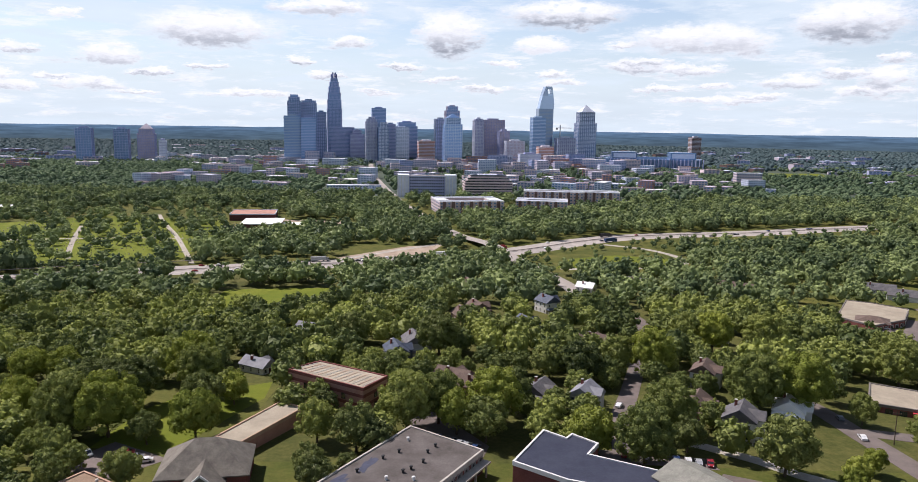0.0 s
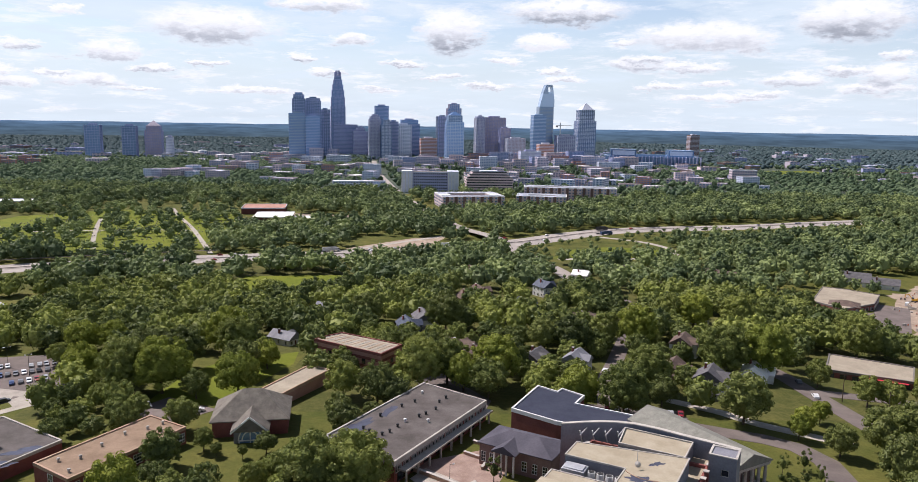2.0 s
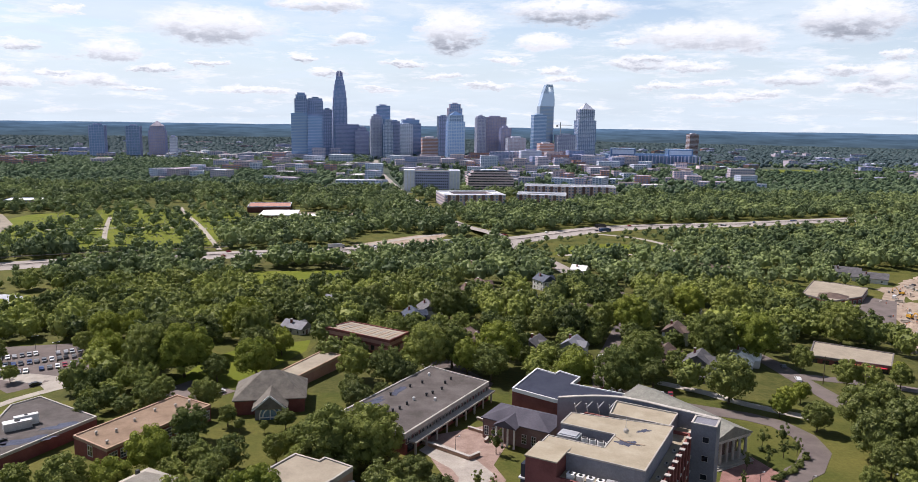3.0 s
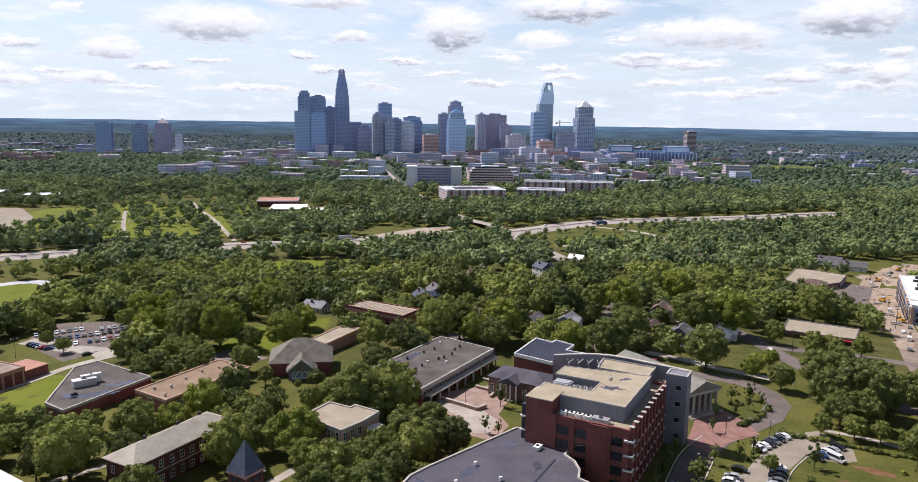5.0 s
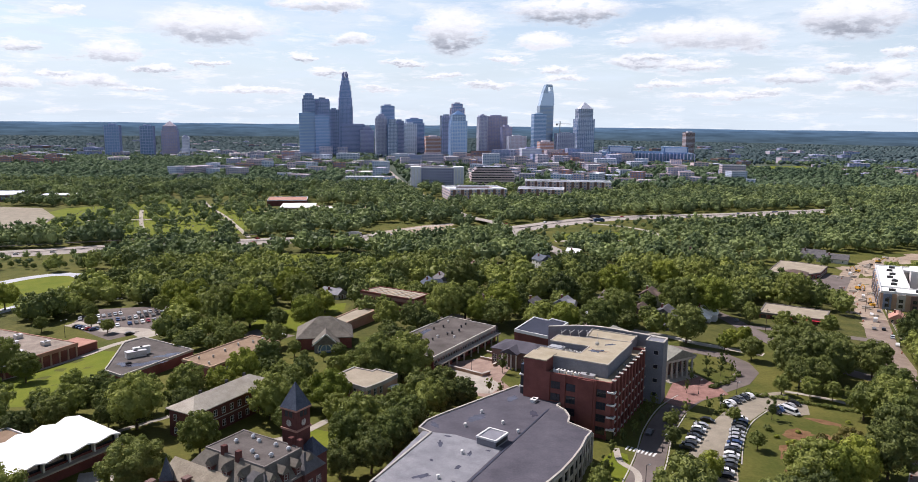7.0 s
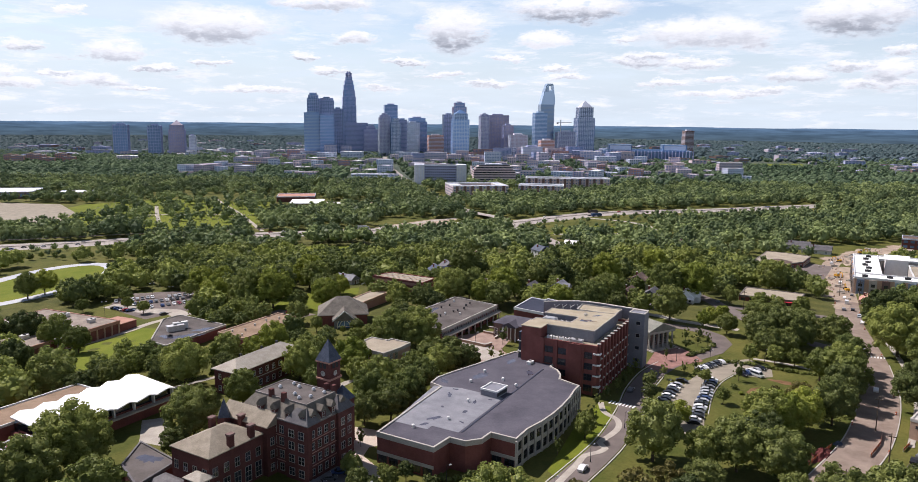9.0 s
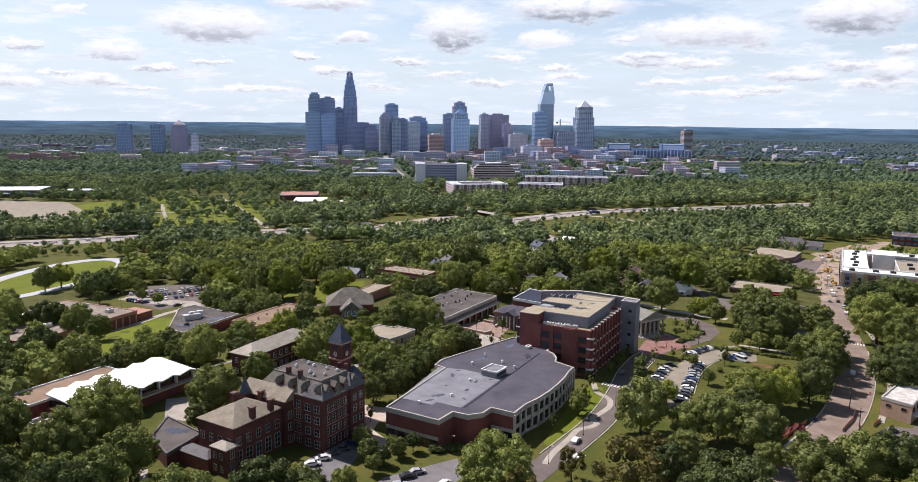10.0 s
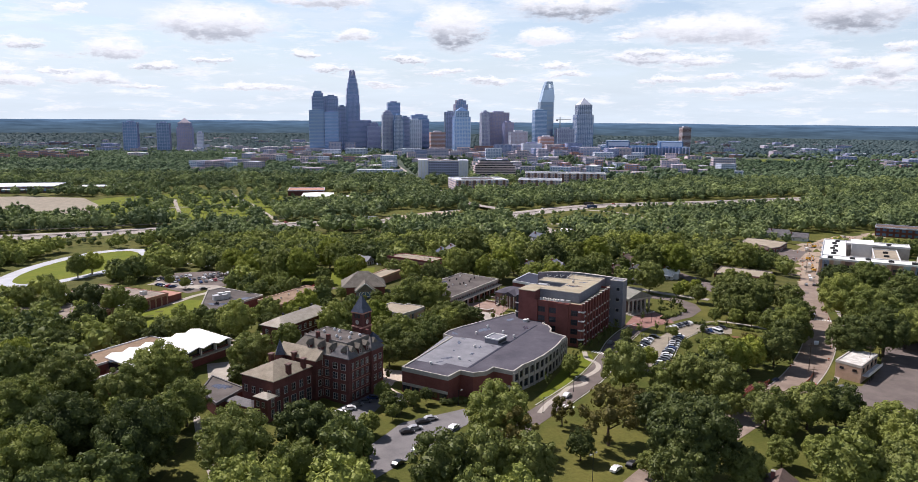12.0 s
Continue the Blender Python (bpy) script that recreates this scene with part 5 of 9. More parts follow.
terrace_wall([(-10, 158), (6, 146), (9, 149)], 1.2)
terrace_wall([(6, 168), (13, 163), (11, 158)], 0.9)
terrace_wall([(9, 176), (15, 171)], 0.8)

# dark-roofed hall behind, and the gabled hall in front of it
ob, q, h = flat_hall([(21, 184), (31.5, 205), (37.5, 199.5), (39.5, 202.5), (46, 196), (42, 189), (62, 178), (57, 165), (34, 174)], 16.5, "brick", "darkroof", "brick hall with a blue-black flat roof edged white", "school_building", "white", 0.6, -30)


def small_hall():
    ob = thing("portico_hall", 22, 162, -30, "low brick hall with a white gabled portico", "school building", z=8.5)
    part("wall", boxed((-10, 12, -6, 7, -2, 6.6)), "mauvebrick", ob)
    part("roof", hip_bm(-10, 12, -6, 7, 6.6, 2.6, 0.5), "membrane", ob, "dark shingled hipped roof")
    part("portico_roof", hip_bm(-4.5, 2.5, -9, 2, 6.4, 2.0, 0.3, 0.0), "membrane", ob)
    part("pediment", gable_wall_bm(-4.3, 2.3, -8.9, -2, 6.4, 2.0), "stone", ob)
    for u in (-4, -1.8, -0.2, 2.0):
        part("column", tube_bm(0.32, 0.28, 0, 6.4, 10, None, u, -8.5), "white", ob)
    windows(ob, (-10, -6), (-4.6, -6), 2, (1.4,), 1.4, 2.8, 2, 3)
    windows(ob, (2.6, -6), (12, -6), 3, (1.4,), 1.4, 2.8, 2, 3)


small_hall()

# small classical library block among the trees
ob, q, h = flat_hall([(-47.3, 119.1), (-41, 130.5), (-33.8, 126.6), (-32.7, 128.6), (-24.6, 123.4), (-28.6, 116), (-33.9, 109.3)], 17.0, "tanbrick", "beigeroof", "small pale stone hall with a stepped flat roof", "school_building", "stone", 0.7, -30)
_l = lambda p: local([p], ob.location.x, ob.location.y, -30)[0]
windows(ob, _l((-33.9, 109.3)), _l((-28.6, 116)), 3, (1.2, 5.0), 1.2, 2.4, 2, 2)
windows(ob, _l((-47.3, 119.1)), _l((-33.9, 109.3)), 5, (1.2, 5.0), 1.2, 2.4, 2, 2)
part("canopy", boxed((-1.5, 3.5, -1.5, 2.2, 5.4, 5.8)), "white", ob, "white entrance canopy", pose(*_l((-26, 118)), 0, 0, 0, 60))


def chapel():
    ob = thing("chapel", -61, 186, 10, "brick chapel with grey roofs and a white arched gable window", "chapel", z=7.5)
    part("wall", boxed((-11, 10, -6, 10, -2, 4.2)), "brick", ob)
    part("roof", hip_bm(-11, 10, -6, 10, 4.2, 5.4, 0.7), "oldslate", ob)
    part("gable_block", boxed((-4.5, 4.5, -11, 2, -2, 3.4)), "greywall", ob)
    part("gable_roof", hip_bm(-4.5, 4.5, -11, 2, 3.4, 3.4, 0.8, 0.0), "oldslate", ob)
    part("gable_front", gable_wall_bm(-4.5, 4.5, -11, 2, 3.4, 3.4), "greywall", ob)
    for k, r in ((0, 3.2), (1, 2.2)):
        bm = bmesh.new()
        n = 14
        rows = [[bm.verts.new(((r + e) * math.cos(math.pi * i / n), y, (r + e) * math.sin(math.pi * i / n) + 1.2)) for e in (-0.16, 0.16) for y in (-11.25, -11.0)] for i in range(n + 1)]
        for a, b in zip(rows, rows[1:]):
            for c, d in ((0, 1), (1, 3), (3, 2), (2, 0)):
                bm.faces.new((a[c], a[d], b[d], b[c]))
        bmesh.ops.recalc_face_normals(bm, faces=bm.faces)
        part("arch", bm, "white", ob, "white arched tracery")
    part("tracery", boxed((-3.2, 3.2, -11.2, -11.0, 1.0, 1.3), (-3.2, 3.2, -11.2, -11.0, -0.4, -0.1), (-0.12, 0.12, -11.2, -11.0, -0.4, 5.6), (-3.2, -2.95, -11.2, -11.0, -2, 1.2), (2.95, 3.2, -11.2, -11.0, -2, 1.2)), "white", ob)
    part("rake", boxed((-0.2, 0.2, -0.35, 0.0, 0, 6.4)), "white", ob, at=pose(-5.3, -11.6, 3.2, 0, 55, 0))
    part("rake", boxed((-0.2, 0.2, -0.35, 0.0, 0, 6.4)), "white", ob, at=pose(5.3, -11.6, 3.2, 0, -55, 0))
    part("glass", boxed((-2.9, 2.9, -11.08, -11.0, -0.4, 4.0)), "tower_blue", ob, "pale blue reflecting glass")
    ob.scale = (1.08, 1.1, 1.3)


chapel()
flat_hall([(-66, 207), (-53.3, 236), (-44.6, 231), (-57.6, 202.6)], 12.0, "pinkbrick", "beigeroof", "long low tan block with a pale gravel roof", "school_building", "tanbrick", 0.6, -30)
ob, q, h = flat_hall([(-56, 259), (-46, 269), (-19, 253), (-26, 240)], 15.5, "pinkbrick", "beigeroof", "banded pink brick block with a ribbed pale roof", "school_building", "brick", 0.5, -30)
for z in (2.6, 6.0):
    part("brick_band", ring_bm(offset(q, -0.06), 0.3, z, z + 1.1), "brick", ob)
_l = lambda p: local([p], ob.location.x, ob.location.y, -30)[0]
windows(ob, _l((-56, 259)), _l((-26, 240)), 2, (4.2,), 1.6, 2.0, 1, 1, "dark")
windows(ob, _l((-26, 240)), _l((-19, 253)), 1, (1.2, 4.4), 1.4, 2.0, 1, 1, "dark")
for k in range(15):
    a, b = Vector(_l((-54 + 1.95 * k, 259.5 - 1.25 * k))), Vector(_l((-46.5 + 1.85 * k, 267 - 1.1 * k)))
    w = b - a
    part("roof_rib", boxed((0.6, w.length - 0.6, -0.14, 0.14, h - 0.1, h + 0.06)), ("stone", "tanbrick")[k % 2], ob, at=pose(a.x, a.y, 0, 0, 0, math.degrees(math.atan2(w.y, w.x))))

ob, q, h = flat_hall([(-110, 148.6), (-92.3, 182), (-78.2, 173.6), (-96.2, 139.8)], 13.0, "brick", "tanroof", "long red brick block with a rust-stained gravel roof", "school_building", "tanbrick", 0.3, -30)
_l = lambda p: local([p], ob.location.x, ob.location.y, -30)[0]
vents(ob, [_l(p) for p in ((-104, 150), (-99, 152), (-97, 160), (-94, 168), (-89, 172), (-86, 176), (-84, 170), (-98, 144))], h - 0.1, "stone")
windows(ob, _l((-96.2, 139.8)), _l((-78.2, 173.6)), 10, (1.2, h - 3.4), 2.6, 1.8, 3, 2)
windows(ob, _l((-110, 148.6)), _l((-96.2, 139.8)), 1, (1.4,), 2.2, 3.0, 2, 2)

ob, q, h = flat_hall([(-136.5, 141), (-145, 176), (-139.7, 184), (-112.5, 167.4), (-127.4, 135)], 11.0, "brick", "tarroof", "brick hall with a wedge-shaped stained black roof", "school_building", "stone", 0.3, -30)
_l = lambda p: local([p], ob.location.x, ob.location.y, -30)[0]
puddle(ob, *_l((-124, 150)), 9, 3.0, h - 0.095, 60, 3)
puddle(ob, *_l((-132, 148)), 5, 2.2, h - 0.095, 20, 4)
puddle(ob, *_l((-120, 160)), 6, 2.4, h - 0.095, 65, 5)
roof_unit(ob, *_l((-132, 158)), h - 0.1, 7.5, 3.0, 2.4, turn=70)
roof_unit(ob, *_l((-131, 161)), h - 0.1, 6.5, 1.6, 3.0, "white", turn=70)
roof_unit(ob, *_l((-131, 149)), h - 0.1, 2.0, 1.0, 0.5, "dark", turn=70)
ob, q, h = flat_hall([(-94.9, 23.4), (-96, 38), (-81, 26), (-86, 12)], 13.2, "darkbrick", "tarroof", "low brick annex with a glossy dark roof", "school_building", "slate", 0.3, -30)
puddle(ob, -1.0, 2.5, 4.6, 2.6, h - 0.095, 20, 12)


def gymnasium_hall():
    """Brick gymnasium: the drive side carries pale pilasters."""
    x0, y0 = -172, 190
    turn = math.degrees(math.atan2(36.4, 15.5))
    ob = thing("gymnasium", x0, y0, turn, "brick gymnasium with pale pilasters and a gravel roof", "gymnasium", z=0.5)
    n = 62
    q = [(-n, 0), (0, 0), (0, 52), (-n, 52)]
    part("wall", prism_bm(q, -4, 5.4), "brick", ob)
    part("roof", prism_bm(offset(q, 0.5), 5.4, 5.6), "gymroof", ob)
    part("parapet", ring_bm(offset(q, -0.15), 0.6, 4.3, 5.9), "pinkbrick", ob)
    part("roof_patch", boxed((-52, -24, 40, 50, 5.61, 5.68)), "whiteroof", ob, "white re-roofed section")
    for i in range(15):
        u = -n + 2 + i * (n - 3) / 14
        part("pilaster", boxed((u - 0.35, u + 0.35, -0.45, 0.05, -3, 4.4)), "tanbrick", ob)
    part("annex", boxed((0, 11, 1, 14, -3, 3.2)), "brick", ob)
    part("annex_roof", boxed((-0.1, 11.2, 0.8, 14.2, 3.2, 3.5)), "pinkbrick", ob)
    for u, v in ((-8, 10), (-22, 8), (-14, 22), (-40, 14), (-30, 26), (-50, 30), (-6, 30)):
        roof_unit(ob, u, v, 5.6, 3.2, 2.4, 1.7)
    vents(ob, [(-18, 16), (-27, 18), (-36, 8), (-44, 22)], 5.6)


gymnasium_hall()


def folded_hall():
    """Student hall under a white folded-plate roof."""
    x0, y0 = -108.4, 60.7
    turn = math.degrees(math.atan2(14.3, 8.0))
    ob = thing("student_hall", -101.0, 75.0, turn, "student hall under a bright white zigzag roof", "school building", z=8.5)
    n, seg = 6, 7.3
    W = 17.5
    part("wall", boxed((-n * seg - 1, 0.5, 0.8, W - 1.5, -2, 4.6)), "brick", ob)
    part("terrace_slab", boxed((-n * seg - 2, 1.5, -1.4, 0.8, 3.6, 4.1)), "concrete", ob)
    part("glass_wall", boxed((-n * seg, 0, 1.2, W - 2, 4.6, 7.2)), "glass", ob)
    for i in range(n + 1):
        part("fin", boxed((-i * seg - 0.25, -i * seg + 0.25, 0.0, 1.4, 3.6, 7.0)), "white", ob)
    for i in range(n):
        u0, u1 = -i * seg, -(i + 1) * seg
        bm = bmesh.new()
        um = (u0 + u1) / 2
        for y0_, y1_, zr in ((-1.4, W, 9.4),):
            v = [bm.verts.new(p) for p in ((u0, y0_, 7.3), (um, y0_ - 1.2, 8.7), (u1, y0_, 7.3), (u0, y1_, 8.6), (um, y1_ + 1.0, 9.2), (u1, y1_, 8.6))]
            b = [bm.verts.new(Vector(p.co) - Vector((0, 0, 0.35))) for p in v]
            for f in ((0, 1, 4, 3), (1, 2, 5, 4)):
                bm.faces.new([v[k] for k in f])
                bm.faces.new([b[k] for k in f[::-1]])
            for a, c in ((0, 1), (1, 2), (5, 4), (4, 3)):
                bm.faces.new((v[a], b[a], b[c], v[c]))
            bmesh.ops.recalc_face_normals(bm, faces=bm.faces)
        part("roof_fold", bm, "whiteroof", ob, "white folded roof plate")
    part("rear_block", boxed((-n * seg - 6, -14, W - 1, W + 13, -2, 6.6)), "brick", ob)
    q = [(-n * seg - 6, W - 1), (-14, W - 1), (-14, W + 13), (-n * seg - 6, W + 13)]
    part("rear_roof", prism_bm(offset(q, 0.4), 6.6, 6.75), "tanroof", ob)
    part("rear_coping", ring_bm(offset(q, -0.1), 0.4, 6.4, 7.2), "white", ob)
    part("end_block", boxed((-n * seg - 12, -n * seg - 1, -1, 8, -2, 5)), "brick", ob)
    q = [(-n * seg - 12, -1), (-n * seg - 1, -1), (-n * seg - 1, 8), (-n * seg - 12, 8)]
    part("end_coping", ring_bm(offset(q, -0.1), 0.4, 4.8, 5.8), "white", ob)
    for i in range(4):
        roof_unit(ob, -n * seg - 10 + i * 2.3, 3, 5.0, 1.6, 1.8, 1.0)


folded_hall()


def dormitory():
    ob = thing("dormitory", -82.6, 84.8, 62, "long brick dormitory with a pale shingle hipped roof", "dormitory", z=8.5)
    L, W, h = 34, 10.5, 8.6
    part("wall", boxed((0, L, 0, W, -2, h)), "darkbrick", ob)
    part("roof", hip_bm(0, L, 0, W, h, 3.0, 0.8), "shingle", ob)
    for u in (9, 20, 28):
        part("chimney", boxed((u - 0.4, u + 0.4, W * 0.6, W * 0.6 + 0.8, h + 1, h + 3.6)), "dark", ob)
    windows(ob, (0, 0), (L, 0), 10, (1.0, 5.2), 1.3, 1.9, 2, 2)
    windows(ob, (0, W), (0, 0), 2, (1.0, 5.2), 1.2, 1.9, 2, 2)
    part("band", boxed((0, L, -0.12, 0, 4.1, 4.4)), "stone", ob)


dormitory()

# shops along the avenue
ob, q, h = flat_hall([(156.4, 256), (168.6, 277.5), (196, 260), (184.5, 241.8)], 7.0, "brick", "beigeroof", "low brick shop with a ribbed pale roof and red awning", "shop", "greyroof", 0.4, -30, "shop")
_l = lambda p: local([p], ob.location.x, ob.location.y, -30)[0]
a, b = Vector(_l((156.4, 256))), Vector(_l((184.5, 241.8)))
w = b - a
at = pose(a.x, a.y, 0, 0, 0, math.degrees(math.atan2(w.y, w.x)))
bm = boxed((w.length * 0.45, w.length * 0.95, -1.6, 0, 2.6, 2.9))
M["awning"] = surf("red awning", (0.45, 0.03, 0.05), (0.52, 0.05, 0.07), 2, 0.3, 0.7, bump=0.02)
part("awning", bm, "awning", ob, "bright red awning", at)
windows(ob, a, b, 7, (0.6,), 2.2, 1.9, 2, 1, "dark")

ob, q, h = flat_hall([(231, 424), (259.2, 467.6), (272, 460), (286, 444), (268, 418), (242, 404)], -3.6, "brick", "beigeroof", "brick corner store with a brown shingled corner", "shop", "greyroof", 0.3, -30, "shop")
_l = lambda p: local([p], ob.location.x, ob.location.y, -30)[0]
part("corner_roof", hip_bm(-9, 9, -7, 7, h - 0.5, 2.6, 0.5), "brownroof", ob, "brown shingled hipped corner roof", pose(*_l((249, 418)), 0, 0, 0, 0))
windows(ob, _l((242, 404)), _l((268, 418)), 6, (0.6,), 2.6, 2.2, 2, 1)
windows(ob, _l((268, 418)), _l((286, 444)), 6, (0.6,), 2.6, 2.2, 2, 1)


def apartments():
    """New white-roofed apartments with coloured panels."""
    M["bluepanel"] = surf("blue panels", (0.16, 0.2, 0.28), (0.21, 0.25, 0.33), 3, 0.4, 0.6)
    M["tealpanel"] = surf("grey-green panels", (0.25, 0.32, 0.33), (0.3, 0.37, 0.38), 3, 0.4, 0.6)
    turn = -27
    ob = thing("apartment_building", 248, 303.8, turn, "white-roofed apartments with blue, green and brick panels", "apartment building", z=-8)
    h = 16
    # x along the street front towards the right, y along the avenue
    wings = [(0, 92, 0, 16), (0, 16, 16, 96), (34, 50, 16, 62), (74, 92, 16, 70), (16, 60, 80, 96)]
    for i, (x0, x1, y0, y1) in enumerate(wings):
        part("wing", boxed((x0, x1, y0, y1, -2, h)), ("tanbrick", "pinkstone", "stone", "stone", "stone")[i], ob)
        q = [(x0, y0), (x1, y0), (x1, y1), (x0, y1)]
        part("roof", prism_bm(offset(q, 0.4), h, h + 0.2), "whiteroof" if i < 2 or i == 4 else "beigeroof", ob)
        part("parapet", ring_bm(offset(q, -0.1 - 0.03 * i), 0.5, h - 0.4, h + 0.9 + 0.03 * i), "white", ob)
    part("deck", boxed((16, 34, 16, 80, -2, 6)), "concrete", ob)
    part("deck", boxed((50, 74, 16, 70, -2, 8)), "beigeroof", ob)
    for i in range(13):
        u = 3.5 + i * 7.1
        mat = ("bluepanel", "stone", "mauvebrick", "tealpanel")[i % 4]
        part("facade_bay", boxed((u - 2.2, u + 2.2, -0.9, 0, 0, h - 0.6)), mat, ob, "projecting coloured bay")
        windows(ob, (u - 1.6, -0.9), (u + 1.6, -0.9), 1, (1.0, 4.4, 7.8, 11.0), 2.0, 1.7, 2, 1, "dark")
    for i in range(12):
        v = 4 + i * 7.9
        mat = ("stone", "bluepanel", "tanbrick")[i % 3]
        part("facade_bay", boxed((-0.9, 0, v - 2.2, v + 2.2, 0, h - 0.6)), mat, ob)
        windows(ob, (-0.9, v + 1.6), (-0.9, v - 1.6), 1, (1.0, 4.4, 7.8, 11.0), 2.0, 1.7, 2, 1, "dark")
    for u, v in ((6, 6), (20, 8), (30, 9), (44, 8), (58, 7), (70, 9), (84, 8), (8, 26), (9, 38), (7, 50), (9, 62), (8, 76), (10, 88), (42, 30), (42, 46), (83, 34), (83, 52), (30, 88), (46, 88)):
        roof_unit(ob, u, v, h + 0.2, 3.4, 2.2, 1.2, "dark")
    part("roof_pavilion", boxed((20, 34, 66, 78, 6, 19)), "white", ob)
    part("pavilion_roof", hip_bm(20, 34, 66, 78, 19, 2.4, 0.8, 0.0), "whiteroof", ob)
    part("stair_tower", boxed((60, 72, 8, 22, 6, 19.5)), "stone", ob)


apartments()

# ---- houses ----
CLEAR = []
LANES = [[(-192, 124), (-188, 146), (-172, 180), (-168, 212), (-148, 226), (-144, 186), (-136, 142), (-145, 116), (-165, 112)], [(-94, 14), (-88, -12), (-73, -40), (-68, -40), (-80, -12), (-88, 14)], [(-60, -60), (-66, -56), (-62, -50), (-58, -52)]]
FOOT += [[(16, 100), (44, 86), (70, 130), (40, 148)], [(-80, 14), (-44, 20), (-32, 44), (-62, 56)], [(-96, 86), (-82, 80), (-58, 122), (-72, 130)], [(-142, 34), (-100, 50), (-94, 78), (-112, 92), (-150, 60)], [(-205, 122), (-160, 212), (-190, 250), (-260, 240)], [(60, 172), (78, 140), (92, 148), (72, 186)], [(8, 160), (18, 150), (38, 166), (24, 178)], [(-82, 178), (-72, 146), (-48, 144), (-46, 192), (-66, 204)], [(-46, 228), (-28, 212), (-12, 240), (-24, 247)], [(240, 300), (330, 252), (382, 345), (292, 402)], [(236, 300), (226, 268), (296, 224), (318, 258)]]

FOOT += LANES


def house(x, y, turn, w=9.0, d=11.0, h=3.4, wall="siding", roof="brownroof", storeys=1, porch=True, label="", rise=None):
    """A timber house: walls, gabled roof, cross gable, chimney, porch, windows, door."""
    CLEAR.append((x, y, storeys > 1))
    ob = thing("house", x, y, turn, label if len(label.split()) > 3 else label + " among trees", "house", "houses in the neighbourhood")
    hh = h * storeys
    r = rise or w * 0.36
    part("wall", boxed((-w / 2, w / 2, -d / 2, d / 2, -1.5, hh)), wall, ob)
    part("roof", hip_bm(-w / 2, w / 2, -d / 2, d / 2, hh, r, 0.5, 0.0), roof, ob)
    part("gable", gable_wall_bm(-w / 2, w / 2, -d / 2, d / 2, hh, r * 0.96), wall, ob)
    part("cross_wing", boxed((w / 2 - 0.1, w / 2 + 2.2, -d * 0.2, d * 0.25, -1.5, hh)), wall, ob)
    part("cross_roof", hip_bm(-0.2, w / 2 + 2.2, -d * 0.2, d * 0.25, hh, r * 0.7, 0.4, 0.0), roof, ob)
    part("cross_gable", gable_wall_bm(0, w / 2 + 2.2, -d * 0.2, d * 0.25, hh, r * 0.66), wall, ob)
    ch = part("chimney", boxed((-w * 0.2 - 0.4, -w * 0.2 + 0.4, d * 0.1, d * 0.1 + 0.9, hh, hh + r + 0.9)), "brick", ob)
    part("chimney_cap", boxed((-w * 0.2 - 0.5, -w * 0.2 + 0.5, d * 0.1 - 0.1, d * 0.1 + 1.0, hh + r + 0.9, hh + r + 1.05)), "stone", ch)
    if porch:
        part("porch_deck", boxed((-w / 2, w / 2, -d / 2 - 2.4, -d / 2, -0.8, 0.4)), "greyroof", ob)
        part("porch_roof", hip_bm(-w / 2, w / 2, -d / 2 - 2.4, -d / 2 + 0.2, 2.7, 0.7, 0.3), roof, ob)
        for i in range(4):
            u = -w / 2 + 0.2 + (w - 0.4) * i / 3
            part("porch_post", boxed((u - 0.1, u + 0.1, -d / 2 - 2.2, -d / 2 - 2.0, 0.4, 2.7)), "white", ob)
    door = part("door", boxed((-0.5, 0.5, -d / 2 - 0.08, -d / 2 + 0.02, 0.4, 2.5)), "darkbrick", ob)
    part("door_knob", boxed((0.3, 0.38, -d / 2 - 0.14, -d / 2 - 0.08, 1.35, 1.43)), "steel", door)
    lv = [1.0 + h * i for i in range(storeys)]
    windows(ob, (-w / 2, -d / 2), (-1.0, -d / 2), 1, lv, 1.1, 1.5, 1, 2)
    windows(ob, (1.0, -d / 2), (w / 2, -d / 2), 1, lv, 1.1, 1.5, 1, 2)
    windows(ob, (w / 2, -d / 2), (w / 2, -d * 0.22), 1, lv, 1.0, 1.5, 1, 2)
    windows(ob, (-w / 2, d / 2), (-w / 2, -d / 2), 3, lv, 1.0, 1.5, 1, 2)
    return ob


house(51, 247, -28, 8, 11, 3.2, "siding", "paleroof", 2, False, "narrow two-storey pale grey gabled house")
house(98, 226, -28, 10, 11, 3.3, "siding", "slate", 2, True, "two-storey cream house with a grey gabled roof and porch")
house(90, 246, -28, 10, 13, 3.2, "tanbrick", "brownroof", 1, True, "single-storey house with a brown shingle roof")
house(123, 246, -28, 10, 12, 3.4, "white", "whiteroof", 1, True, "white house with a bright white metal roof")
house(36, 258, -28, 9, 12, 3.2, "siding", "slate", 1, True, "single-storey pale house with a grey roof")
house(-20, 303, 15, 9, 12, 3.2, "bluslate", "bluslate", 2, True, "two-storey slate-blue gabled house")
house(-13, 321, 15, 10, 12, 3.2, "siding", "slate", 2, True, "two-storey grey house with many gables")
house(5, 274, 60, 9, 14, 3.2, "siding", "brownroof", 1, True, "low house with a pinkish brown shingle roof")
house(13, 263, 60, 9, 13, 3.2, "tanbrick", "brownroof", 1, False, "low house with a pinkish brown shingle roof")
house(24, 272, 60, 7, 9, 3.2, "siding", "brownroof", 1, False, "small house with a brown roof")
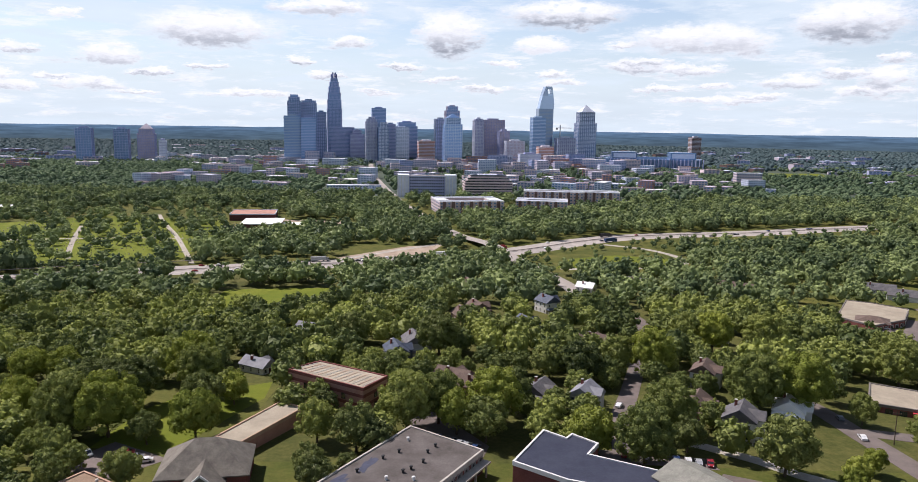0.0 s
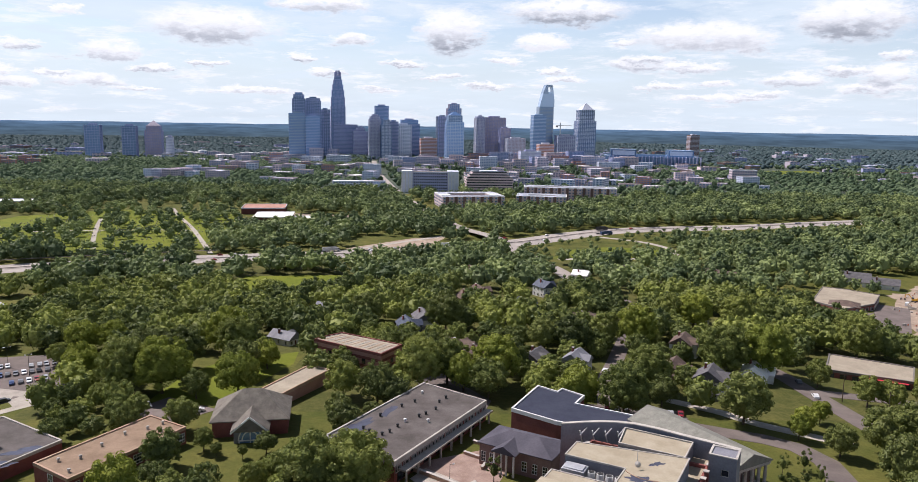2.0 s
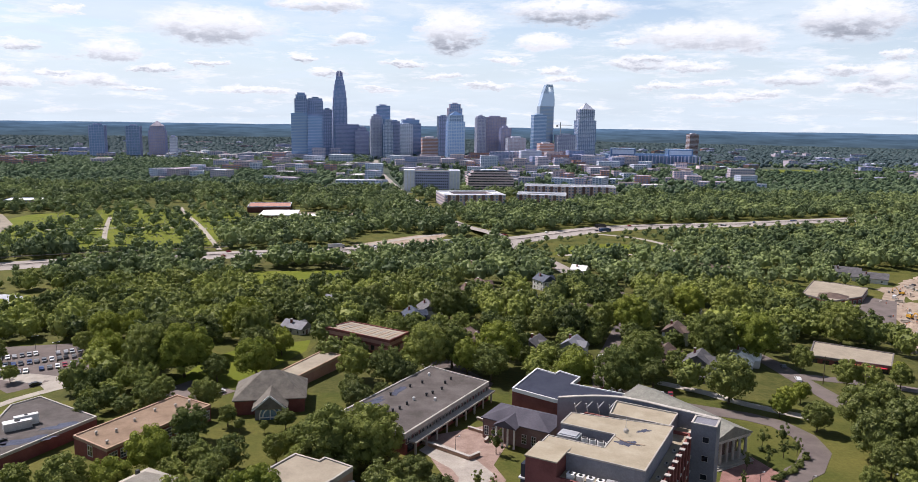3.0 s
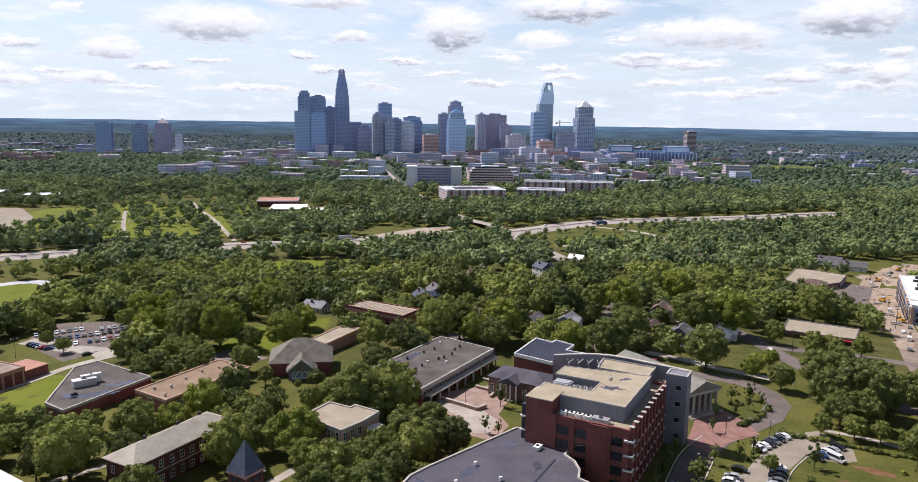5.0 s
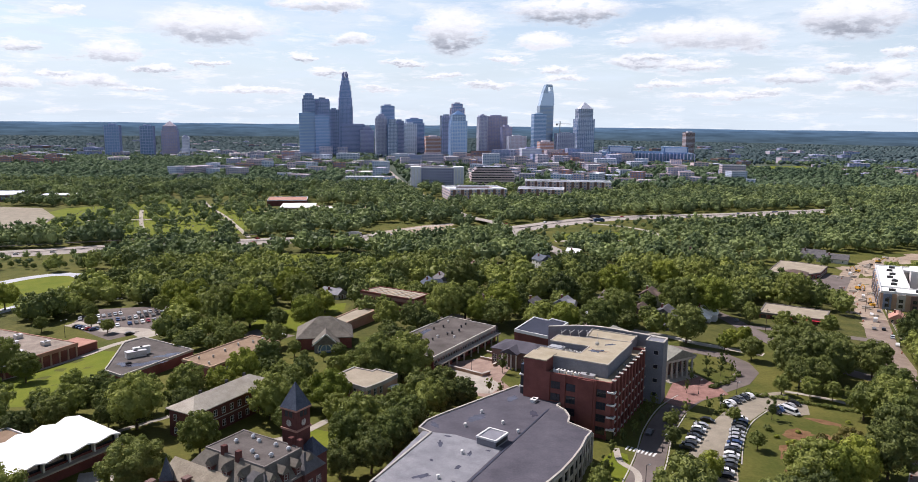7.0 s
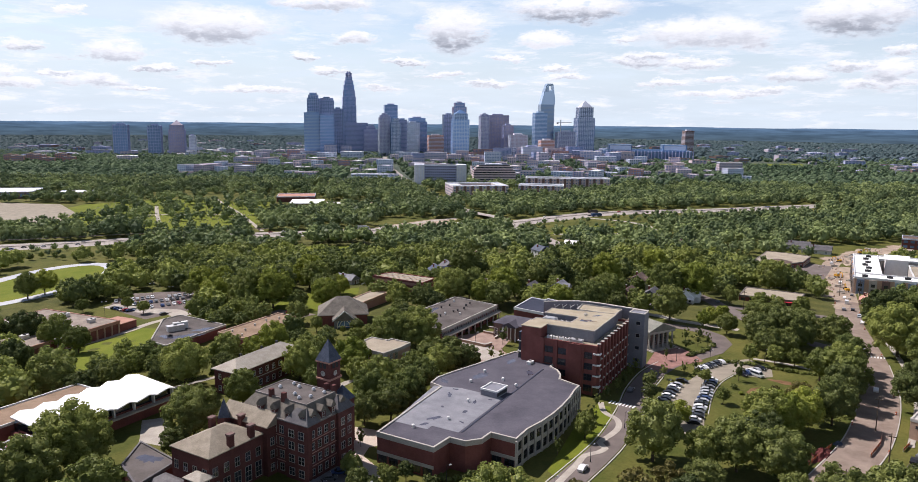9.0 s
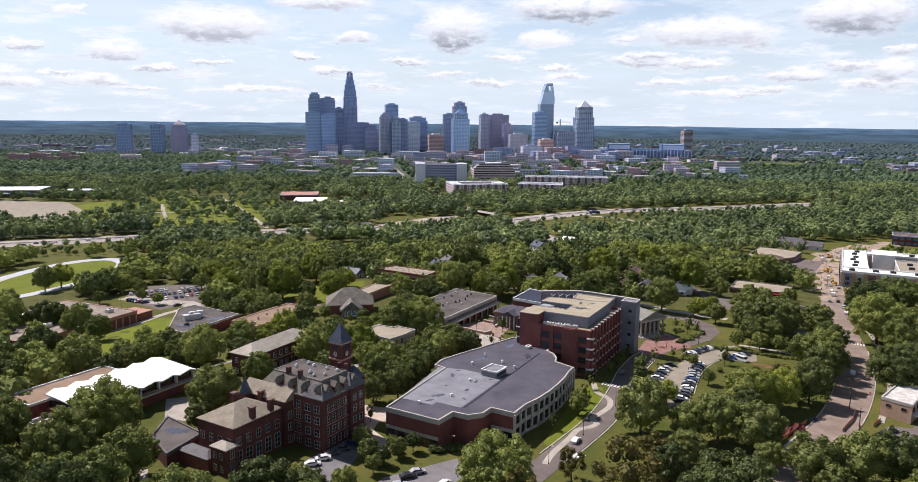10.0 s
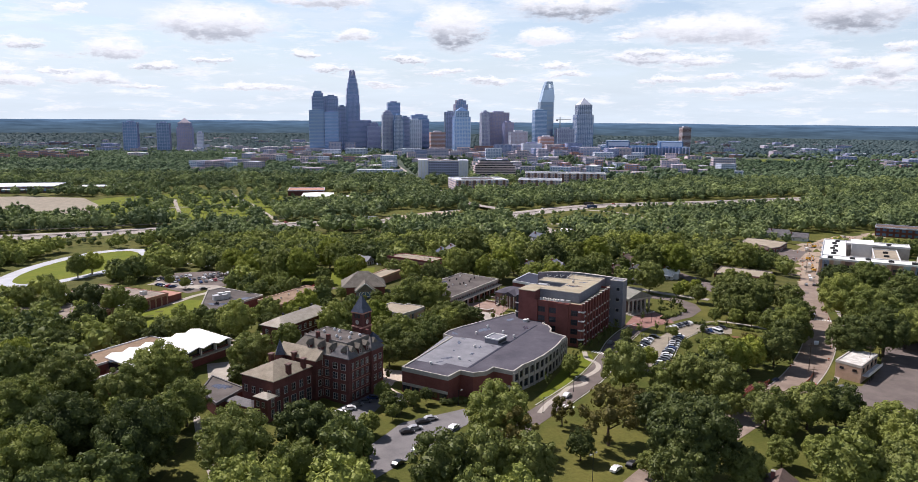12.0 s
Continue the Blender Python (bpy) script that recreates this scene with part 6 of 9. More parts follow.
house(-66, 356, 60, 10, 17, 3.2, "siding", "paleroof", 1, True, "long low house with a grey roof")
house(18, 424, 20, 10, 14, 3.2, "tanbrick", "brownroof", 1, True, "house with a warm brown roof")
house(14, 486, 10, 10, 11, 3.3, "brick", "brownroof", 2, False, "tall brick house with gables")
house(10, 400, 20, 11, 14, 3.2, "tanbrick", "brownroof", 1, False, "low house with a brown hipped roof")
house(43, 379, 30, 10, 12, 3.2, "siding", "bluslate", 1, True, "house with a blue-grey roof")
house(60, 430, 30, 10, 12, 3.2, "siding", "bluslate", 2, True, "two-storey house with a blue-grey roof")
house(72, 343, 60, 8, 13, 3.2, "siding", "brownroof", 1, False, "low house with a pale brown roof")
house(104, 280, -28, 9, 11, 3.2, "siding", "brownroof", 2, True, "two-storey house under a brown roof")
house(135, 357, -28, 9, 12, 3.2, "siding", "paleroof", 1, True, "pale house with a grey-green roof")
house(198, 497, 55, 16, 24, 4.0, "brick", "brownroof", 1, False, "large brick house with a broad reddish roof")
house(135, 522, 60, 10, 18, 3.4, "brick", "slate", 1, False, "long grey-roofed brick house")
house(140, 470, 60, 9, 12, 3.2, "darkbrick", "brownroof", 1, False, "small dark house")
house(96, 503, 60, 9, 12, 3.2, "white", "whiteroof", 1, False, "white-roofed garage")
house(304, 514, 60, 11, 26, 3.4, "siding", "slate", 1, False, "long grey house")
house(314, 492, 60, 11, 24, 3.4, "siding", "slate", 1, False, "long grey house")
house(-76, 292, 60, 8, 13, 3.0, "siding", "paleroof", 1, False, "low house with a pale roof")
house(74, -38, -30, 9, 11, 3.2, "siding", "brownroof", 1, False, "small house with a brown hipped roof")
house(234, 262, -30, 8, 10, 3.0, "tanbrick", "pinkbrick", 1, False, "small building with a faded red roof")

# ---- skyline ----
def banded(w, d, z0, z1, floor, lip=0.35, rib=0, x=0.0, y=0.0):
    """Floor bands, and ribs if wanted, standing out from a tower's faces."""
    bm = bmesh.new()
    z = z0 + floor
    while z < z1 - 1:
        box(bm, x - w / 2 - lip, x + w / 2 + lip, y - d / 2 - lip, y + d / 2 + lip, z - floor * 0.13, z + floor * 0.13)
        z += floor
    if rib:
        n = max(2, int(w / rib))
        for i in range(n + 1):
            q = x - w / 2 + w * i / n
            for s in (-1, 1):
                box(bm, q - 0.5, q + 0.5, y + s * d / 2 - 0.8, y + s * d / 2 + 0.8, z0, z1)
        n = max(2, int(d / rib))
        for i in range(n + 1):
            q = y - d / 2 + d * i / n
            for s in (-1, 1):
                box(bm, x + s * w / 2 - 0.8, x + s * w / 2 + 0.8, q - 0.5, q + 0.5, z0, z1)
    return bm


def skyscraper(x, y, w, d, tops, skin, trim, label, floor=4.2, rib=0, turn=None, cap=True):
    """A tower of stacked, shrinking blocks; tops: (height above sea of the scene, share of the width)."""
    g = hz(x, y)
    ob = thing("skyscraper", x, y, 12.0 if turn is None else turn, label if len(label.split()) > 3 else label + " in the city centre", "skyscraper", "skyline towers")
    z0 = -2.0
    for i, (top, k) in enumerate(tops):
        z1 = top - g
        part("tower_block", boxed((-w * k / 2, w * k / 2, -d * k / 2, d * k / 2, z0, z1)), skin, ob)
        bands = part("floor_banding", banded(w * k, d * k, max(z0, 0), z1, floor, 0.35, rib), trim, ob)
        tagged(bands, kind="stuff")
        z0 = z1
    if cap:
        k = tops[-1][1] * 0.5
        part("plant_room", boxed((-w * k / 2, w * k / 2, -d * k / 2, d * k / 2, z0, z0 + 4)), trim, ob)
    return ob


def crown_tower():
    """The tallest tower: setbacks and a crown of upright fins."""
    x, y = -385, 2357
    ob = thing("skyscraper", x, y, 12, "tallest granite tower in haze-tinted blue-grey with a spiked crown", "skyscraper", "skyline towers")
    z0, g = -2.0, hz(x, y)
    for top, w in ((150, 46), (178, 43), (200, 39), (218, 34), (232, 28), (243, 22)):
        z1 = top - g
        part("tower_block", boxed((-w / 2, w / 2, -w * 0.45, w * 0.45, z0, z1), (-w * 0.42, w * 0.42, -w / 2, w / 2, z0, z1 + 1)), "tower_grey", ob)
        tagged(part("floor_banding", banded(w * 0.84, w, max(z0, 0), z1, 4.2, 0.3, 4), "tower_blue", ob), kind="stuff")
        z0 = z1
    for i in range(16):
        a = 2 * math.pi * i / 16
        for r, h in ((9.5, 14), (6.0, 19)):
            part("crown_fin", boxed((-0.7, 0.7, -0.4, 0.4, 0, h)), "tower_grey", ob, at=pose(r * math.cos(a), r * math.sin(a), z0, 0, 0, math.degrees(a)))
    part("podium", boxed((-14, 60, -30, 20, -2, 94 - g)), "tower_grey", ob)
    tagged(part("podium_banding", banded(74, 50, 0, 94 - g, 4.2, 0.4, 0, 23, -5), "tower_blue", ob), kind="stuff")


def handle_tower():
    """A faceted glass tower whose cut top frames an opening."""
    x, y = 276, 2340
    g = hz(x, y)
    ob = thing("skyscraper", x, y, 10, "silver glass tower with a cut-out handle top", "skyscraper", "skyline towers")
    plan = [(-25, -17), (20, -17), (26, -4), (26, 17), (-25, 17)]
    part("tower_block", prism_bm(plan, -2, 160 - g), "tower_steel", ob)
    tagged(part("floor_banding", banded(43, 33.6, 0, 160 - g, 4.2, 0.3), "tower_blue", ob), kind="stuff")
    for name, pts in (("upper_block", [(-25, 160), (26, 160), (26, 180), (23, 200), (-15, 200)]), ("crown_leg", [(-15, 200), (4, 200), (2, 221), (-7, 221)]),
                      ("crown_leg", [(19.5, 200), (23, 200), (19.5, 221), (17, 221)]), ("crown_sill", [(4.2, 200), (19.3, 200), (18.4, 206), (3.6, 206)]), ("crown_beam", [(-7, 221), (19.5, 221), (17, 228), (-4, 228)])):
        bm = bmesh.new()
        a = [bm.verts.new((u * 0.92, -14, z - g)) for u, z in pts]
        b = [bm.verts.new((u * 0.92, 14, z - g)) for u, z in pts]
        k = len(pts)
        bm.faces.new(a)
        bm.faces.new(b[::-1])
        for i in range(k):
            bm.faces.new((a[i], b[i], b[(i + 1) % k], a[(i + 1) % k]))
        bmesh.ops.recalc_face_normals(bm, faces=bm.faces)
        part(name, bm, "tower_steel", ob)


def peaked_tower(x, y, w, d, shoulder, top, tip, skin, trim, label, rib=5):
    ob = skyscraper(x, y, w, d, ((shoulder, 1.0), (top, 0.82)), skin, trim, label, rib=rib, cap=False)
    z = top - hz(x, y)
    part("peak", tube_bm(w * 0.5, 0.6, z, z + tip, 4), skin, ob, at=pose(0, 0, 0, 0, 0, 45))
    return ob


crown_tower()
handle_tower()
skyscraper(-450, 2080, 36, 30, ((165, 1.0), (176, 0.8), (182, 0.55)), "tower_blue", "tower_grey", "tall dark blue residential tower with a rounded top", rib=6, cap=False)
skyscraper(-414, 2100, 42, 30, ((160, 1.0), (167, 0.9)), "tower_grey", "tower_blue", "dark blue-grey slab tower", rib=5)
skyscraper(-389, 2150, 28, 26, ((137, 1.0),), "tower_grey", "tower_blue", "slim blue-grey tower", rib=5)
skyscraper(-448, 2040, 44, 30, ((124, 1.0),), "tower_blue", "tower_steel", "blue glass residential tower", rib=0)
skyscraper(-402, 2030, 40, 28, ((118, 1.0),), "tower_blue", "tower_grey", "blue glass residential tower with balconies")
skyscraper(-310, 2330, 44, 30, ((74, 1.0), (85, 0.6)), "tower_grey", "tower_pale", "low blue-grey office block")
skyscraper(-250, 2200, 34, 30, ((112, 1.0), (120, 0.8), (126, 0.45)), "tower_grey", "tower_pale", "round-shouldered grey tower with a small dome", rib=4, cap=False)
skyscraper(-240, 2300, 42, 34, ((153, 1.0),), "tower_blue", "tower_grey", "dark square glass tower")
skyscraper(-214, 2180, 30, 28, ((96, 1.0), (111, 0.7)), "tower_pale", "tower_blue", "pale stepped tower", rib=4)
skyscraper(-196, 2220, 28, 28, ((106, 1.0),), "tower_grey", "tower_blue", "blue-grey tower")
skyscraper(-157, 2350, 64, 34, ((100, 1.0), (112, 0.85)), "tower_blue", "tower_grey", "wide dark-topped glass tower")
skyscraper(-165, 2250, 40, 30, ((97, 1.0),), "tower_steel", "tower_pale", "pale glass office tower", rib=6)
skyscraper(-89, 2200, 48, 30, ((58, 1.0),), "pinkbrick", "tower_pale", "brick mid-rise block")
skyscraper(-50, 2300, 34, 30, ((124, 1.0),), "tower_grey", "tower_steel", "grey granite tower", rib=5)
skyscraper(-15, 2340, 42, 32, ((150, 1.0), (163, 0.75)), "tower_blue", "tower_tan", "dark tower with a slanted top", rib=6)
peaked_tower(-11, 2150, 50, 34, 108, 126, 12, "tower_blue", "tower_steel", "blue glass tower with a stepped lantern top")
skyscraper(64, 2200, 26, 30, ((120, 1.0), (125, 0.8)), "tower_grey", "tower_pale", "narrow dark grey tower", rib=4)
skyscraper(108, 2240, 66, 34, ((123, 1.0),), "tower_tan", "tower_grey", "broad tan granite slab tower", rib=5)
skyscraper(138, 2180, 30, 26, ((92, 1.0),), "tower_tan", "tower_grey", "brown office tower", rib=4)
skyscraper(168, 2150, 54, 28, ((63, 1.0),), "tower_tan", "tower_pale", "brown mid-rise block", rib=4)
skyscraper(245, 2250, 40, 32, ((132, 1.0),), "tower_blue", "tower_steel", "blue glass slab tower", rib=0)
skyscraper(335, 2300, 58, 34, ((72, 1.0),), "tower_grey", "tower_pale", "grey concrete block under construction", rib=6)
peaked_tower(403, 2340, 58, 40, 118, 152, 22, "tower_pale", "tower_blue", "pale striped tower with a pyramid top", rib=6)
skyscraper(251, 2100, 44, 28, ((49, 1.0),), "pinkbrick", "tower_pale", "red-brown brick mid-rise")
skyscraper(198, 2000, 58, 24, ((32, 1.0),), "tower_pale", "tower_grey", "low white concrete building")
# Mauve brick mutes this tower's red as haze would.
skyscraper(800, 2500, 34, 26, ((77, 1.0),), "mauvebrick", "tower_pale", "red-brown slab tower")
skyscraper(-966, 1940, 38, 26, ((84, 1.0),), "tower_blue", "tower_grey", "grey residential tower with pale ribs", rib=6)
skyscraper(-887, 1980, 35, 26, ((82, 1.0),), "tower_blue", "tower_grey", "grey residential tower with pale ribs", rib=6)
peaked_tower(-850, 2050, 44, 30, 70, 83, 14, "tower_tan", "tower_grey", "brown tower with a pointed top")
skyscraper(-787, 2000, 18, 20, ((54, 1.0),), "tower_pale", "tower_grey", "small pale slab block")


def tower_crane():
    ob = thing("tower_crane", 318, 2290, 20, "tall lattice tower crane over a building site", "crane")
    part("mast", boxed((-1.2, 1.2, -1.2, 1.2, 0, 118)), "steel", ob)
    part("jib", boxed((-14, 40, -0.9, 0.9, 108, 110)), "steel", ob)
    part("counterweight", boxed((-14, -9, -1.5, 1.5, 104, 108)), "dark", ob)


tower_crane()


def stadium():
    ob = thing("stadium", 545, 2060, -8, "open stadium in haze-tinted grey-blue with dark end stands", "stadium")
    a, b, h = 130, 100, 30
    bm = bmesh.new()
    n = 28
    rows = []
    for i in range(n):
        c, s = math.cos(2 * math.pi * i / n), math.sin(2 * math.pi * i / n)
        k = 1 / (abs(c) ** 3 + abs(s) ** 3) ** (1 / 3)
        rows.append([bm.verts.new((a * f * c * k, b * f * s * k, z)) for f, z in ((1.0, -3), (1.0, h), (0.95, h), (0.6, 2))])
    for i in range(n):
        for q in range(3):
            bm.faces.new((rows[i][q], rows[(i + 1) % n][q], rows[(i + 1) % n][q + 1], rows[i][q + 1]))
    # The blue tower glass gives the bowl its hazed colour.
    part("bowl", bm, "tower_blue", ob)
    for i in range(26):
        x = -120 + i * 9.6
        part("pier", boxed((x - 1.2, x + 1.2, -b - 3, -b + 1, 0, h + 2)), "tower_grey", ob)
    for x in (-78, 78):
        part("scoreboard_stand", boxed((x - 34, x + 34, -b * 0.35, b * 0.3, h - 6, h + 17)), "tower_blue", ob, "dark blue end stand")
        part("screen", boxed((x - 30, x + 30, -b * 0.35 - 1, -b * 0.35, h + 2, h + 14)), "tower_pale", ob, "pale blank scoreboard back")


stadium()

# ---- mid-distance buildings ----
def flat_block(x, y, w, d, h, turn, skin, roof, label, category="building", name="building", floors=0, bays=0, bars="tower_pale", group="", glaze="tower_blue"):
    """A flat-roofed block with a parapet and joined window strips on its faces, for buildings far off."""
    ob = thing(name, x, y, turn, label, category, group)
    part("wall", boxed((-w / 2, w / 2, -d / 2, d / 2, -2, h)), skin, ob)
    q = [(-w / 2, -d / 2), (w / 2, -d / 2), (w / 2, d / 2), (-w / 2, d / 2)]
    part("roof", prism_bm(offset(q, 0.5), h, h + 0.25), roof, ob)
    part("parapet", ring_bm(offset(q, -0.12), 0.55, h - 0.3, h + 0.9), bars, ob)
    if floors and bays:
        bm = bmesh.new()
        for f in range(floors):
            z = h * (f + 0.28) / floors
            zt = z + h / floors * 0.5
            for i in range(bays):
                u = -w / 2 + w * (i + 0.5) / bays
                s = w / bays * 0.3
                for e in (-1, 1):
                    box(bm, u - s, u + s, e * d / 2 - 0.06, e * d / 2 + 0.06, z, zt)
            nb = max(1, int(bays * d / w))
            for i in range(nb):
                u = -d / 2 + d * (i + 0.5) / nb
                s = d / nb * 0.3
                for e in (-1, 1):
                    box(bm, e * w / 2 - 0.06, e * w / 2 + 0.06, u - s, u + s, z, zt)
        # Light blue glazing by default puts haze over far windows.
        tagged(part("glazing_strip", bm, glaze, ob), kind="stuff")
    return ob


PADS = [(745, 1740, 965, 1970)]


def pad(x, y, w, d):
    PADS.append((x - w / 2 - 6, y - d / 2 - 10, x + w / 2 + 6, y + d / 2 + 6))


# long office with projecting end bays
office = flat_block(-44, 1190, 84, 26, 33, 4, "tower_grey", "greyroof", "wide grey office block with white end bays", floors=7, bays=24, glaze="glass")
for s in (-1, 1):
    part("end_bay", boxed((s * 38 - 9, s * 38 + 9, -16, 16, -2, 35)), "tower_pale", office, "white concrete end bay")
    for i in range(4):
        part("fin", boxed((s * 38 - 8 + i * 5.3 - 0.6, s * 38 - 8 + i * 5.3 + 0.6, -16.6, -15.9, 0, 34)), "white", office)
pad(-44, 1190, 100, 50)


def stepped_office():
    ob = thing("office_building", 54, 1215, 6, "brown banded office stepped like a pyramid", "office building")
    for i in range(8):
        k = 1 - max(0, i - 5) * 0.12
        w, d = 78 * k, 40 * k
        part("storey", boxed((-w / 2, w / 2, -d / 2, d / 2, i * 4.3 - (2 if i == 0 else 0), i * 4.3 + 2.4)), "pinkstone", ob)
        part("glass_band", boxed((-w / 2 + 0.8, w / 2 - 0.8, -d / 2 + 0.8, d / 2 - 0.8, i * 4.3 + 2.4, i * 4.3 + 4.3)), "glass", ob)
    part("roof", boxed((-15, 15, -9, 9, 34.4, 35.4)), "tower_pale", ob)


stepped_office()
pad(54, 1215, 95, 60)


def courtyard_block(x, y, w, d, h, turn, label):
    ob = thing("apartment_block", x, y, turn, label, "apartment building")
    t = 15
    for i, (x0, x1, y0, y1) in enumerate(((-w / 2, w / 2, -d / 2, -d / 2 + t), (-w / 2, w / 2, d / 2 - t, d / 2), (-w / 2, -w / 2 + t, -d / 2 + t, d / 2 - t), (w / 2 - t, w / 2, -d / 2 + t, d / 2 - t))):
        part("wing", boxed((x0, x1, y0, y1, -2, h)), "pinkstone", ob)
        q = [(x0, y0), (x1, y0), (x1, y1), (x0, y1)]
        part("roof", prism_bm(offset(q, 0.8), h, h + 0.2), "tower_pale", ob)
        part("parapet", ring_bm(offset(q, -0.1 - 0.02 * i), 0.8, h - 0.2, h + 1.0 + 0.03 * i), "white", ob)
    for f in range(4):
        bm = bmesh.new()
        z = h * (f + 0.25) / 4
        n = int(w / 5)
        for i in range(n):
            u = -w / 2 + w * (i + 0.5) / n
            for e in (-1, 1):
                box(bm, u - 1.2, u + 1.2, e * d / 2 - 0.08, e * d / 2 + 0.08, z, z + 1.9)
        n = int(d / 5)
        for i in range(n):
            u = -d / 2 + d * (i + 0.5) / n
            for e in (-1, 1):
                box(bm, e * w / 2 - 0.08, e * w / 2 + 0.08, u - 1.2, u + 1.2, z, z + 1.9)
        tagged(part("glazing_strip", bm, "tower_blue", ob), kind="stuff")
    for i in range(int(w / 12)):
        u = -w / 2 + 6 + i * 12
        part("bay", boxed((u - 2, u + 2, -d / 2 - 1.3, -d / 2, 0, h + 0.6)), "mauvebrick", ob)
    pad(x, y - 12, w + 14, d + 38)


courtyard_block(18, 985, 86, 66, 16, 12, "brick and white apartment block round a courtyard")
courtyard_block(122, 1010, 70, 44, 14, -8, "brick and white apartment block with white parapets")
courtyard_block(150, 1110, 88, 42, 18, -6, "pink brick apartment block with white parapets")
courtyard_block(222, 1120, 56, 40, 17, -6, "pink brick apartment block with white parapets")


def domed_hall():
    ob = thing("hall", -204, 790, 8, "white-roofed hall with a bowed front by the cemetery", "hall")
    w, d, h = 40, 46, 8
    q = [(-w / 2, -d / 2 + 3), (-w / 4, -d / 2 - 1), (w / 4, -d / 2 - 1), (w / 2, -d / 2 + 3), (w / 2, d / 2), (-w / 2, d / 2)]
    part("wall", prism_bm(q, -2, h), "darkbrick", ob)
    bm = bmesh.new()
    prism(bm, offset(q, -1.0), h, lambda x, y: h + 0.6)
    part("eaves", bm, "white", ob)
    part("roof", hip_bm(-w / 2, w / 2, -d / 2, d / 2, h + 0.6, 2.6, 1.0), "whiteroof", ob)
    part("annex", boxed((w / 2, w / 2 + 22, -4, 18, -2, 5)), "whiteroof", ob)
    pad(-204, 790, 90, 80)
    flat_block(-238, 880, 52, 46, 7, 10, "darkbrick", "pinkbrick", "low red-roofed warehouse by the cemetery")
    pad(-238, 880, 70, 60)


domed_hall()

FAR_SKINS = ["pinkstone", "tower_tan", "tower_grey", "mauvebrick", "tower_pale", "greyroof", "paleroof", "whiteroof", "pinkbrick", "tower_blue"]
FAR = bmesh.new()


def far_block(x, y, w, d, h, turn, skin, roof, floors, bays):
    """One of the many low buildings far off: walls, a roof slab with a lip, and window strips."""
    v = box(FAR, -w / 2, w / 2, -d / 2, d / 2, -2, h, FAR_SKINS.index(skin))
    v += box(FAR, -w / 2 - 0.3, w / 2 + 0.3, -d / 2 - 0.3, d / 2 + 0.3, h + 0.01, h + 0.7, FAR_SKINS.index(roof))
    v += box(FAR, -w * 0.2, w * 0.1, -d * 0.2, d * 0.2, h + 0.71, h + 2.4, FAR_SKINS.index(skin))
    for f in range(floors):
        for i in range(bays):
            u = -w / 2 + w * (i + 0.5) / bays
            z = h * (f + 0.28) / floors
            v += box(FAR, u - w / bays * 0.3, u + w / bays * 0.3, -d / 2 - 0.08, -d / 2 + 0.08, z, z + h / floors * 0.5, 9)
    m = pose(x, y, hz(x, y), 0, 0, turn)
    for q in v:
        q.co = m @ q.co


rngc = random.Random(5)
for i in range(46):
    x, y = rngc.uniform(-470, 470), rngc.uniform(1780, 2130)
    w, d, h = rngc.uniform(22, 60), rngc.uniform(18, 28), rngc.uniform(17, 38)
    if abs(x + 120 + (y - 1300) * 0.17) < 30 or any(a < x < c and b < y < e for a, b, c, e in PADS):
        continue
    skin = rngc.choice(("pinkstone", "tower_tan", "pinkstone", "tower_pale", "tower_grey", "pinkbrick"))
    flat_block(x, y, w, d, h, rngc.choice((-8, 4, 12)), skin, rngc.choice(("tower_pale", "greyroof", "whiteroof")), "brick and concrete mid-rise at the foot of the towers", floors=int(h / 3.6), bays=max(4, int(w / 4)), bars=skin, group="city blocks")
    pad(x, y, w * 0.8, d * 0.8)
# loose city blocks around the towers and along the streets
for i in range(210):
    x, y = rngc.uniform(-560, 560), rngc.uniform(1270, 2080)
    if abs(x + 120 + (y - 1300) * 0.17) < 16 or any(a < x < c and b < y < d for a, b, c, d in PADS):
        continue
    w, d, h = rngc.uniform(16, 42), rngc.uniform(14, 26), rngc.choice((9, 12, 16, 21))
    skin = rngc.choice(("pinkstone", "pinkstone", "tower_pale", "pinkbrick", "tower_tan"))
    flat_block(x, y, w, d, h, rngc.choice((-24, -8, 12, 62)), skin, rngc.choice(("tower_pale", "greyroof", "paleroof", "tower_tan", "whiteroof")), "low brick and concrete city block", floors=max(2, int(h / 3.5)), bays=max(3, int(w / 5)), bars=skin, group="city blocks")
    pad(x, y, w * 0.7, d * 0.7)
for i in range(150):
    x, y = rngc.choice((-1, 1, 1)) * rngc.uniform(480, 1600), rngc.uniform(1500, 3300)
    if x < 0 and y < 1750:
        continue
    w, d, h = rngc.uniform(18, 62), rngc.uniform(14, 34), rngc.choice((6, 8, 10, 13, 17))
    far_block(x, y, w, d, h, rngc.choice((-20, 5, 30)), rngc.choice(("pinkstone", "tower_tan", "tower_grey", "tower_grey", "mauvebrick")), rngc.choice(("tower_pale", "greyroof", "paleroof", "tower_grey")), max(1, int(h / 4)), max(3, int(w / 8)))
    pad(x, y, w * 0.8, d)
flat_block(594, 1500, 50, 26, 26, -5, "pinkstone", "beigeroof", "salmon mid-rise with a pale roof", floors=5, bays=10)
pad(594, 1500, 70, 70)
flat_block(-180, 1250, 70, 20, 11, 5, "tower_pale", "whiteroof", "pale terraced apartments with white roofs", floors=3, bays=14)
pad(-180, 1250, 90, 60)
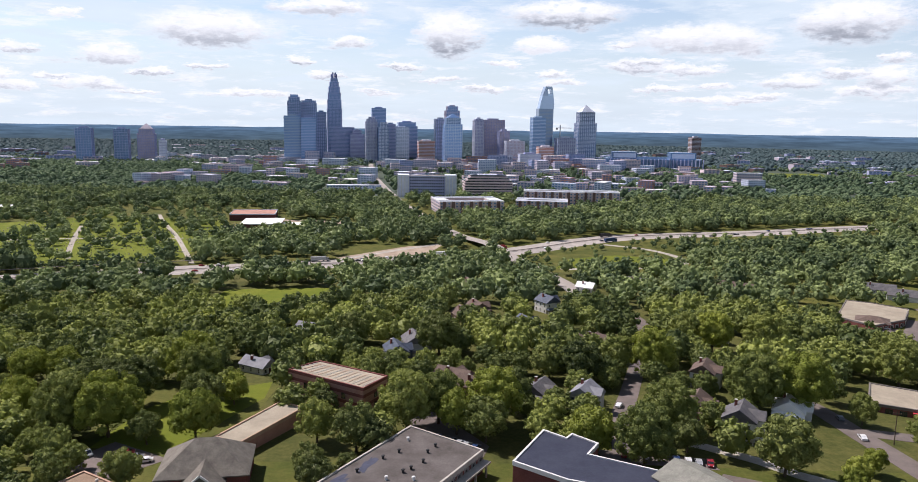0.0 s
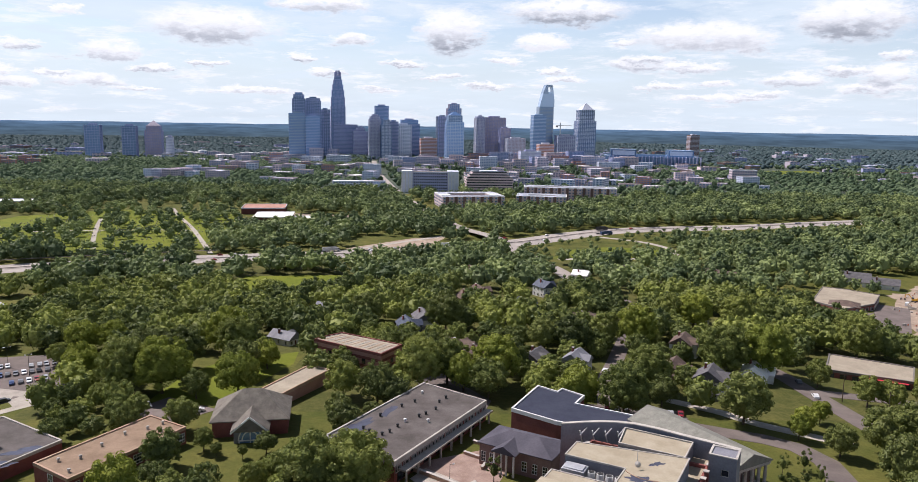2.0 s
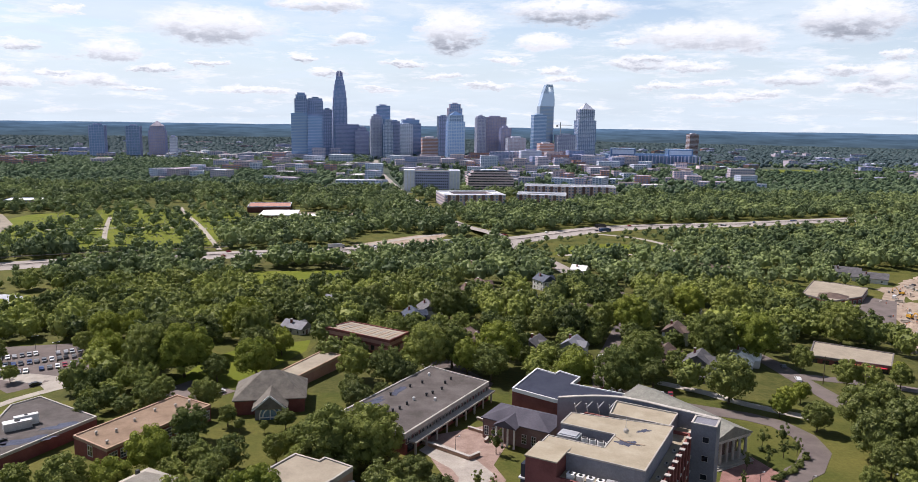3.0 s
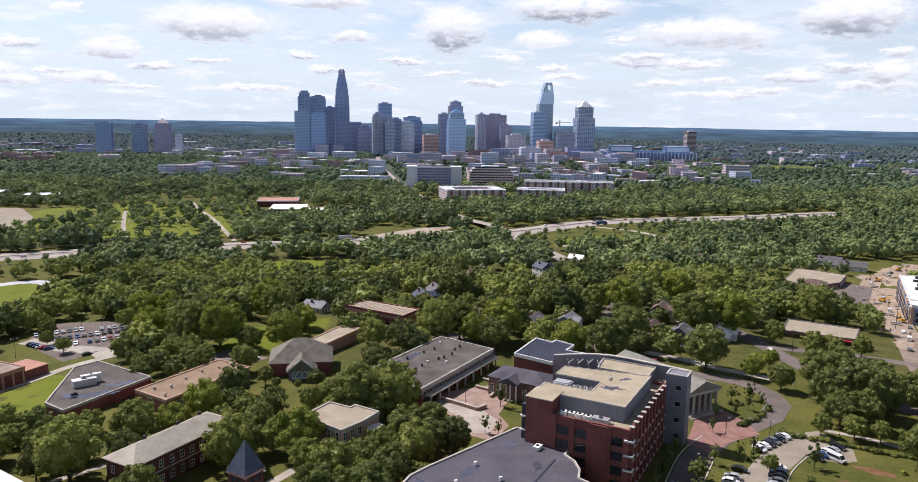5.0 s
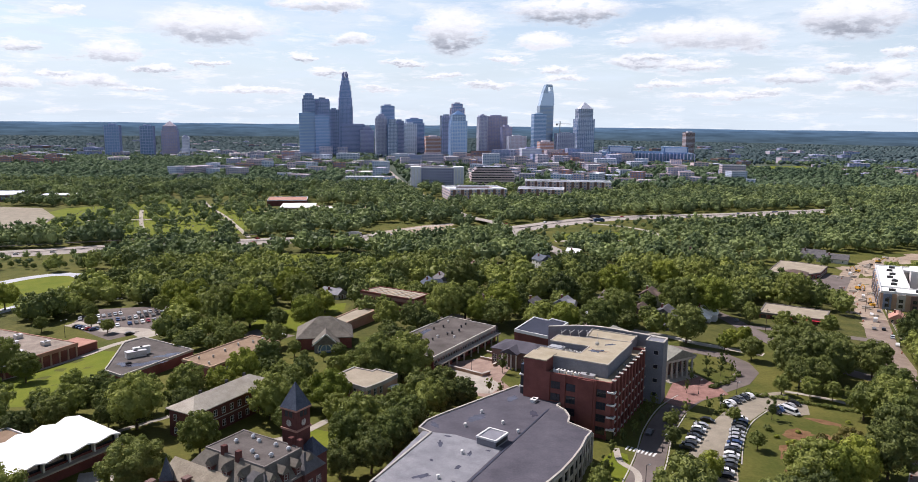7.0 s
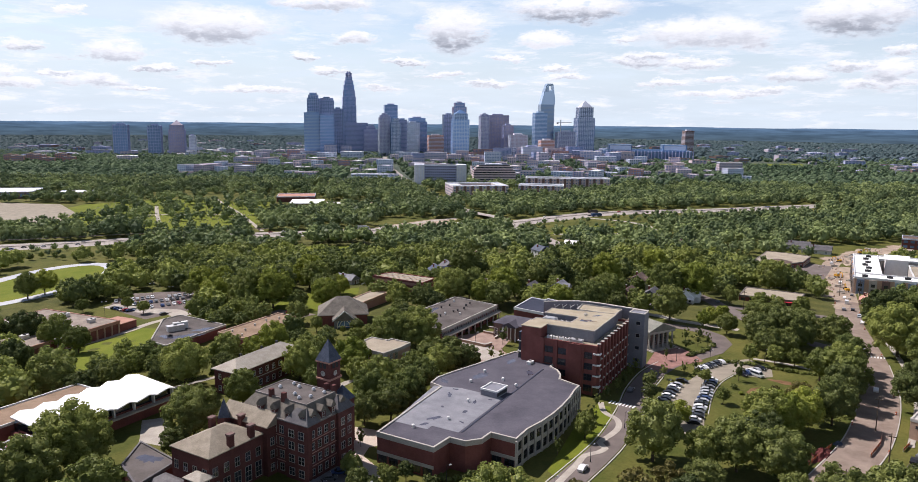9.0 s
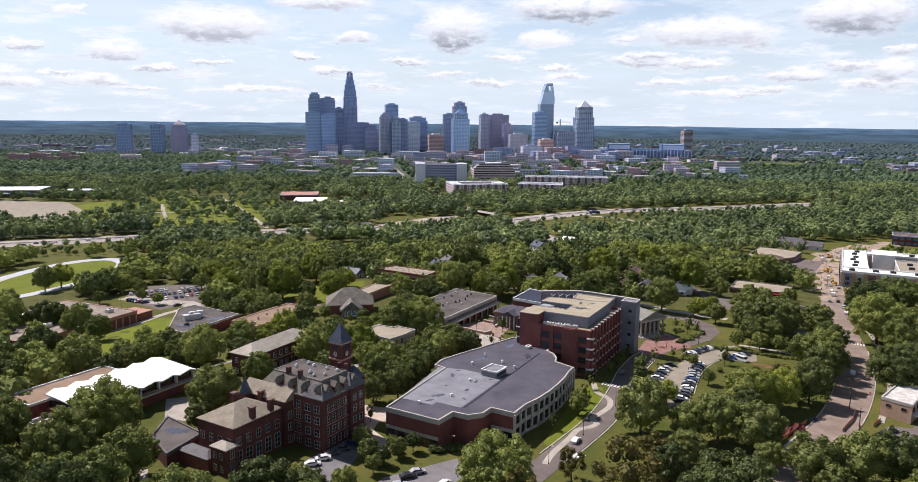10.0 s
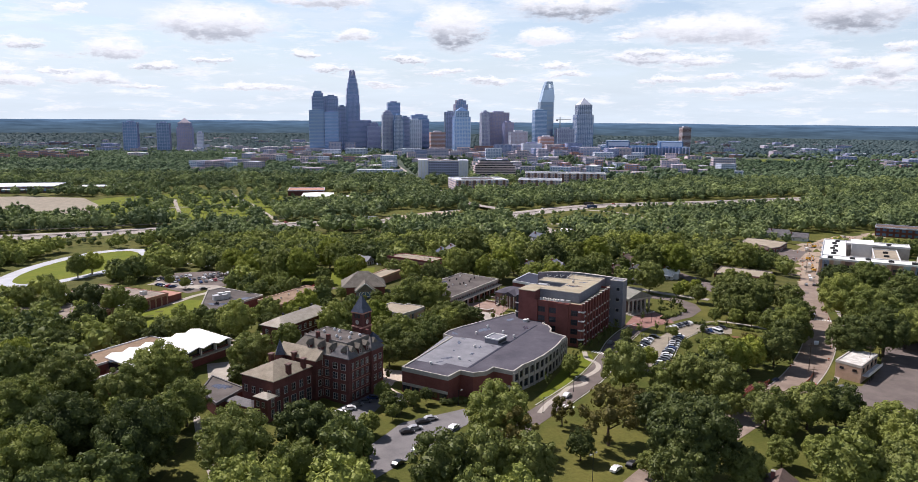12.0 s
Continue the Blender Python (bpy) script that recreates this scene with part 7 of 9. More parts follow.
flat_block(432, 520, 44, 24, 9, -30, "darkbrick", "brownroof", "dark brown building beyond the road works", floors=2, bays=8)
pad(432, 520, 60, 44)
store = flat_block(-660, 885, 96, 62, 9, 14, "mauvebrick", "whiteroof", "big white-roofed store beside a wide car park", floors=1, bays=12)
pad(-660, 885, 130, 90)
part("canopy", boxed((-20, 20, -38, -31, 5, 6)), "white", store)
flat_block(-560, 900, 44, 30, 7, 14, "pinkbrick", "whiteroof", "low white-roofed shop beside a car park", floors=1, bays=6)
pad(-560, 900, 60, 44)
structure("parking_store", sheet([(-640, 640), (-470, 600), (-440, 636), (-470, 720), (-530, 800), (-620, 812), (-690, 790)], 0.08, 5), "lotpave", "wide pale empty car park")
PADS.append((-690, 600, -440, 810))
for i in range(8):
    x, y = -1120 + i * 24, 1580 + (i % 3) * 50
    far_block(x, y, 26, 18, rngc.choice((12, 16, 20)), 20, "pinkbrick", "greyroof", 5, 6)
    pad(x, y, 30, 24)
for i in range(40):
    x, y = rngc.uniform(-900, -440), rngc.uniform(1650, 2350)
    w, d, h = rngc.uniform(20, 60), rngc.uniform(14, 24), rngc.choice((9, 12, 15, 18))
    far_block(x, y, w, d, h, rngc.choice((-20, 5, 30)), rngc.choice(("tower_tan", "pinkstone", "tower_pale")), rngc.choice(("greyroof", "paleroof", "whiteroof")), max(2, int(h / 3.5)), max(3, int(w / 6)))
    pad(x, y, w * 0.8, d)

tagged(new("far_buildings", mesh_of("far_buildings", FAR, *FAR_SKINS)), "low pale and brick buildings scattered through the far woods", "buildings", kind="stuff")

# ---- trees ----
RNG = np.random.default_rng(7)


def ico(sub):
    bm = bmesh.new()
    bmesh.ops.create_icosphere(bm, subdivisions=sub, radius=1)
    v = np.array([x.co for x in bm.verts])
    f = np.array([[q.index for q in x.verts] for x in bm.faces])
    bm.free()
    return v, f


ICO1, ICO2 = ico(1), ico(2)


def crown_arrays(rng, lumps, leaves, leaf, core, body=None, tall=0.95, flat=0.76, low=0.12, high=0.26, loose=0.5):
    """A crown of radius 1 round the origin: a body, boughs bulging out of it, and leaf clumps lying over the boughs, those inside other boughs left out.
    Returns vertices and faces."""
    k = np.arange(lumps)
    up = 1 - (k + 0.5) / max(lumps, 1) * 1.5 + rng.uniform(-0.12, 0.12, lumps)
    up = np.clip(up, -0.6, 1.0)
    a = k * 2.39996 + rng.uniform(-0.5, 0.5, lumps) + rng.uniform(0, 6.28)
    size = rng.uniform(low, high, lumps)
    reach = (1.0 - size) * rng.uniform(0.82, 1.08, lumps)
    side = np.sqrt(np.clip(1 - up ** 2, 0, 1))
    cen = np.stack([reach * side * np.cos(a), reach * side * np.sin(a), reach * up * tall], -1)
    cen = np.concatenate([cen, [[0.0, 0.0, -0.04]]])
    size = np.append(size, flat)
    verts, faces, base = [], [], 0
    for c, r, last in zip(cen, size, [False] * lumps + [True]):
        cv, cf = body if last and body else core
        verts.append(cv * (r * (0.8 if last else 0.82)) * (1 + rng.uniform(-0.14, 0.1, (len(cv), 1))) * (1, 1, tall if last else 0.85) + c)
        faces += (cf + base).tolist()
        base += len(cv)
    if leaves:
        want = int(leaves * 2.2)
        pick = rng.choice(len(cen), want, p=size ** 2 / (size ** 2).sum())
        n = rng.normal(size=(want, 3)) + (0, 0, 0.3) + cen[pick] * 0.7
        n /= np.linalg.norm(n, axis=1, keepdims=True)
        p = cen[pick] + n * (1, 1, 0.85) * (size[pick] * rng.uniform(0.93, 1.1, want))[:, None]
        gap = np.linalg.norm(p[:, None, :] - cen[None, :, :], axis=2) / size[None, :]
        gap[np.arange(want), pick] = 9.0
        keep = np.nonzero(gap.min(axis=1) > 0.86)[0][:leaves]
        p, n = p[keep], n[keep]
        m = len(keep)
        n = n + rng.normal(size=(m, 3)) * loose
        n /= np.linalg.norm(n, axis=1, keepdims=True)
        t = np.cross(n, rng.normal(size=(m, 3)))
        t /= np.linalg.norm(t, axis=1, keepdims=True)
        b = np.cross(n, t)
        s = (leaf * rng.uniform(0.6, 1.35, m))[:, None]
        q = np.stack([p + t * s, p + b * s * 0.8, p - t * s * rng.uniform(0.6, 1.0, (m, 1)), p - b * s * 0.8], 1).reshape(-1, 3)
        verts.append(q)
        faces += (np.arange(m * 4).reshape(m, 4) + base).tolist()
    return np.concatenate(verts), faces


def crown_mesh(name, rng, mat, lumps, leaves, leaf, core, **kw):
    v, f = crown_arrays(rng, lumps, leaves, leaf, core, ICO2, **kw)
    me = bpy.data.meshes.new(name)
    me.from_pydata(v.tolist(), [], f)
    me.materials.append(M[mat])
    return me


def trunk_mesh(rng, limbs=5):
    """A tapered trunk from the ground to the crown's centre at 1, with limbs that fork into the crown."""
    bm = bmesh.new()

    def limb(a, b, r0, r1, n=6):
        a, b = Vector(a), Vector(b)
        d = (b - a).normalized()
        s = d.orthogonal().normalized()
        t = d.cross(s)
        lo, hi = ([bm.verts.new(c + (s * math.cos(2 * math.pi * i / n) + t * math.sin(2 * math.pi * i / n)) * r) for i in range(n)] for c, r in ((a, r0), (b, r1)))
        for i in range(n):
            bm.faces.new((lo[i], lo[(i + 1) % n], hi[(i + 1) % n], hi[i]))
        bm.faces.new(hi)

    bend = (rng.uniform(-0.04, 0.04), rng.uniform(-0.04, 0.04), 0.5)
    limb((0, 0, -0.05), bend, 0.06, 0.045, 8)
    limb(bend, (0, 0, 1.0), 0.045, 0.02, 8)
    for i in range(limbs):
        a = 2 * math.pi * (i + rng.uniform(0, 0.6)) / limbs
        z = rng.uniform(0.45, 0.8)
        r = rng.uniform(0.3, 0.5)
        tip = (r * math.cos(a), r * math.sin(a), z + rng.uniform(0.2, 0.5))
        limb((bend[0] * 0.8, bend[1] * 0.8, z), tip, 0.025, 0.009)
    return mesh_of("trunk", bm, "bark")


TRUNKS = [trunk_mesh(RNG) for _ in range(4)]
CROWNS = {}
for kind, mat, lumps, leaves, leaf, shape in (
        ("dark", "leaf_dark", 44, 2500, 0.043, {}), ("mid", "leaf_mid", 38, 2500, 0.043, {}), ("bright", "leaf_bright", 34, 2500, 0.043, dict(low=0.16, high=0.32)),
        ("rust", "leaf_rust", 20, 1700, 0.042, dict(flat=0.36, low=0.13, high=0.26, loose=0.6))):
    CROWNS[kind] = [crown_mesh("crown", RNG, mat, lumps, leaves, leaf, ICO1, **shape) for _ in range(4)]
for kind in ("dark", "mid", "bright"):
    CROWNS["grand " + kind] = [crown_mesh("crown", RNG, "leaf_" + kind, 84, 5600, 0.029, ICO1, flat=0.74, low=0.1, high=0.23) for _ in range(3)]
CROWNS["slim"] = [crown_mesh("crown", RNG, "leaf_dark", 12, 600, 0.075, ICO1, tall=1.45, flat=0.5)]
TREE_LABELS = {"dark": "broad dark green oak in full leaf on the grass", "mid": "round green maple in full leaf on the grass", "bright": "bright yellow-green tree in full leaf on the grass", "rust": "olive tree with thin rust-tinged foliage", "slim": "narrow dark green ornamental tree"}


def tree(x, y, r, kind, tall=1.0, cap=8.5):
    """A tree with a crown of radius r, its centre about 1.15 r above the ground."""
    r = r if r < cap else cap + (r - cap) * 0.6
    h = max(1.0 * r + 0.4, r * 0.85 + 1.2) * tall
    ob = thing("tree", x, y, RNG.uniform(0, 360), TREE_LABELS[kind], "tree", "campus trees")
    t = part("trunk", TRUNKS[RNG.integers(len(TRUNKS))], None, ob)
    t.scale = (r * 0.9, r * 0.9, h)
    stock = CROWNS["grand " + kind if r > 9.2 and "grand " + kind in CROWNS else kind]
    c = part("crown", stock[RNG.integers(len(stock))], None, ob)
    c.location = (0, 0, h)
    k = RNG.uniform(0.94, 1.08)
    c.scale = (r * k * RNG.uniform(0.94, 1.06), r * k * RNG.uniform(0.94, 1.06), r * RNG.uniform(1.0, 1.18) * tall)
    return ob


# trees: x, y, crown radius

TREES_A = [
    (-236, 162, 12.0), (-205, 136, 10.4), (-173, 105, 12.0), (-147, 84, 11.6), (-164, 67, 9.7), (-149, 60, 10.1), (-172, 48, 12.0),
    (-135, 81, 8.7), (-130, 94, 7.7), (-134, 14, 12.0), (-138, -6, 10.9), (-116, -23, 12.0), (-94, -29, 12.0), (-118, -38, 10.3),
    (-67, -30, 12.0), (-84, 47, 9.9), (-86, 37, 4.7), (-104, 94, 9.7), (-96, 116, 7.0), (-117, 220, 12.0), (-99, 179, 10.4),
    (-141, 236, 12.0), (-264, 269, 12.0), (-261, 282, 12.0), (-78, 76, 6.7), (-49, -36, 7.3), (-52, -14, 8.1),
]
TREES_B = [
    (-42, -13, 6.4), (-46, -3, 4.4), (-35, -1, 3.8), (-31, 18, 3.2), (-14, 30, 4.9), (-27, 16, 2.6), (-29, 11, 2.5), (-23, 21, 2.8), (-19, 25, 2.6), (-25, 25, 2.2), (-12, -37, 8.8),
    (-27, 66, 6.5), (-35, 62, 5.5), (-34, 92, 6.3), (-22, 78, 6.5), (-18, 91, 6.6), (-46, 110, 7.6), (-32, 139, 9.9), (-22, 139, 9.9),
    (-9, 124, 5.6), (-13, 106, 6.3), (-49, 142, 6.0), (-64, 102, 8.1), (-48, 189, 8.4), (-31, 180, 10.1), (-39, 237, 8.8),
    (-80, 238, 8.0), (3, 204, 12.0), (-10, 224, 10.6), (18, 228, 11.7), 
]
TREES_C = [
    
    (201, 188, 12.0), (221, 161, 12.0), 
    (-104, 220, 12.0), (-96, 274, 11.2), (-83, 183, 5.8), (-89, 179, 5.7), (-64, 119, 8.9),
    (-82, 135, 6.9), (-86, 120, 5.9), (-86, 106, 6.2), (-92, 100, 6.7), (-113, 94, 7.7), (-76, 106, 5.5),
]
TREES_D = [
    (-35, 79, 6.4), (-42, 99, 5.5), (-35, 150, 6.3), (-24, 148, 7.2), (-28, 130, 5.8), (-16, 118, 6.5), (-9, 111, 5.9), (-22, 107, 5.8),
    (-2, 113, 5.4), (-23, 85, 5.6), (-29, 83, 4.8), (-24, 207, 7.7), (0, 230, 9.9), (-44, 148, 4.5), (74, 224, 9.7),
    (179, 215, 5.9), (-107, 248, 10.1), (-120, 248, 10.3), (-90, 264, 9.9), (-73, 249, 5.9), (-89, 213, 5.5), (-37, 214, 8.8),
    (-24, 189, 7.1), (-19, 242, 6.8), (15, 215, 7.5), (32, 209, 5.0), (46, 207, 7.4), (60, 199, 9.7),
]
TREES_E = [
    (85, 287, 12.0), (127, 337, 10.3), (150, 332, 12.0), (111, 249, 12.0), (129, 251, 12.0), (136, 223, 6.1), (76, 210, 5.6), (73, 292, 8.5),
    (54, 277, 9.3), (43, 282, 8.0), (-16, 264, 5.7), (-43, 330, 8.5), (-2, 316, 11.3), (115, 340, 9.2), (-162, 279, 11.6), (-150, 281, 10.8),
    (188, 290, 10.9), (201, 322, 9.0), 
    (112, 135, 3.4), (117, 181, 3.7), (106, 164, 2.9), 
]
TREES_F = [
    (95, 144, 2.7), (126, 178, 4.8), (128, 200, 6.9), (186, 239, 5.9), (163, 209, 6.0), (188, 213, 6.3), (209, 238, 6.1),
]
NEAR = TREES_A + TREES_B + TREES_C + TREES_D + TREES_E + TREES_F
FRONT = {
    "mid": [
        (90, 57, 7.8), (92, -35, 8.8), (83, -19, 4.4), (93, -18, 4.5), (119, -8, 7.7), (182, 143, 11.8), (179, 112, 11.6), (4, -7, 10.3), (64, 34, 6.1),
        (116, -24, 7.7), (34, 54, 4.1), (95, 36, 8.5), (185, 95, 8.9), (87, 104, 2.5), (87, 84, 2.6), (176, 216, 7.6), (132, 109, 6.3),
        (125, 118, 4.6), (120, 122, 5.1), (108, 120, 5.0), (138, 226, 7.4), (89, 92, 2.8), (198, 205, 8.2), (208, 206, 8.3), (117, 76, 9.6),
        (218, 187, 12.3), (-110, 28, 9.9), (-134, 44, 9.2), (-110, 51, 6.2), (-93, 5, 7.7),
    ],
    "dark": [
        (55, -28, 13.5), (51, 39, 9.1), (27, -16, 4.4), (89, 7, 7.3), (102, 7, 7.5), (111, 7, 8.0), (114, -6, 6.1), (73, 33, 7.8), (150, 75, 9.5),
        (168, 82, 10.5), (82, 26, 8.1), (-2, -36, 9.1), (10, -35, 7.9), (51, 6, 5.8), (49, -37, 7.8), (67, -33, 6.0), (81, 15, 4.2), (91, -1, 5.2),
        (44, -26, 3.7), (104, -37, 8.1), (-34, 27, 3.3), (131, 172, 9.6), (134, 160, 9.4), (139, 153, 8.8), (120, 140, 6.3), (155, 149, 8.3), (152, 121, 7.7),
        (116, 168, 6.3), (94, 184, 9.1), (123, 88, 8.7), (113, 63, 9.8), (58, 61, 4.6), (65, 99, 2.6), (62, 86, 2.7), (143, 112, 7.3), (83, 40, 7.3),
        (162, 157, 8.4), (101, 18, 3.3), (59, 17, 5.5), (135, 137, 9.4), (-113, 9, 9.3),
    ],
    "rust": [
        (37, -6, 9.4), (8, -17, 7.7), (25, 8, 4.6), (48, 12, 6.0),
    ],
    "bright": [
        (107, 174, 4.7), (113, 177, 5.3), (96, 56, 7.5), (66, 64, 4.2),
    ],
}


def kind_at(x, y):
    v = noise.noise(Vector((x * 0.03, y * 0.03, 3.0))) + RNG.uniform(-0.35, 0.35) - (0.12 if x < -60 and y < 30 else 0.0)
    return "dark" if v < -0.05 else "mid" if v < 0.28 else "bright"


NEAR = [(x, y, r * 0.68 if x < -120 and y > 40 else r) for x, y, r in NEAR]


def on_avenue(x, y, r):
    """Whether a crown would hang over the avenue."""
    p = Vector((x, y))
    for a, b in zip(AVENUE[4:], AVENUE[5:]):
        a, b = Vector(a), Vector(b)
        d = b - a
        k = min(max((p - a).dot(d) / d.length_squared, 0), 1)
        if (p - a - d * k).length < 5.2 + 0.45 * r:
            return True
    return False


# lawns and groups of trees between the drive and the avenue
GROVE = [(86, 58), (120, 58), (142, 84), (162, 134), (192, 213), (200, 238), (104, 238), (84, 196), (90, 130)]
GROVES = {
    "dark": [(-206, 168, 8.6), (-172, 150, 6.0), (133, 172, 7.8), (143, 176, 7.6), (136, 153, 8.4), (127, 151, 7.2), (141, 147, 8.2), (124, 138, 5.8), (131, 137, 6.0), (153, 167, 6.6), (159, 152, 7.4), (146, 161, 7.6), (119, 171, 4.8), (99, 195, 8.6), (127, 82, 7.4), (116, 66, 7.7)],
    "mid": [(153, 218, 5.6), (160, 215, 5.2), (176, 221, 4.6), (145, 239, 5.2), (-221, 164, 9.0), (-187, 160, 8.0), (114, 130, 3.5), (123, 127, 3.8), (130, 125, 3.3), (150, 122, 7.4), (138, 102, 7.6), (132, 108, 6.6), (144, 112, 7.0), (136, 92, 7.0)],
    "bright": [(112, 183, 3.8), (126, 198, 3.6), (104, 61, 7.0), (117, 190, 4.0)],
    "rust": [(96, 62, 6.4), (109, 72, 6.0), (91, 64, 4.4)],
}
def room_at(x, y):
    """How far a spot is from the nearest building."""
    best, p = 99.0, Vector((x, y))
    for q in FOOT:
        if q in LANES:
            continue
        for a, b in zip(q, q[1:] + q[:1]):
            a, b = Vector(a), Vector(b)
            k = min(max((p - a).dot(b - a) / (b - a).length_squared, 0), 1)
            best = min(best, (p - a - (b - a) * k).length)
    return best


NEAR = [(x, y, min(r, max(3.0, room_at(x, y) * 1.1 + 2.2))) for x, y, r in NEAR]
EXTRA = [("bright", -75, 216, 7.9), ("mid", -93, 221, 3.5), ("mid", -76, 255, 5.6), ("mid", -37, 219, 9.4), ("mid", -47, 184, 6.1), ("dark", -34, 187, 5.4), ("dark", -18, 203, 5.7), ("mid", -12, 245, 6.7), ("dark", -111, 249, 10.4), ("bright", 6, 221, 7.2), ("bright", 16, 212, 6.9), ("dark", 26, 245, 7.1)]
NEAR = [t for t in NEAR if not any(inside(t[0], t[1], q) for q in FOOT) and not on_avenue(*t) and not inside(t[0], t[1], GROVE)]
for x, y, r in NEAR:
    tree(x, y, r, kind_at(x, y))

for kind, spots in GROVES.items():
    for x, y, r in spots:
        NEAR.append((x, y, r))
        tree(x, y, r, kind, 1.05, 12.0)

for kind, spots in FRONT.items():
    for x, y, r in spots:
        if not inside(x, y, GROVE) and not any(inside(x, y, q) for q in FOOT) and not on_avenue(x, y, r):
            NEAR.append((x, y, r))
            tree(x, y, r, kind, 1.0, 12.0)

for kind, x, y, r in EXTRA:
    if not any(inside(x, y, q) for q in FOOT) and all(math.hypot(x - a, y - b) > 0.5 * (r + c) for a, b, c in NEAR):
        NEAR.append((x, y, r))
        tree(x, y, r, kind, 1.05, 12.0)

# the canopy in front of the campus and between the houses
FILL = []


def fill_front(zones, step, seed, low=5.6, high=9.0):
    rng = np.random.default_rng(seed)
    streets = [[(134, 275), (138, 248), (139, 230), (141, 208), (143, 190), (150, 165), (163, 148)], [(56, 205), (62, 238), (70, 262), (79, 290), (92, 330)], [(80, 217), (96, 205), (104, 196), (128, 180)]]

    def free(x, y, r):
        if any(math.hypot(x - a, y - b) < 6.0 + 0.55 * r for a, b, _ in CLEAR):
            return False
        for line in streets:
            for a, b in zip(line, line[1:]):
                a, b, p = Vector(a), Vector(b), Vector((x, y))
                k = min(max((p - a).dot(b - a) / (b - a).length_squared, 0), 1)
                if (p - a - (b - a) * k).length < 4.5 + 0.3 * r:
                    return False
        return True

    for x0, x1, y0, y1 in zones:
        for y in np.arange(y0, y1, step):
            for x in np.arange(x0, x1, step):
                px, py = x + rng.uniform(-0.4, 0.4) * step, y + rng.uniform(-0.4, 0.4) * step
                r = rng.uniform(low, high)
                if not any(inside(px, py, q) for q in FOOT) and not on_avenue(px, py, r) and free(px, py, r) and not inside(px, py, GROVE) and all(math.hypot(px - a, py - b) > 0.62 * (r + c) for a, b, c in NEAR):
                    NEAR.append((px, py, r))
                    FILL.append((px, py, r, {"dark": 0.08, "mid": 0.38, "bright": 0.72}[kind_at(px, py)] + rng.uniform(-0.06, 0.2)))


fill_front([(-215, -88, -62, -4), (-132, -100, -4, 24), (-215, -150, -8, 50), (-92, -86, -62, -20), (-64, -38, -64, -24), (-12, 14, -62, -22), (100, 120, -62, -30), (128, 175, -50, -4), (176, 225, 96, 200)], 8.6, 3)
fill_front([(-140, -98, 98, 132), (-80, -50, 112, 166), (-44, -24, 130, 156), (-28, -6, 84, 112), (-60, -48, 96, 118), (-118, -100, 176, 200), (-88, -76, 160, 180), (-50, -36, 150, 160), (-130, -112, 190, 212)], 8.5, 5, 3.4, 6.0)

fill_front([(20, 118, 210, 300), (118, 150, 262, 300), (-46, 20, 246, 300)], 9.5, 8, 3.6, 6.2)

# ---- woods beyond the campus ----
LINES = [(AVENUE, 15), (AVENUE_FAR, 20), (DRIVE, 8), (HIGHWAY, 24), (BRIDGE, 11), ([(134, 275), (139, 230), (143, 190), (163, 148)], 8), ([(56, 205), (62, 238), (70, 262), (79, 290), (92, 330), (104, 372), (110, 420), (92, 470)], 6), ([(-208, 585), (-240, 655), (-280, 740), (-326, 828), (-360, 900)], 7), ([(-316, 600), (-340, 650), (-368, 713), (-400, 790)], 7), ([(-120, 596), (-98, 609), (-84, 625), (-43, 672), (-4, 712)], 8), ([(90, 586), (165, 596), (196, 612), (204, 648), (186, 690), (150, 716)], 7)]
OPEN = [(298, 436, 436, 540), (104, 196, 202, 242), (88, 574, 200, 655), (-150, 418, -62, 500), (-98, 618, -8, 700), (-250, 785, -110, 870), (-212, 214, -146, 280), (210, 350, 300, 470), (-110, 196, -62, 278), (-250, 150, -185, 250), (-300, 200, -256, 262), (-340, 236, -240, 412), (226, 296, 376, 400), (148, 228, 206, 284), (-72, 196, -40, 236)]
DISCS = [(x, y - 4, 13 if k else 11) for x, y, k in CLEAR] + [(x, y - 15, 8) for x, y, k in CLEAR]


def clear_at(x, y, m=0.0):
    """Where no tree of the woods may stand."""
    if -130 < x < 190 and -60 < y < 205:
        return True
    for x0, y0, x1, y1 in OPEN:
        if x0 < x < x1 and y0 < y < y1:
            return True
    for cx, cy, r in DISCS:
        if (x - cx) ** 2 + (y - cy) ** 2 < (r + m) ** 2:
            return True
    if any(inside(x, y, q) for q in FOOT):
        return True
    for x0, y0, x1, y1 in PADS:
        if x0 < x < x1 and y0 < y < y1:
            return True
    for cx, cy, r in NEAR:
        if (x - cx) ** 2 + (y - cy) ** 2 < (0.75 * r + 3) ** 2:
            return True
    p = Vector((x, y))
    for pts, w in LINES:
        for a, b in zip(pts, pts[1:]):
            a, b = Vector(a), Vector(b)
            d = b - a
            t = min(max((p - a).dot(d) / d.length_squared, 0), 1)
            if (p - a - d * t).length < w:
                return True
    return False


def density(x, y):
    """How wooded the land is."""
    if -440 < x < -225 and 560 < y < 1000:                 # cemetery lawns with scattered trees
        return 0.75 if noise.noise(Vector((x * 0.02, y * 0.02, 4.0))) > 0.04 else 0.32
    if y > 1050 and -250 < x < 500 and y < 2600:          # city blocks
        return 0.42
    if x > 560 and 1150 < y < 2600:
        return 0.62
    return 0.8 if y < 480 and -60 < x < 180 else 0.93


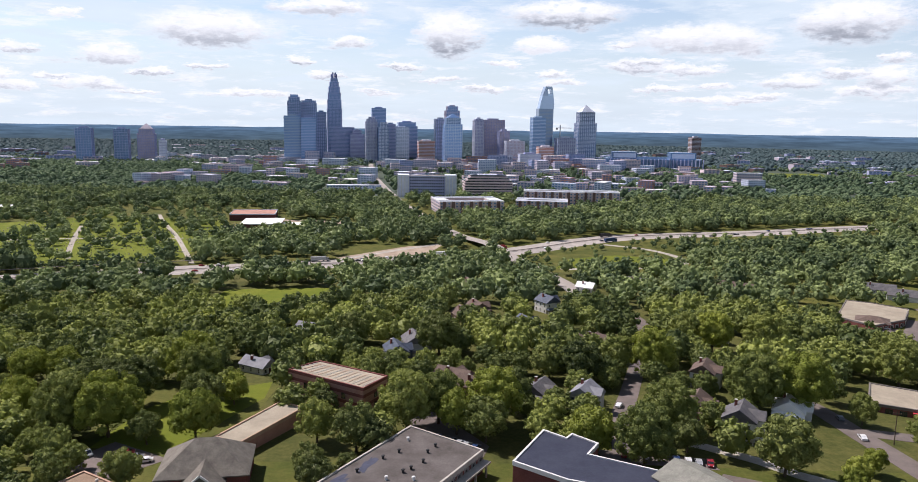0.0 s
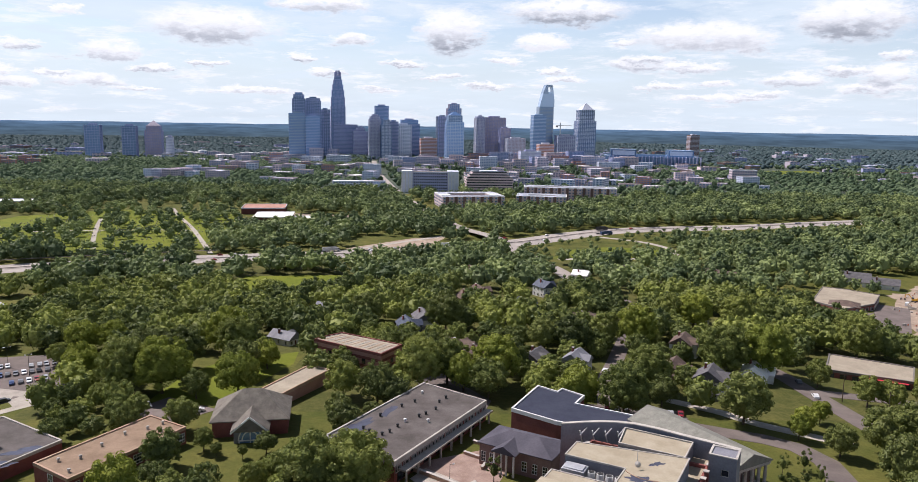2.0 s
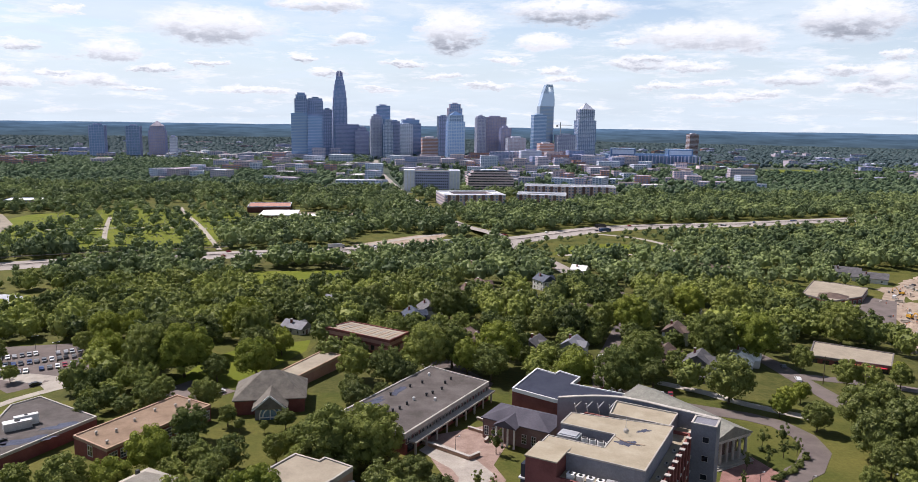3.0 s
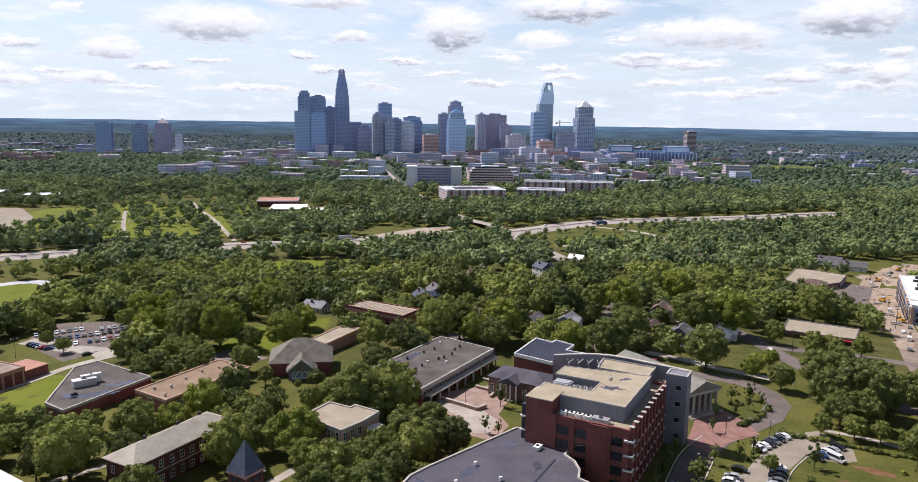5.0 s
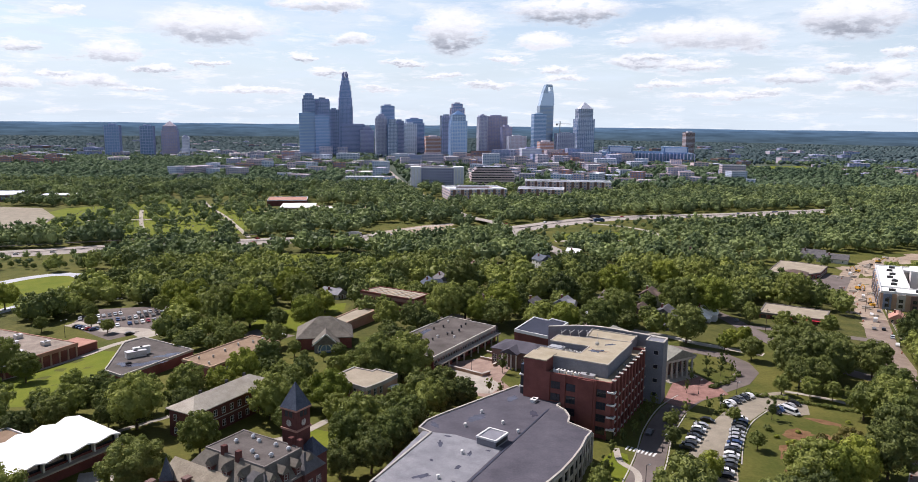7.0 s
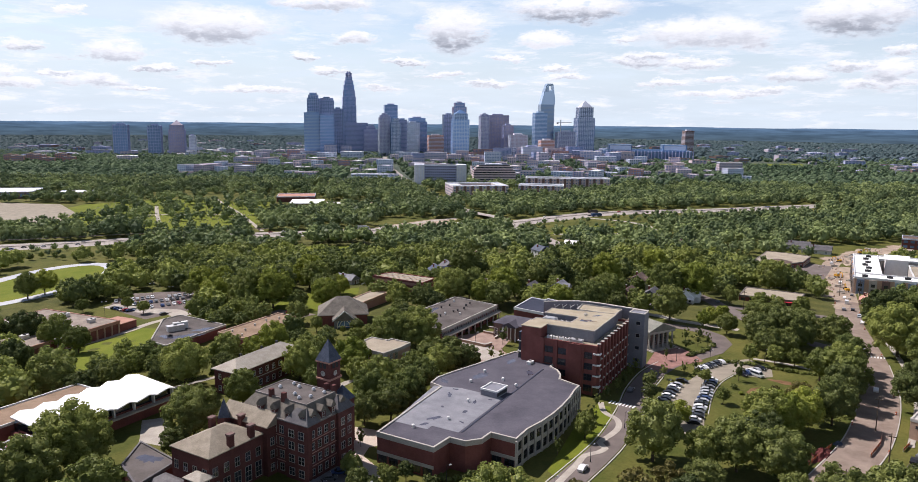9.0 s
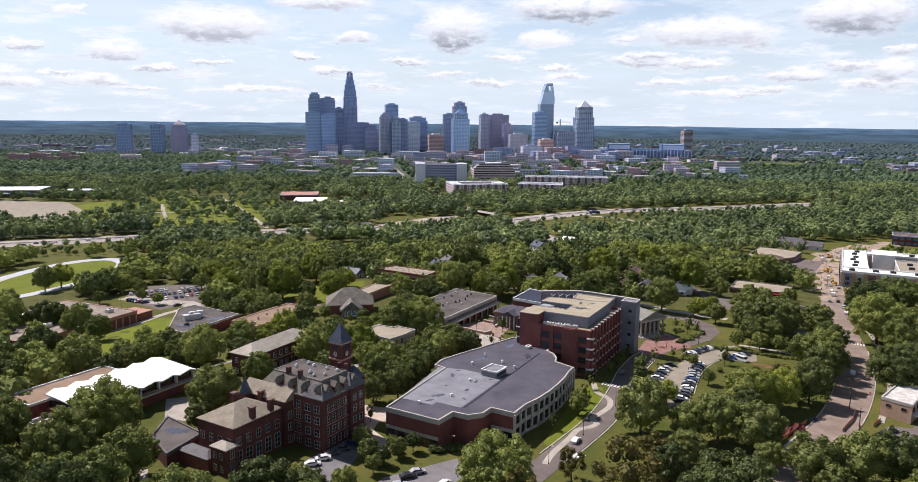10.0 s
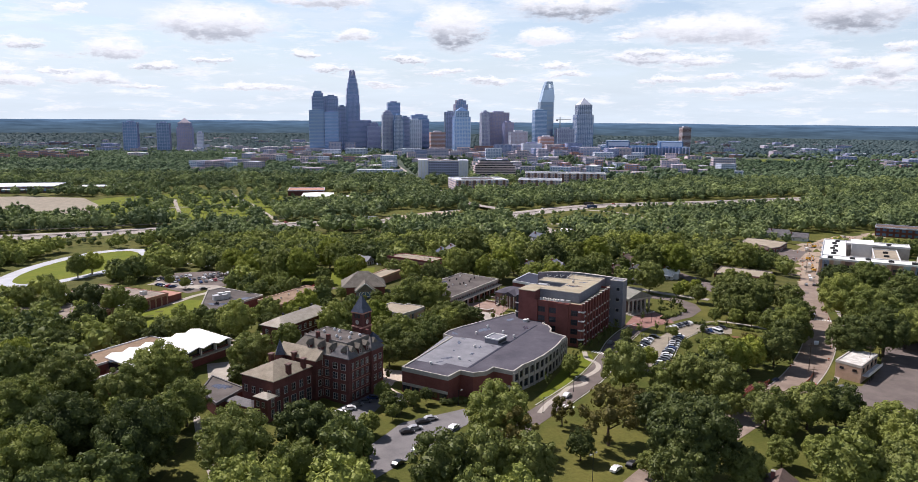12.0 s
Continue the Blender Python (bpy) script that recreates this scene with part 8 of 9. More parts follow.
def plant(name, label, spots, templates, rng, leaves="leaf_woods", high=8.0):
    """Joins many trees into one object of its own kind."""
    V, F, T, base = [], [], [], 0
    for x, y, r, tone in spots:
        v, f = templates[rng.integers(len(templates))]
        a = rng.uniform(0, 2 * math.pi)
        c, s = math.cos(a), math.sin(a)
        rz = min(r, high) * rng.uniform(0.9, 1.25)
        p = np.stack([x + r * (c * v[:, 0] - s * v[:, 1]), y + r * (s * v[:, 0] + c * v[:, 1]), hz(x, y) + min(max(1.0 * r, 3.0), high - 1) + rz * v[:, 2]], -1)
        V.append(p)
        F += [[i + base for i in q] for q in f]
        T.append(np.full(len(v), tone))
        base += len(v)
    me = bpy.data.meshes.new(name)
    me.from_pydata(np.concatenate(V).tolist(), [], F)
    at = me.attributes.new("tone", "FLOAT", "POINT")
    at.data.foreach_set("value", np.concatenate(T).astype(np.float32))
    me.materials.append(M[leaves])
    if "far" in leaves or "fringe" in leaves:
        me.shade_smooth()
    tagged(new(name, me), label, "trees", kind="stuff")


def verge(x, y):
    """Shrinks near-verge trees to scrub where the camera's view should reach the highway."""
    ys = np.interp(x, [p[0] for p in HIGHWAY], [p[1] for p in HIGHWAY])
    seen = any(a < x < b for a, b in ((-420, -292), (-205, -150), (-112, -62), (44, 470)))
    return 0.36 if 0 < ys - y < (105 if x > 40 or x < -292 else 62) and seen else None


def tone_at(x, y, rng):
    v = 0.40 + 0.8 * noise.noise(Vector((x * 0.018, y * 0.018, 9.0))) + rng.normal(0, 0.34)
    return min(max(v, 0.0), 1.0)


def make_woods():
    rng = np.random.default_rng(21)
    near_t = [crown_arrays(rng, 18, 340, 0.08, ICO1, ICO2, flat=0.8, low=0.15, high=0.28, loose=0.36) for _ in range(9)]
    campus_t = [crown_arrays(rng, 34, 1500, 0.05, ICO1, ICO2) for _ in range(6)]
    mid_t = [crown_arrays(rng, 8, 86, 0.115, ICO1, flat=0.8, low=0.2, high=0.33, loose=0.34) for _ in range(8)]
    fringe_t = [crown_arrays(rng, 2, 9, 0.22, ICO1, flat=0.85, low=0.4, high=0.55) for _ in range(6)]
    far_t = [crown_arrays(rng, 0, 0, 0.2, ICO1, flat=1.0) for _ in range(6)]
    bands = {"woods_near": [], "woods_mid": [], "woods_fringe": [], "woods_far": []}
    y = -420.0
    while y < 1150:
        s = 11.8 if y < 430 else 13.0
        lim = 0.66 * (max(y, -60) + 214) + 60
        for x in np.arange(-lim, lim, s):
            px, py = x + rng.uniform(-0.4, 0.4) * s, y + rng.uniform(-0.4, 0.4) * s
            if -60 < py < 205 and -150 < px < 205:
                continue
            if py < -45 and -110 < px < 130:
                continue
            r = rng.uniform(5.0, 9.2) if y < 430 else rng.uniform(5.0, 10.0)
            if rng.random() > density(px, py) or clear_at(px, py, 0.35 * r):
                continue
            r *= verge(px, py) or (0.72 if -480 < px < -225 and 560 < py < 1000 else 1.0)
            bands["woods_near" if y < 430 else "woods_mid"].append((px, py, r, tone_at(px, py, rng)))
        y += s
    # hedgerow of dark trees along the cemetery's side of the highway
    for x in np.arange(-470, -196, 5.5):
        if not -352 < x < -338 and not -224 < x < -212:
            bands["woods_mid"].append((x, float(np.interp(x, [p[0] for p in HIGHWAY], [p[1] for p in HIGHWAY])) + 30 + rng.uniform(-1.5, 1.5), rng.uniform(3.4, 4.6), rng.uniform(0.0, 0.15)))
    while y < 4700:
        dx, dy = (10.5 + (y - 1150) * 0.0025, 15 + (y - 1150) * 0.009) if y < 2000 else (13 + (y - 2000) * 0.004, 24 + (y - 2000) * 0.012)
        lim = 0.66 * (y + 214) + 100
        for x in np.arange(-lim, lim, dx):
            px, py = x + rng.uniform(-0.5, 0.5) * dx, y + rng.uniform(-0.5, 0.5) * dy
            if rng.random() > density(px, py) or (y < 2400 and clear_at(px, py)) or math.hypot(px, py + 100) > 4700:
                continue
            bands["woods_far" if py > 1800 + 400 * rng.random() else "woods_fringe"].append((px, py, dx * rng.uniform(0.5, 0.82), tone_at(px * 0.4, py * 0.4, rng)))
        y += dy
    plant("woods_campus", "leafy trees closing round the campus and its houses", FILL, campus_t, rng, high=11.0)
    plant("woods_near", "dense leafy residential tree cover", bands["woods_near"], near_t, rng, high=8.6)
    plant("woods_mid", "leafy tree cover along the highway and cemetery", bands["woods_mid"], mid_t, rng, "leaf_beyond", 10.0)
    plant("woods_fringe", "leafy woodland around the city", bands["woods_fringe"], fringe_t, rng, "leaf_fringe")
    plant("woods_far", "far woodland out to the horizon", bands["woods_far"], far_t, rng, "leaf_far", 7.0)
    return {k: len(v) for k, v in bands.items()}


WOODS = make_woods()

# ---- cars ----
CAR_PAINT = {n: surf(n + " car paint", c, tuple(v * 1.15 for v in c), 2, 0.5, 0.3, 0.2, 0.0, 0.05, 0.04, 0.5) for n, c in dict(white=(0.7, 0.7, 0.7), silver=(0.38, 0.39, 0.41), black=(0.02, 0.02, 0.024), blue=(0.03, 0.06, 0.16), red=(0.28, 0.02, 0.03), grey=(0.13, 0.135, 0.145)).items()}
CAR_DONE = {}


def extrude(profile, w):
    """A side profile (x, z) drawn out to the width w."""
    bm = bmesh.new()
    a = [bm.verts.new((x, -w / 2, z)) for x, z in profile]
    b = [bm.verts.new((x, w / 2, z)) for x, z in profile]
    n = len(profile)
    bm.faces.new(a)
    bm.faces.new(b[::-1])
    for i in range(n):
        bm.faces.new((a[i], b[i], b[(i + 1) % n], a[(i + 1) % n]))
    bmesh.ops.recalc_face_normals(bm, faces=bm.faces)
    return bm


def car(x, y, turn, paint, kind="car", z=None):
    m = pose(x, y, (hz(x, y) if z is None else z) + 0.08, 0, 0, turn)
    key = (paint, kind)
    if key in CAR_DONE:
        return copy_thing(CAR_DONE[key], m)
    words = {"car": "saloon car parked on the asphalt", "van": "boxy van parked on the asphalt", "truck": "long lorry with a box trailer on the highway"}
    ob = tagged(new(kind), paint + " " + words[kind], "car" if kind == "car" else kind, "parked cars" if kind != "truck" else "highway lorries")
    ob.matrix_basis = m
    CAR_DONE[key] = ob
    P = CAR_PAINT[paint]
    if kind == "car":
        body = extrude([(-2.25, 0.32), (2.2, 0.32), (2.25, 0.72), (1.35, 0.92), (0.62, 1.42), (-1.1, 1.45), (-1.85, 1.0), (-2.25, 0.95)], 1.74)
        wins = extrude([(1.18, 0.97), (0.6, 1.36), (-1.05, 1.38), (-1.7, 1.0)], 1.78)
        ends = extrude([(1.30, 0.96), (0.68, 1.40), (0.62, 1.36), (1.2, 0.94)], 1.5)
        wl, r = 1.38, 0.33
    elif kind == "van":
        body = extrude([(-2.7, 0.35), (2.6, 0.35), (2.7, 0.95), (2.1, 1.15), (1.5, 2.1), (-2.6, 2.15), (-2.7, 1.2)], 1.95)
        wins = extrude([(1.95, 1.2), (1.45, 1.95), (-2.3, 1.98), (-2.4, 1.25)], 1.98)
        ends = extrude([(2.14, 1.2), (1.6, 2.05), (1.5, 2.0), (2.05, 1.16)], 1.7)
        wl, r = 1.7, 0.36
    else:
        body = extrude([(-8, 1.1), (4.6, 1.1), (4.6, 4.0), (-8, 4.0)], 2.5)
        wins = extrude([(7.0, 1.9), (6.9, 2.8), (5.6, 2.8), (5.6, 1.9)], 2.46)
        ends = extrude([(4.9, 0.5), (7.2, 0.5), (7.1, 2.0), (6.8, 3.1), (4.9, 3.2)], 2.4)
        wl, r = 5.6, 0.5
    part("body", body, P, ob)
    part("side_window", wins, "glass", ob)
    part("cab" if kind == "truck" else "windscreen", ends, P if kind == "truck" else "glass", ob)
    wheel = tube_bm(r, r, -0.11, 0.11, 12)
    tyre = mesh_of("wheel", wheel, "dark")
    w = 0.8 if kind != "truck" else 1.1
    for u in ((-wl, wl) if kind != "truck" else (-6.8, -5.6, 2.4, 5.8)):
        for v in (-w, w):
            part("wheel", tyre, None, ob, at=pose(u, v, r, 90, 0, 0))
    lamp = mesh_of("headlight", boxed((-0.06, 0.06, -0.2, 0.2, -0.07, 0.07)), "white")
    for v in (-0.6, 0.6):
        part("headlight", lamp, None, ob, at=pose(2.26 if kind == "car" else 2.7 if kind == "van" else 7.2, v, 0.68))
    return ob


PAINTS = ["white", "silver", "black", "grey", "white", "silver", "black", "blue", "grey", "white", "silver", "black", "blue", "red"]
rngk = random.Random(11)


def car_row(a, b, n, turn, skip=0.0):
    for i in range(n):
        if rngk.random() < skip:
            continue
        t = i / max(1, n - 1)
        car(a[0] + (b[0] - a[0]) * t + rngk.uniform(-0.2, 0.2), a[1] + (b[1] - a[1]) * t + rngk.uniform(-0.2, 0.2), turn + rngk.uniform(-3, 3) + (180 if rngk.random() < 0.3 else 0), rngk.choice(PAINTS))


car_row((90.6, 106.6), (71.2, 66), 16, -20)
car_row((75.6, 100.6), (66.0, 84), 7, -25)
car_row((90, 119), (101.5, 128), 6, -62)
car_row((104.5, 113.4), (114.5, 120.5), 5, -60)
car(79, 105, -28, "black")
car_row((-51, 9), (-37.6, 29), 7, 15, 0.1)
for x, y, t, c in ((-23.7, 1.3, 20, "black"), (-21.4, 4, 20, "silver"), (-19.3, 9.0, 20, "black"), (-16.9, 11.6, 20, "silver"), (-9.3, 5, 60, "white"), (-19.5, -11, 55, "white"), (-24.6, -20, 55, "black"), (-35.5, -15.5, 60, "red"), (57.5, 95, 62, "grey"), (30, 33, 60, "white"), (127, 40, 50, "black"), (131.5, 43, 20, "grey"), (148, 98, 60, "white"), (102, 24, 55, "white"), (36, -22, 50, "white"), (41, -19, 50, "black"), (172, 152, 65, "silver"), (209, 240, 65, "grey"), (246, 414, -30, "blue"), (252, 409, -30, "white"), (140, 244, 80, "grey"), (138, 226, 80, "white"), (180, 118, 20, "white"), (192, 108, 20, "silver"), (-163, 221, 40, "black"), (64, 250, 62, "white")):
    car(x, y, t, c)
car_row((56, 207), (80, 201.5), 9, 80, 0.1)
car_row((-3, 219.5), (11.5, 209.5), 7, 55)
car_row((-190, 246), (-166, 256), 10, -60, 0.1)
car_row((-182, 236), (-158, 246), 10, -60, 0.1)
car_row((-176, 262), (-160, 268), 7, -60, 0.1)
car_row((-206, 252), (-186, 262), 9, -60, 0.1)
car_row((-200, 240), (-186, 232), 7, 30, 0.2)
car_row((-92, 206), (-84, 200), 3, 20)
car_row((-64, 286), (-56, 292), 4, 40)
car(-104.5, 206, -30, "white", "van")
car(224, 372, 60, "white", "van")
car(110, 112.5, -60, "white", "van")
HW = [Vector(p) for p in HIGHWAY[2:14]]
for i in range(64):
    k = rngk.randrange(len(HW) - 1)
    a, b = HW[k], HW[k + 1]
    d = (b - a).normalized()
    s = rngk.choice((-14, -7.5, 7.5, 14))
    q = a.lerp(b, rngk.random()) + Vector((d.y, -d.x)) * s
    car(q.x, q.y, math.degrees(math.atan2(d.y, d.x)), rngk.choice(PAINTS), "truck" if rngk.random() < 0.12 else "car")


# ---- lamp posts, poles, small things ----
def lamp_post(x, y, turn, h=7.0, two=False):
    ob = thing("lamp_post", x, y, turn, "dark metal lamp post beside the paving", "lamp post", "lamp posts")
    part("base", tube_bm(0.22, 0.16, 0, 0.6, 8), "dark", ob)
    part("pole", tube_bm(0.09, 0.06, 0.6, h, 8), "dark", ob)
    for s in (1, -1) if two else (1,):
        arm = part("arm", boxed((0, 1.1 * s, -0.05, 0.05, h - 0.15, h - 0.05) if s > 0 else (-1.1, 0, -0.05, 0.05, h - 0.15, h - 0.05)), "dark", ob)
        part("lamp_head", boxed((1.1 * s - 0.35, 1.1 * s + 0.35, -0.2, 0.2, h - 0.3, h - 0.1)), "steel", arm)


for x, y in ((87, 116), (97, 128), (80.5, 88), (70, 92), (58, 82), (66, 104), (84, 130), (48, 62), (33, 38), (120, 130), (-28, 14), (-8, 24), (-33, 30), (-52, 90), (-92, 106), (2, 150), (20, 18)):
    lamp_post(x, y, 30, 5.5)
for x, y in ((-170, 250), (-186, 262), (-195, 222), (28, -30), (62, -20), (90, -25), (150, 58), (166, 80), (-176, 142), (-240, 176)):
    lamp_post(x, y, 40, 9, True)


def utility_pole(x, y, turn):
    ob = thing("utility_pole", x, y, turn, "tall weathered timber utility pole", "utility pole", "utility poles")
    part("pole", tube_bm(0.17, 0.11, -0.5, 11.5, 8), "bark", ob)
    part("cross_arm", boxed((-1.2, 1.2, -0.08, 0.08, 10.4, 10.6)), "bark", ob)
    for u in (-1.0, 0, 1.0):
        part("insulator", tube_bm(0.05, 0.05, 10.6, 10.8, 6, None, u, 0), "stone", ob)


for x, y in ((116, 34), (128, 62), (150, 60), (163, 76), (178, 108), (190, 150), (204, 196), (222, 240), (240, 282), (262, 326), (285, 372), (310, 418), (92, 12), (64, -14), (214, 206), (232, 290), (150, 200), (146, 222)):
    utility_pole(x, y, -30)

M["orange"] = surf("orange safety plastic", (0.36, 0.09, 0.035), (0.45, 0.13, 0.05), 1, 0.2, 0.6, bump=0.0)
M["rednet"] = surf("dark red debris netting", (0.085, 0.024, 0.024), (0.14, 0.045, 0.04), 1.2, 0.3, 0.9, bump=0.3)
BARREL = []


def barrel(x, y):
    m = pose(x, y, hz(x, y) + 0.09)
    if BARREL:
        return copy_thing(BARREL[0], m)
    ob = tagged(new("traffic_barrel"), "orange traffic barrel with pale bands on the road", "traffic barrel", "traffic barrels")
    ob.matrix_basis = m
    part("drum", tube_bm(0.32, 0.25, 0, 1.0, 10), "orange", ob)
    part("band", tube_bm(0.315, 0.30, 0.35, 0.5, 10), "white", ob)
    part("base", tube_bm(0.4, 0.4, 0, 0.1, 10), "dark", ob)
    BARREL.append(ob)
    return ob


for i in range(18):
    t = i / 17
    k = t * 6.999
    j = int(k)
    a, b = Vector(AVENUE[4 + j]) if j < 7 else Vector(AVENUE[11]), Vector(AVENUE[min(5 + j, 11)])
    q = a.lerp(b, k - j)
    d = (b - a).normalized() if (b - a).length > 0 else Vector((0, 1))
    q += Vector((d.y, -d.x)) * (rngk.choice((5.2, 6.4, -5.8)) + rngk.uniform(-0.6, 0.6))
    barrel(q.x, q.y)
for i in range(16):
    t = rngk.random() * 3.999
    j = int(t)
    a, b = Vector(AVENUE_FAR[j]), Vector(AVENUE_FAR[j + 1])
    q = a.lerp(b, t - j)
    barrel(q.x + rngk.uniform(-8, 8), q.y + rngk.uniform(-4, 4))


def heap(x, y, w, d, h, turn, material, name, label, category):
    """An uneven heap of loose stuff."""
    ob = thing(name, x, y, turn, label, category)
    bm = bmesh.new()
    n = 14
    v = [[bm.verts.new((w * (i / n - 0.5), d * (j / n - 0.5), h * max(0.0, 1 - 4 * ((i / n - 0.5) ** 2 + (j / n - 0.5) ** 2)) * (0.7 + 0.6 * noise.noise(Vector((i * 0.6 + x, j * 0.6 + y, 1.0)))) - 0.3)) for j in range(n + 1)] for i in range(n + 1)]
    for i in range(n):
        for j in range(n):
            bm.faces.new((v[i][j], v[i + 1][j], v[i + 1][j + 1], v[i][j + 1]))
    part("mound", bm, material, ob)


heap(101, 44, 17, 6, 2.2, 40, "rednet", "debris_pile", "pile of dark red netting beside the dug-up road", "debris")
heap(111, 52, 4, 3, 1.6, 30, "bluslate", "tarpaulin", "crumpled blue tarpaulin by the road works", "tarpaulin")
for x, y, w, d, h in ((240, 318, 14, 7, 2), (262, 352, 18, 8, 2.5), (284, 396, 12, 7, 2.2), (316, 446, 14, 8, 2.6), (360, 506, 16, 9, 2.4), (220, 285, 9, 5, 1.4)):
    heap(x, y, w, d, h, 60, "sand", "earth_mound", "mound of pale dug-out earth along the road works", "earth mound")


def site_fence(pts):
    for a, b in zip(pts, pts[1:]):
        a, b = Vector(a), Vector(b)
        w = b - a
        ob = thing("safety_fence", a.x, a.y, math.degrees(math.atan2(w.y, w.x)), "orange plastic safety fence on posts", "fence", "safety fences")
        part("netting", boxed((0, w.length, -0.03, 0.03, 0.15, 1.15)), "orange", ob)
        for i in range(int(w.length / 2) + 1):
            part("post", boxed((i * 2 - 0.04, i * 2 + 0.04, -0.06, 0.06, -0.2, 1.3)), "steel", ob)


site_fence([(116, 43), (124, 52), (129, 60)])
site_fence([(92, 34), (100, 42), (108, 50)])
site_fence([(128, 47), (133, 52)])


M["yellow"] = surf("yellow machine paint", (0.5, 0.27, 0.03), (0.6, 0.34, 0.05), 1, 0.3, 0.5, bump=0.0)
M["timber"] = surf("sawn timber", (0.34, 0.22, 0.13), (0.46, 0.32, 0.2), 0.8, 0.2, 0.8)


def excavator(x, y, turn, swing):
    ob = thing("excavator", x, y, turn, "yellow tracked excavator standing on dug-up earth", "excavator", "road machines")
    for v in (-1.15, 1.15):
        part("track", extrude([(-1.9, 0.1), (1.9, 0.1), (2.2, 0.45), (1.9, 0.85), (-1.9, 0.85), (-2.2, 0.45)], 0.55), "dark", ob, at=pose(0, v, 0.1))
    house_part = part("superstructure", boxed((-1.9, 1.3, -1.2, 1.2, 1.1, 2.1), (-1.9, -0.7, -1.15, 1.15, 2.1, 2.5)), "yellow", ob, at=pose(0, 0, 0, 0, 0, swing))
    part("cab", boxed((0.1, 1.4, 0.15, 1.15, 2.1, 3.1)), "glass", house_part)
    part("boom", extrude([(1.0, 1.6), (1.4, 1.5), (3.6, 4.3), (5.6, 3.9), (5.7, 4.2), (3.4, 4.8)], 0.4), "yellow", house_part)
    part("dipper", extrude([(5.4, 4.3), (5.9, 4.2), (6.0, 1.4), (5.7, 1.4)], 0.3), "yellow", house_part)
    part("bucket", extrude([(5.6, 1.5), (6.2, 1.5), (6.3, 0.7), (5.3, 0.5), (5.1, 1.0)], 1.0), "dark", house_part)


def pipe_stack(x, y, turn, n=5):
    ob = thing("pipe_stack", x, y, turn, "stack of pale concrete drain pipes on the verge", "pipes", "building materials")
    me = mesh_of("pipe", tube_bm(0.45, 0.45, -2.4, 2.4, 12), "concrete")
    for i in range(n):
        u, z = (i * 0.95, 0.45) if i < 3 else ((i - 3) * 0.95 + 0.47, 1.25)
        part("pipe", me, None, ob, at=pose(u, 0, z, 90, 0, 0))


def pallet(x, y, turn, h=1.1):
    ob = thing("pallet", x, y, turn, "timber pallet loaded with pale paving blocks", "pallet", "building materials")
    part("deck", boxed((-0.7, 0.7, -0.6, 0.6, 0.0, 0.15)), "timber", ob)
    part("load", boxed((-0.62, 0.62, -0.55, -0.02, 0.15, h), (-0.62, 0.62, 0.02, 0.55, 0.15, h * 0.9)), "stone", ob)


def barrier(x, y, turn):
    ob = thing("concrete_barrier", x, y, turn, "pale concrete traffic barrier along the road works", "barrier", "traffic barriers")
    bm = extrude([(-0.32, 0.0), (0.32, 0.0), (0.32, 0.1), (0.12, 0.4), (0.08, 0.85), (-0.08, 0.85), (-0.12, 0.4), (-0.32, 0.1)], 3.0)
    part("body", bm, "concrete", ob)
    for v in (-1.0, 1.0):
        part("reflector", boxed((-0.05, 0.05, v - 0.1, v + 0.1, 0.85, 1.0)), "orange", ob)


for x, y, t, w in ((246, 308, 60, 20), (272, 372, 80, 200), (312, 448, 40, 90), (352, 490, 20, -30)):
    excavator(x, y, t, w)
for x, y, t in ((238, 300, 62), (262, 360, 66), (296, 424, 60), (330, 468, 40), (370, 512, 30), (250, 326, 60)):
    pipe_stack(x, y, t)
for i in range(34):
    t = rngk.random() * 4.999
    line = [(226, 270)] + AVENUE_FAR
    a, b = Vector(line[int(t)]), Vector(line[int(t) + 1])
    q = a.lerp(b, t - int(t))
    pallet(q.x + rngk.uniform(-11, 11), q.y + rngk.uniform(-5, 5), rngk.uniform(0, 180), rngk.uniform(0.6, 1.6))
for i in range(20):
    k = i / 19
    p, d = Vector((205, 218)).lerp(Vector((252, 316)), k), Vector((47, 98)).normalized()
    barrier(p.x + 4.6 * d.y, p.y - 4.6 * d.x, math.degrees(math.atan2(d.y, d.x)) - 90)
for x, y, t, c, k in ((222, 262, 62, "white", "van"), (230, 280, 62, "white", "car"), (241, 292, 60, "grey", "car"), (258, 340, 62, "white", "van"), (280, 386, 66, "silver", "car"), (300, 436, 50, "white", "van"), (340, 480, 35, "black", "car"), (214, 240, 62, "black", "car"), (201, 206, 62, "white", "car"), (208, 222, 244, "silver", "car")):
    car(x, y, t, c, k)


# ---- shrubs and small trees ----
SHRUBS = {k: crown_mesh("foliage", RNG, "leaf_" + k, 7, 240, 0.12, ICO1) for k in ("dark", "mid", "bright")}


def shrub(x, y, r, mat="mid"):
    ob = thing("shrub", x, y, rngk.uniform(0, 360), "clipped green shrub in the planting bed", "shrub", "campus shrubs")
    c = part("foliage", SHRUBS[mat], None, ob)
    c.location, c.scale = (0, 0, r * 0.55), (r, r, r * 0.8)
    s = part("stem", TRUNKS[0], None, ob)
    s.scale = (r, r, r * 0.6)


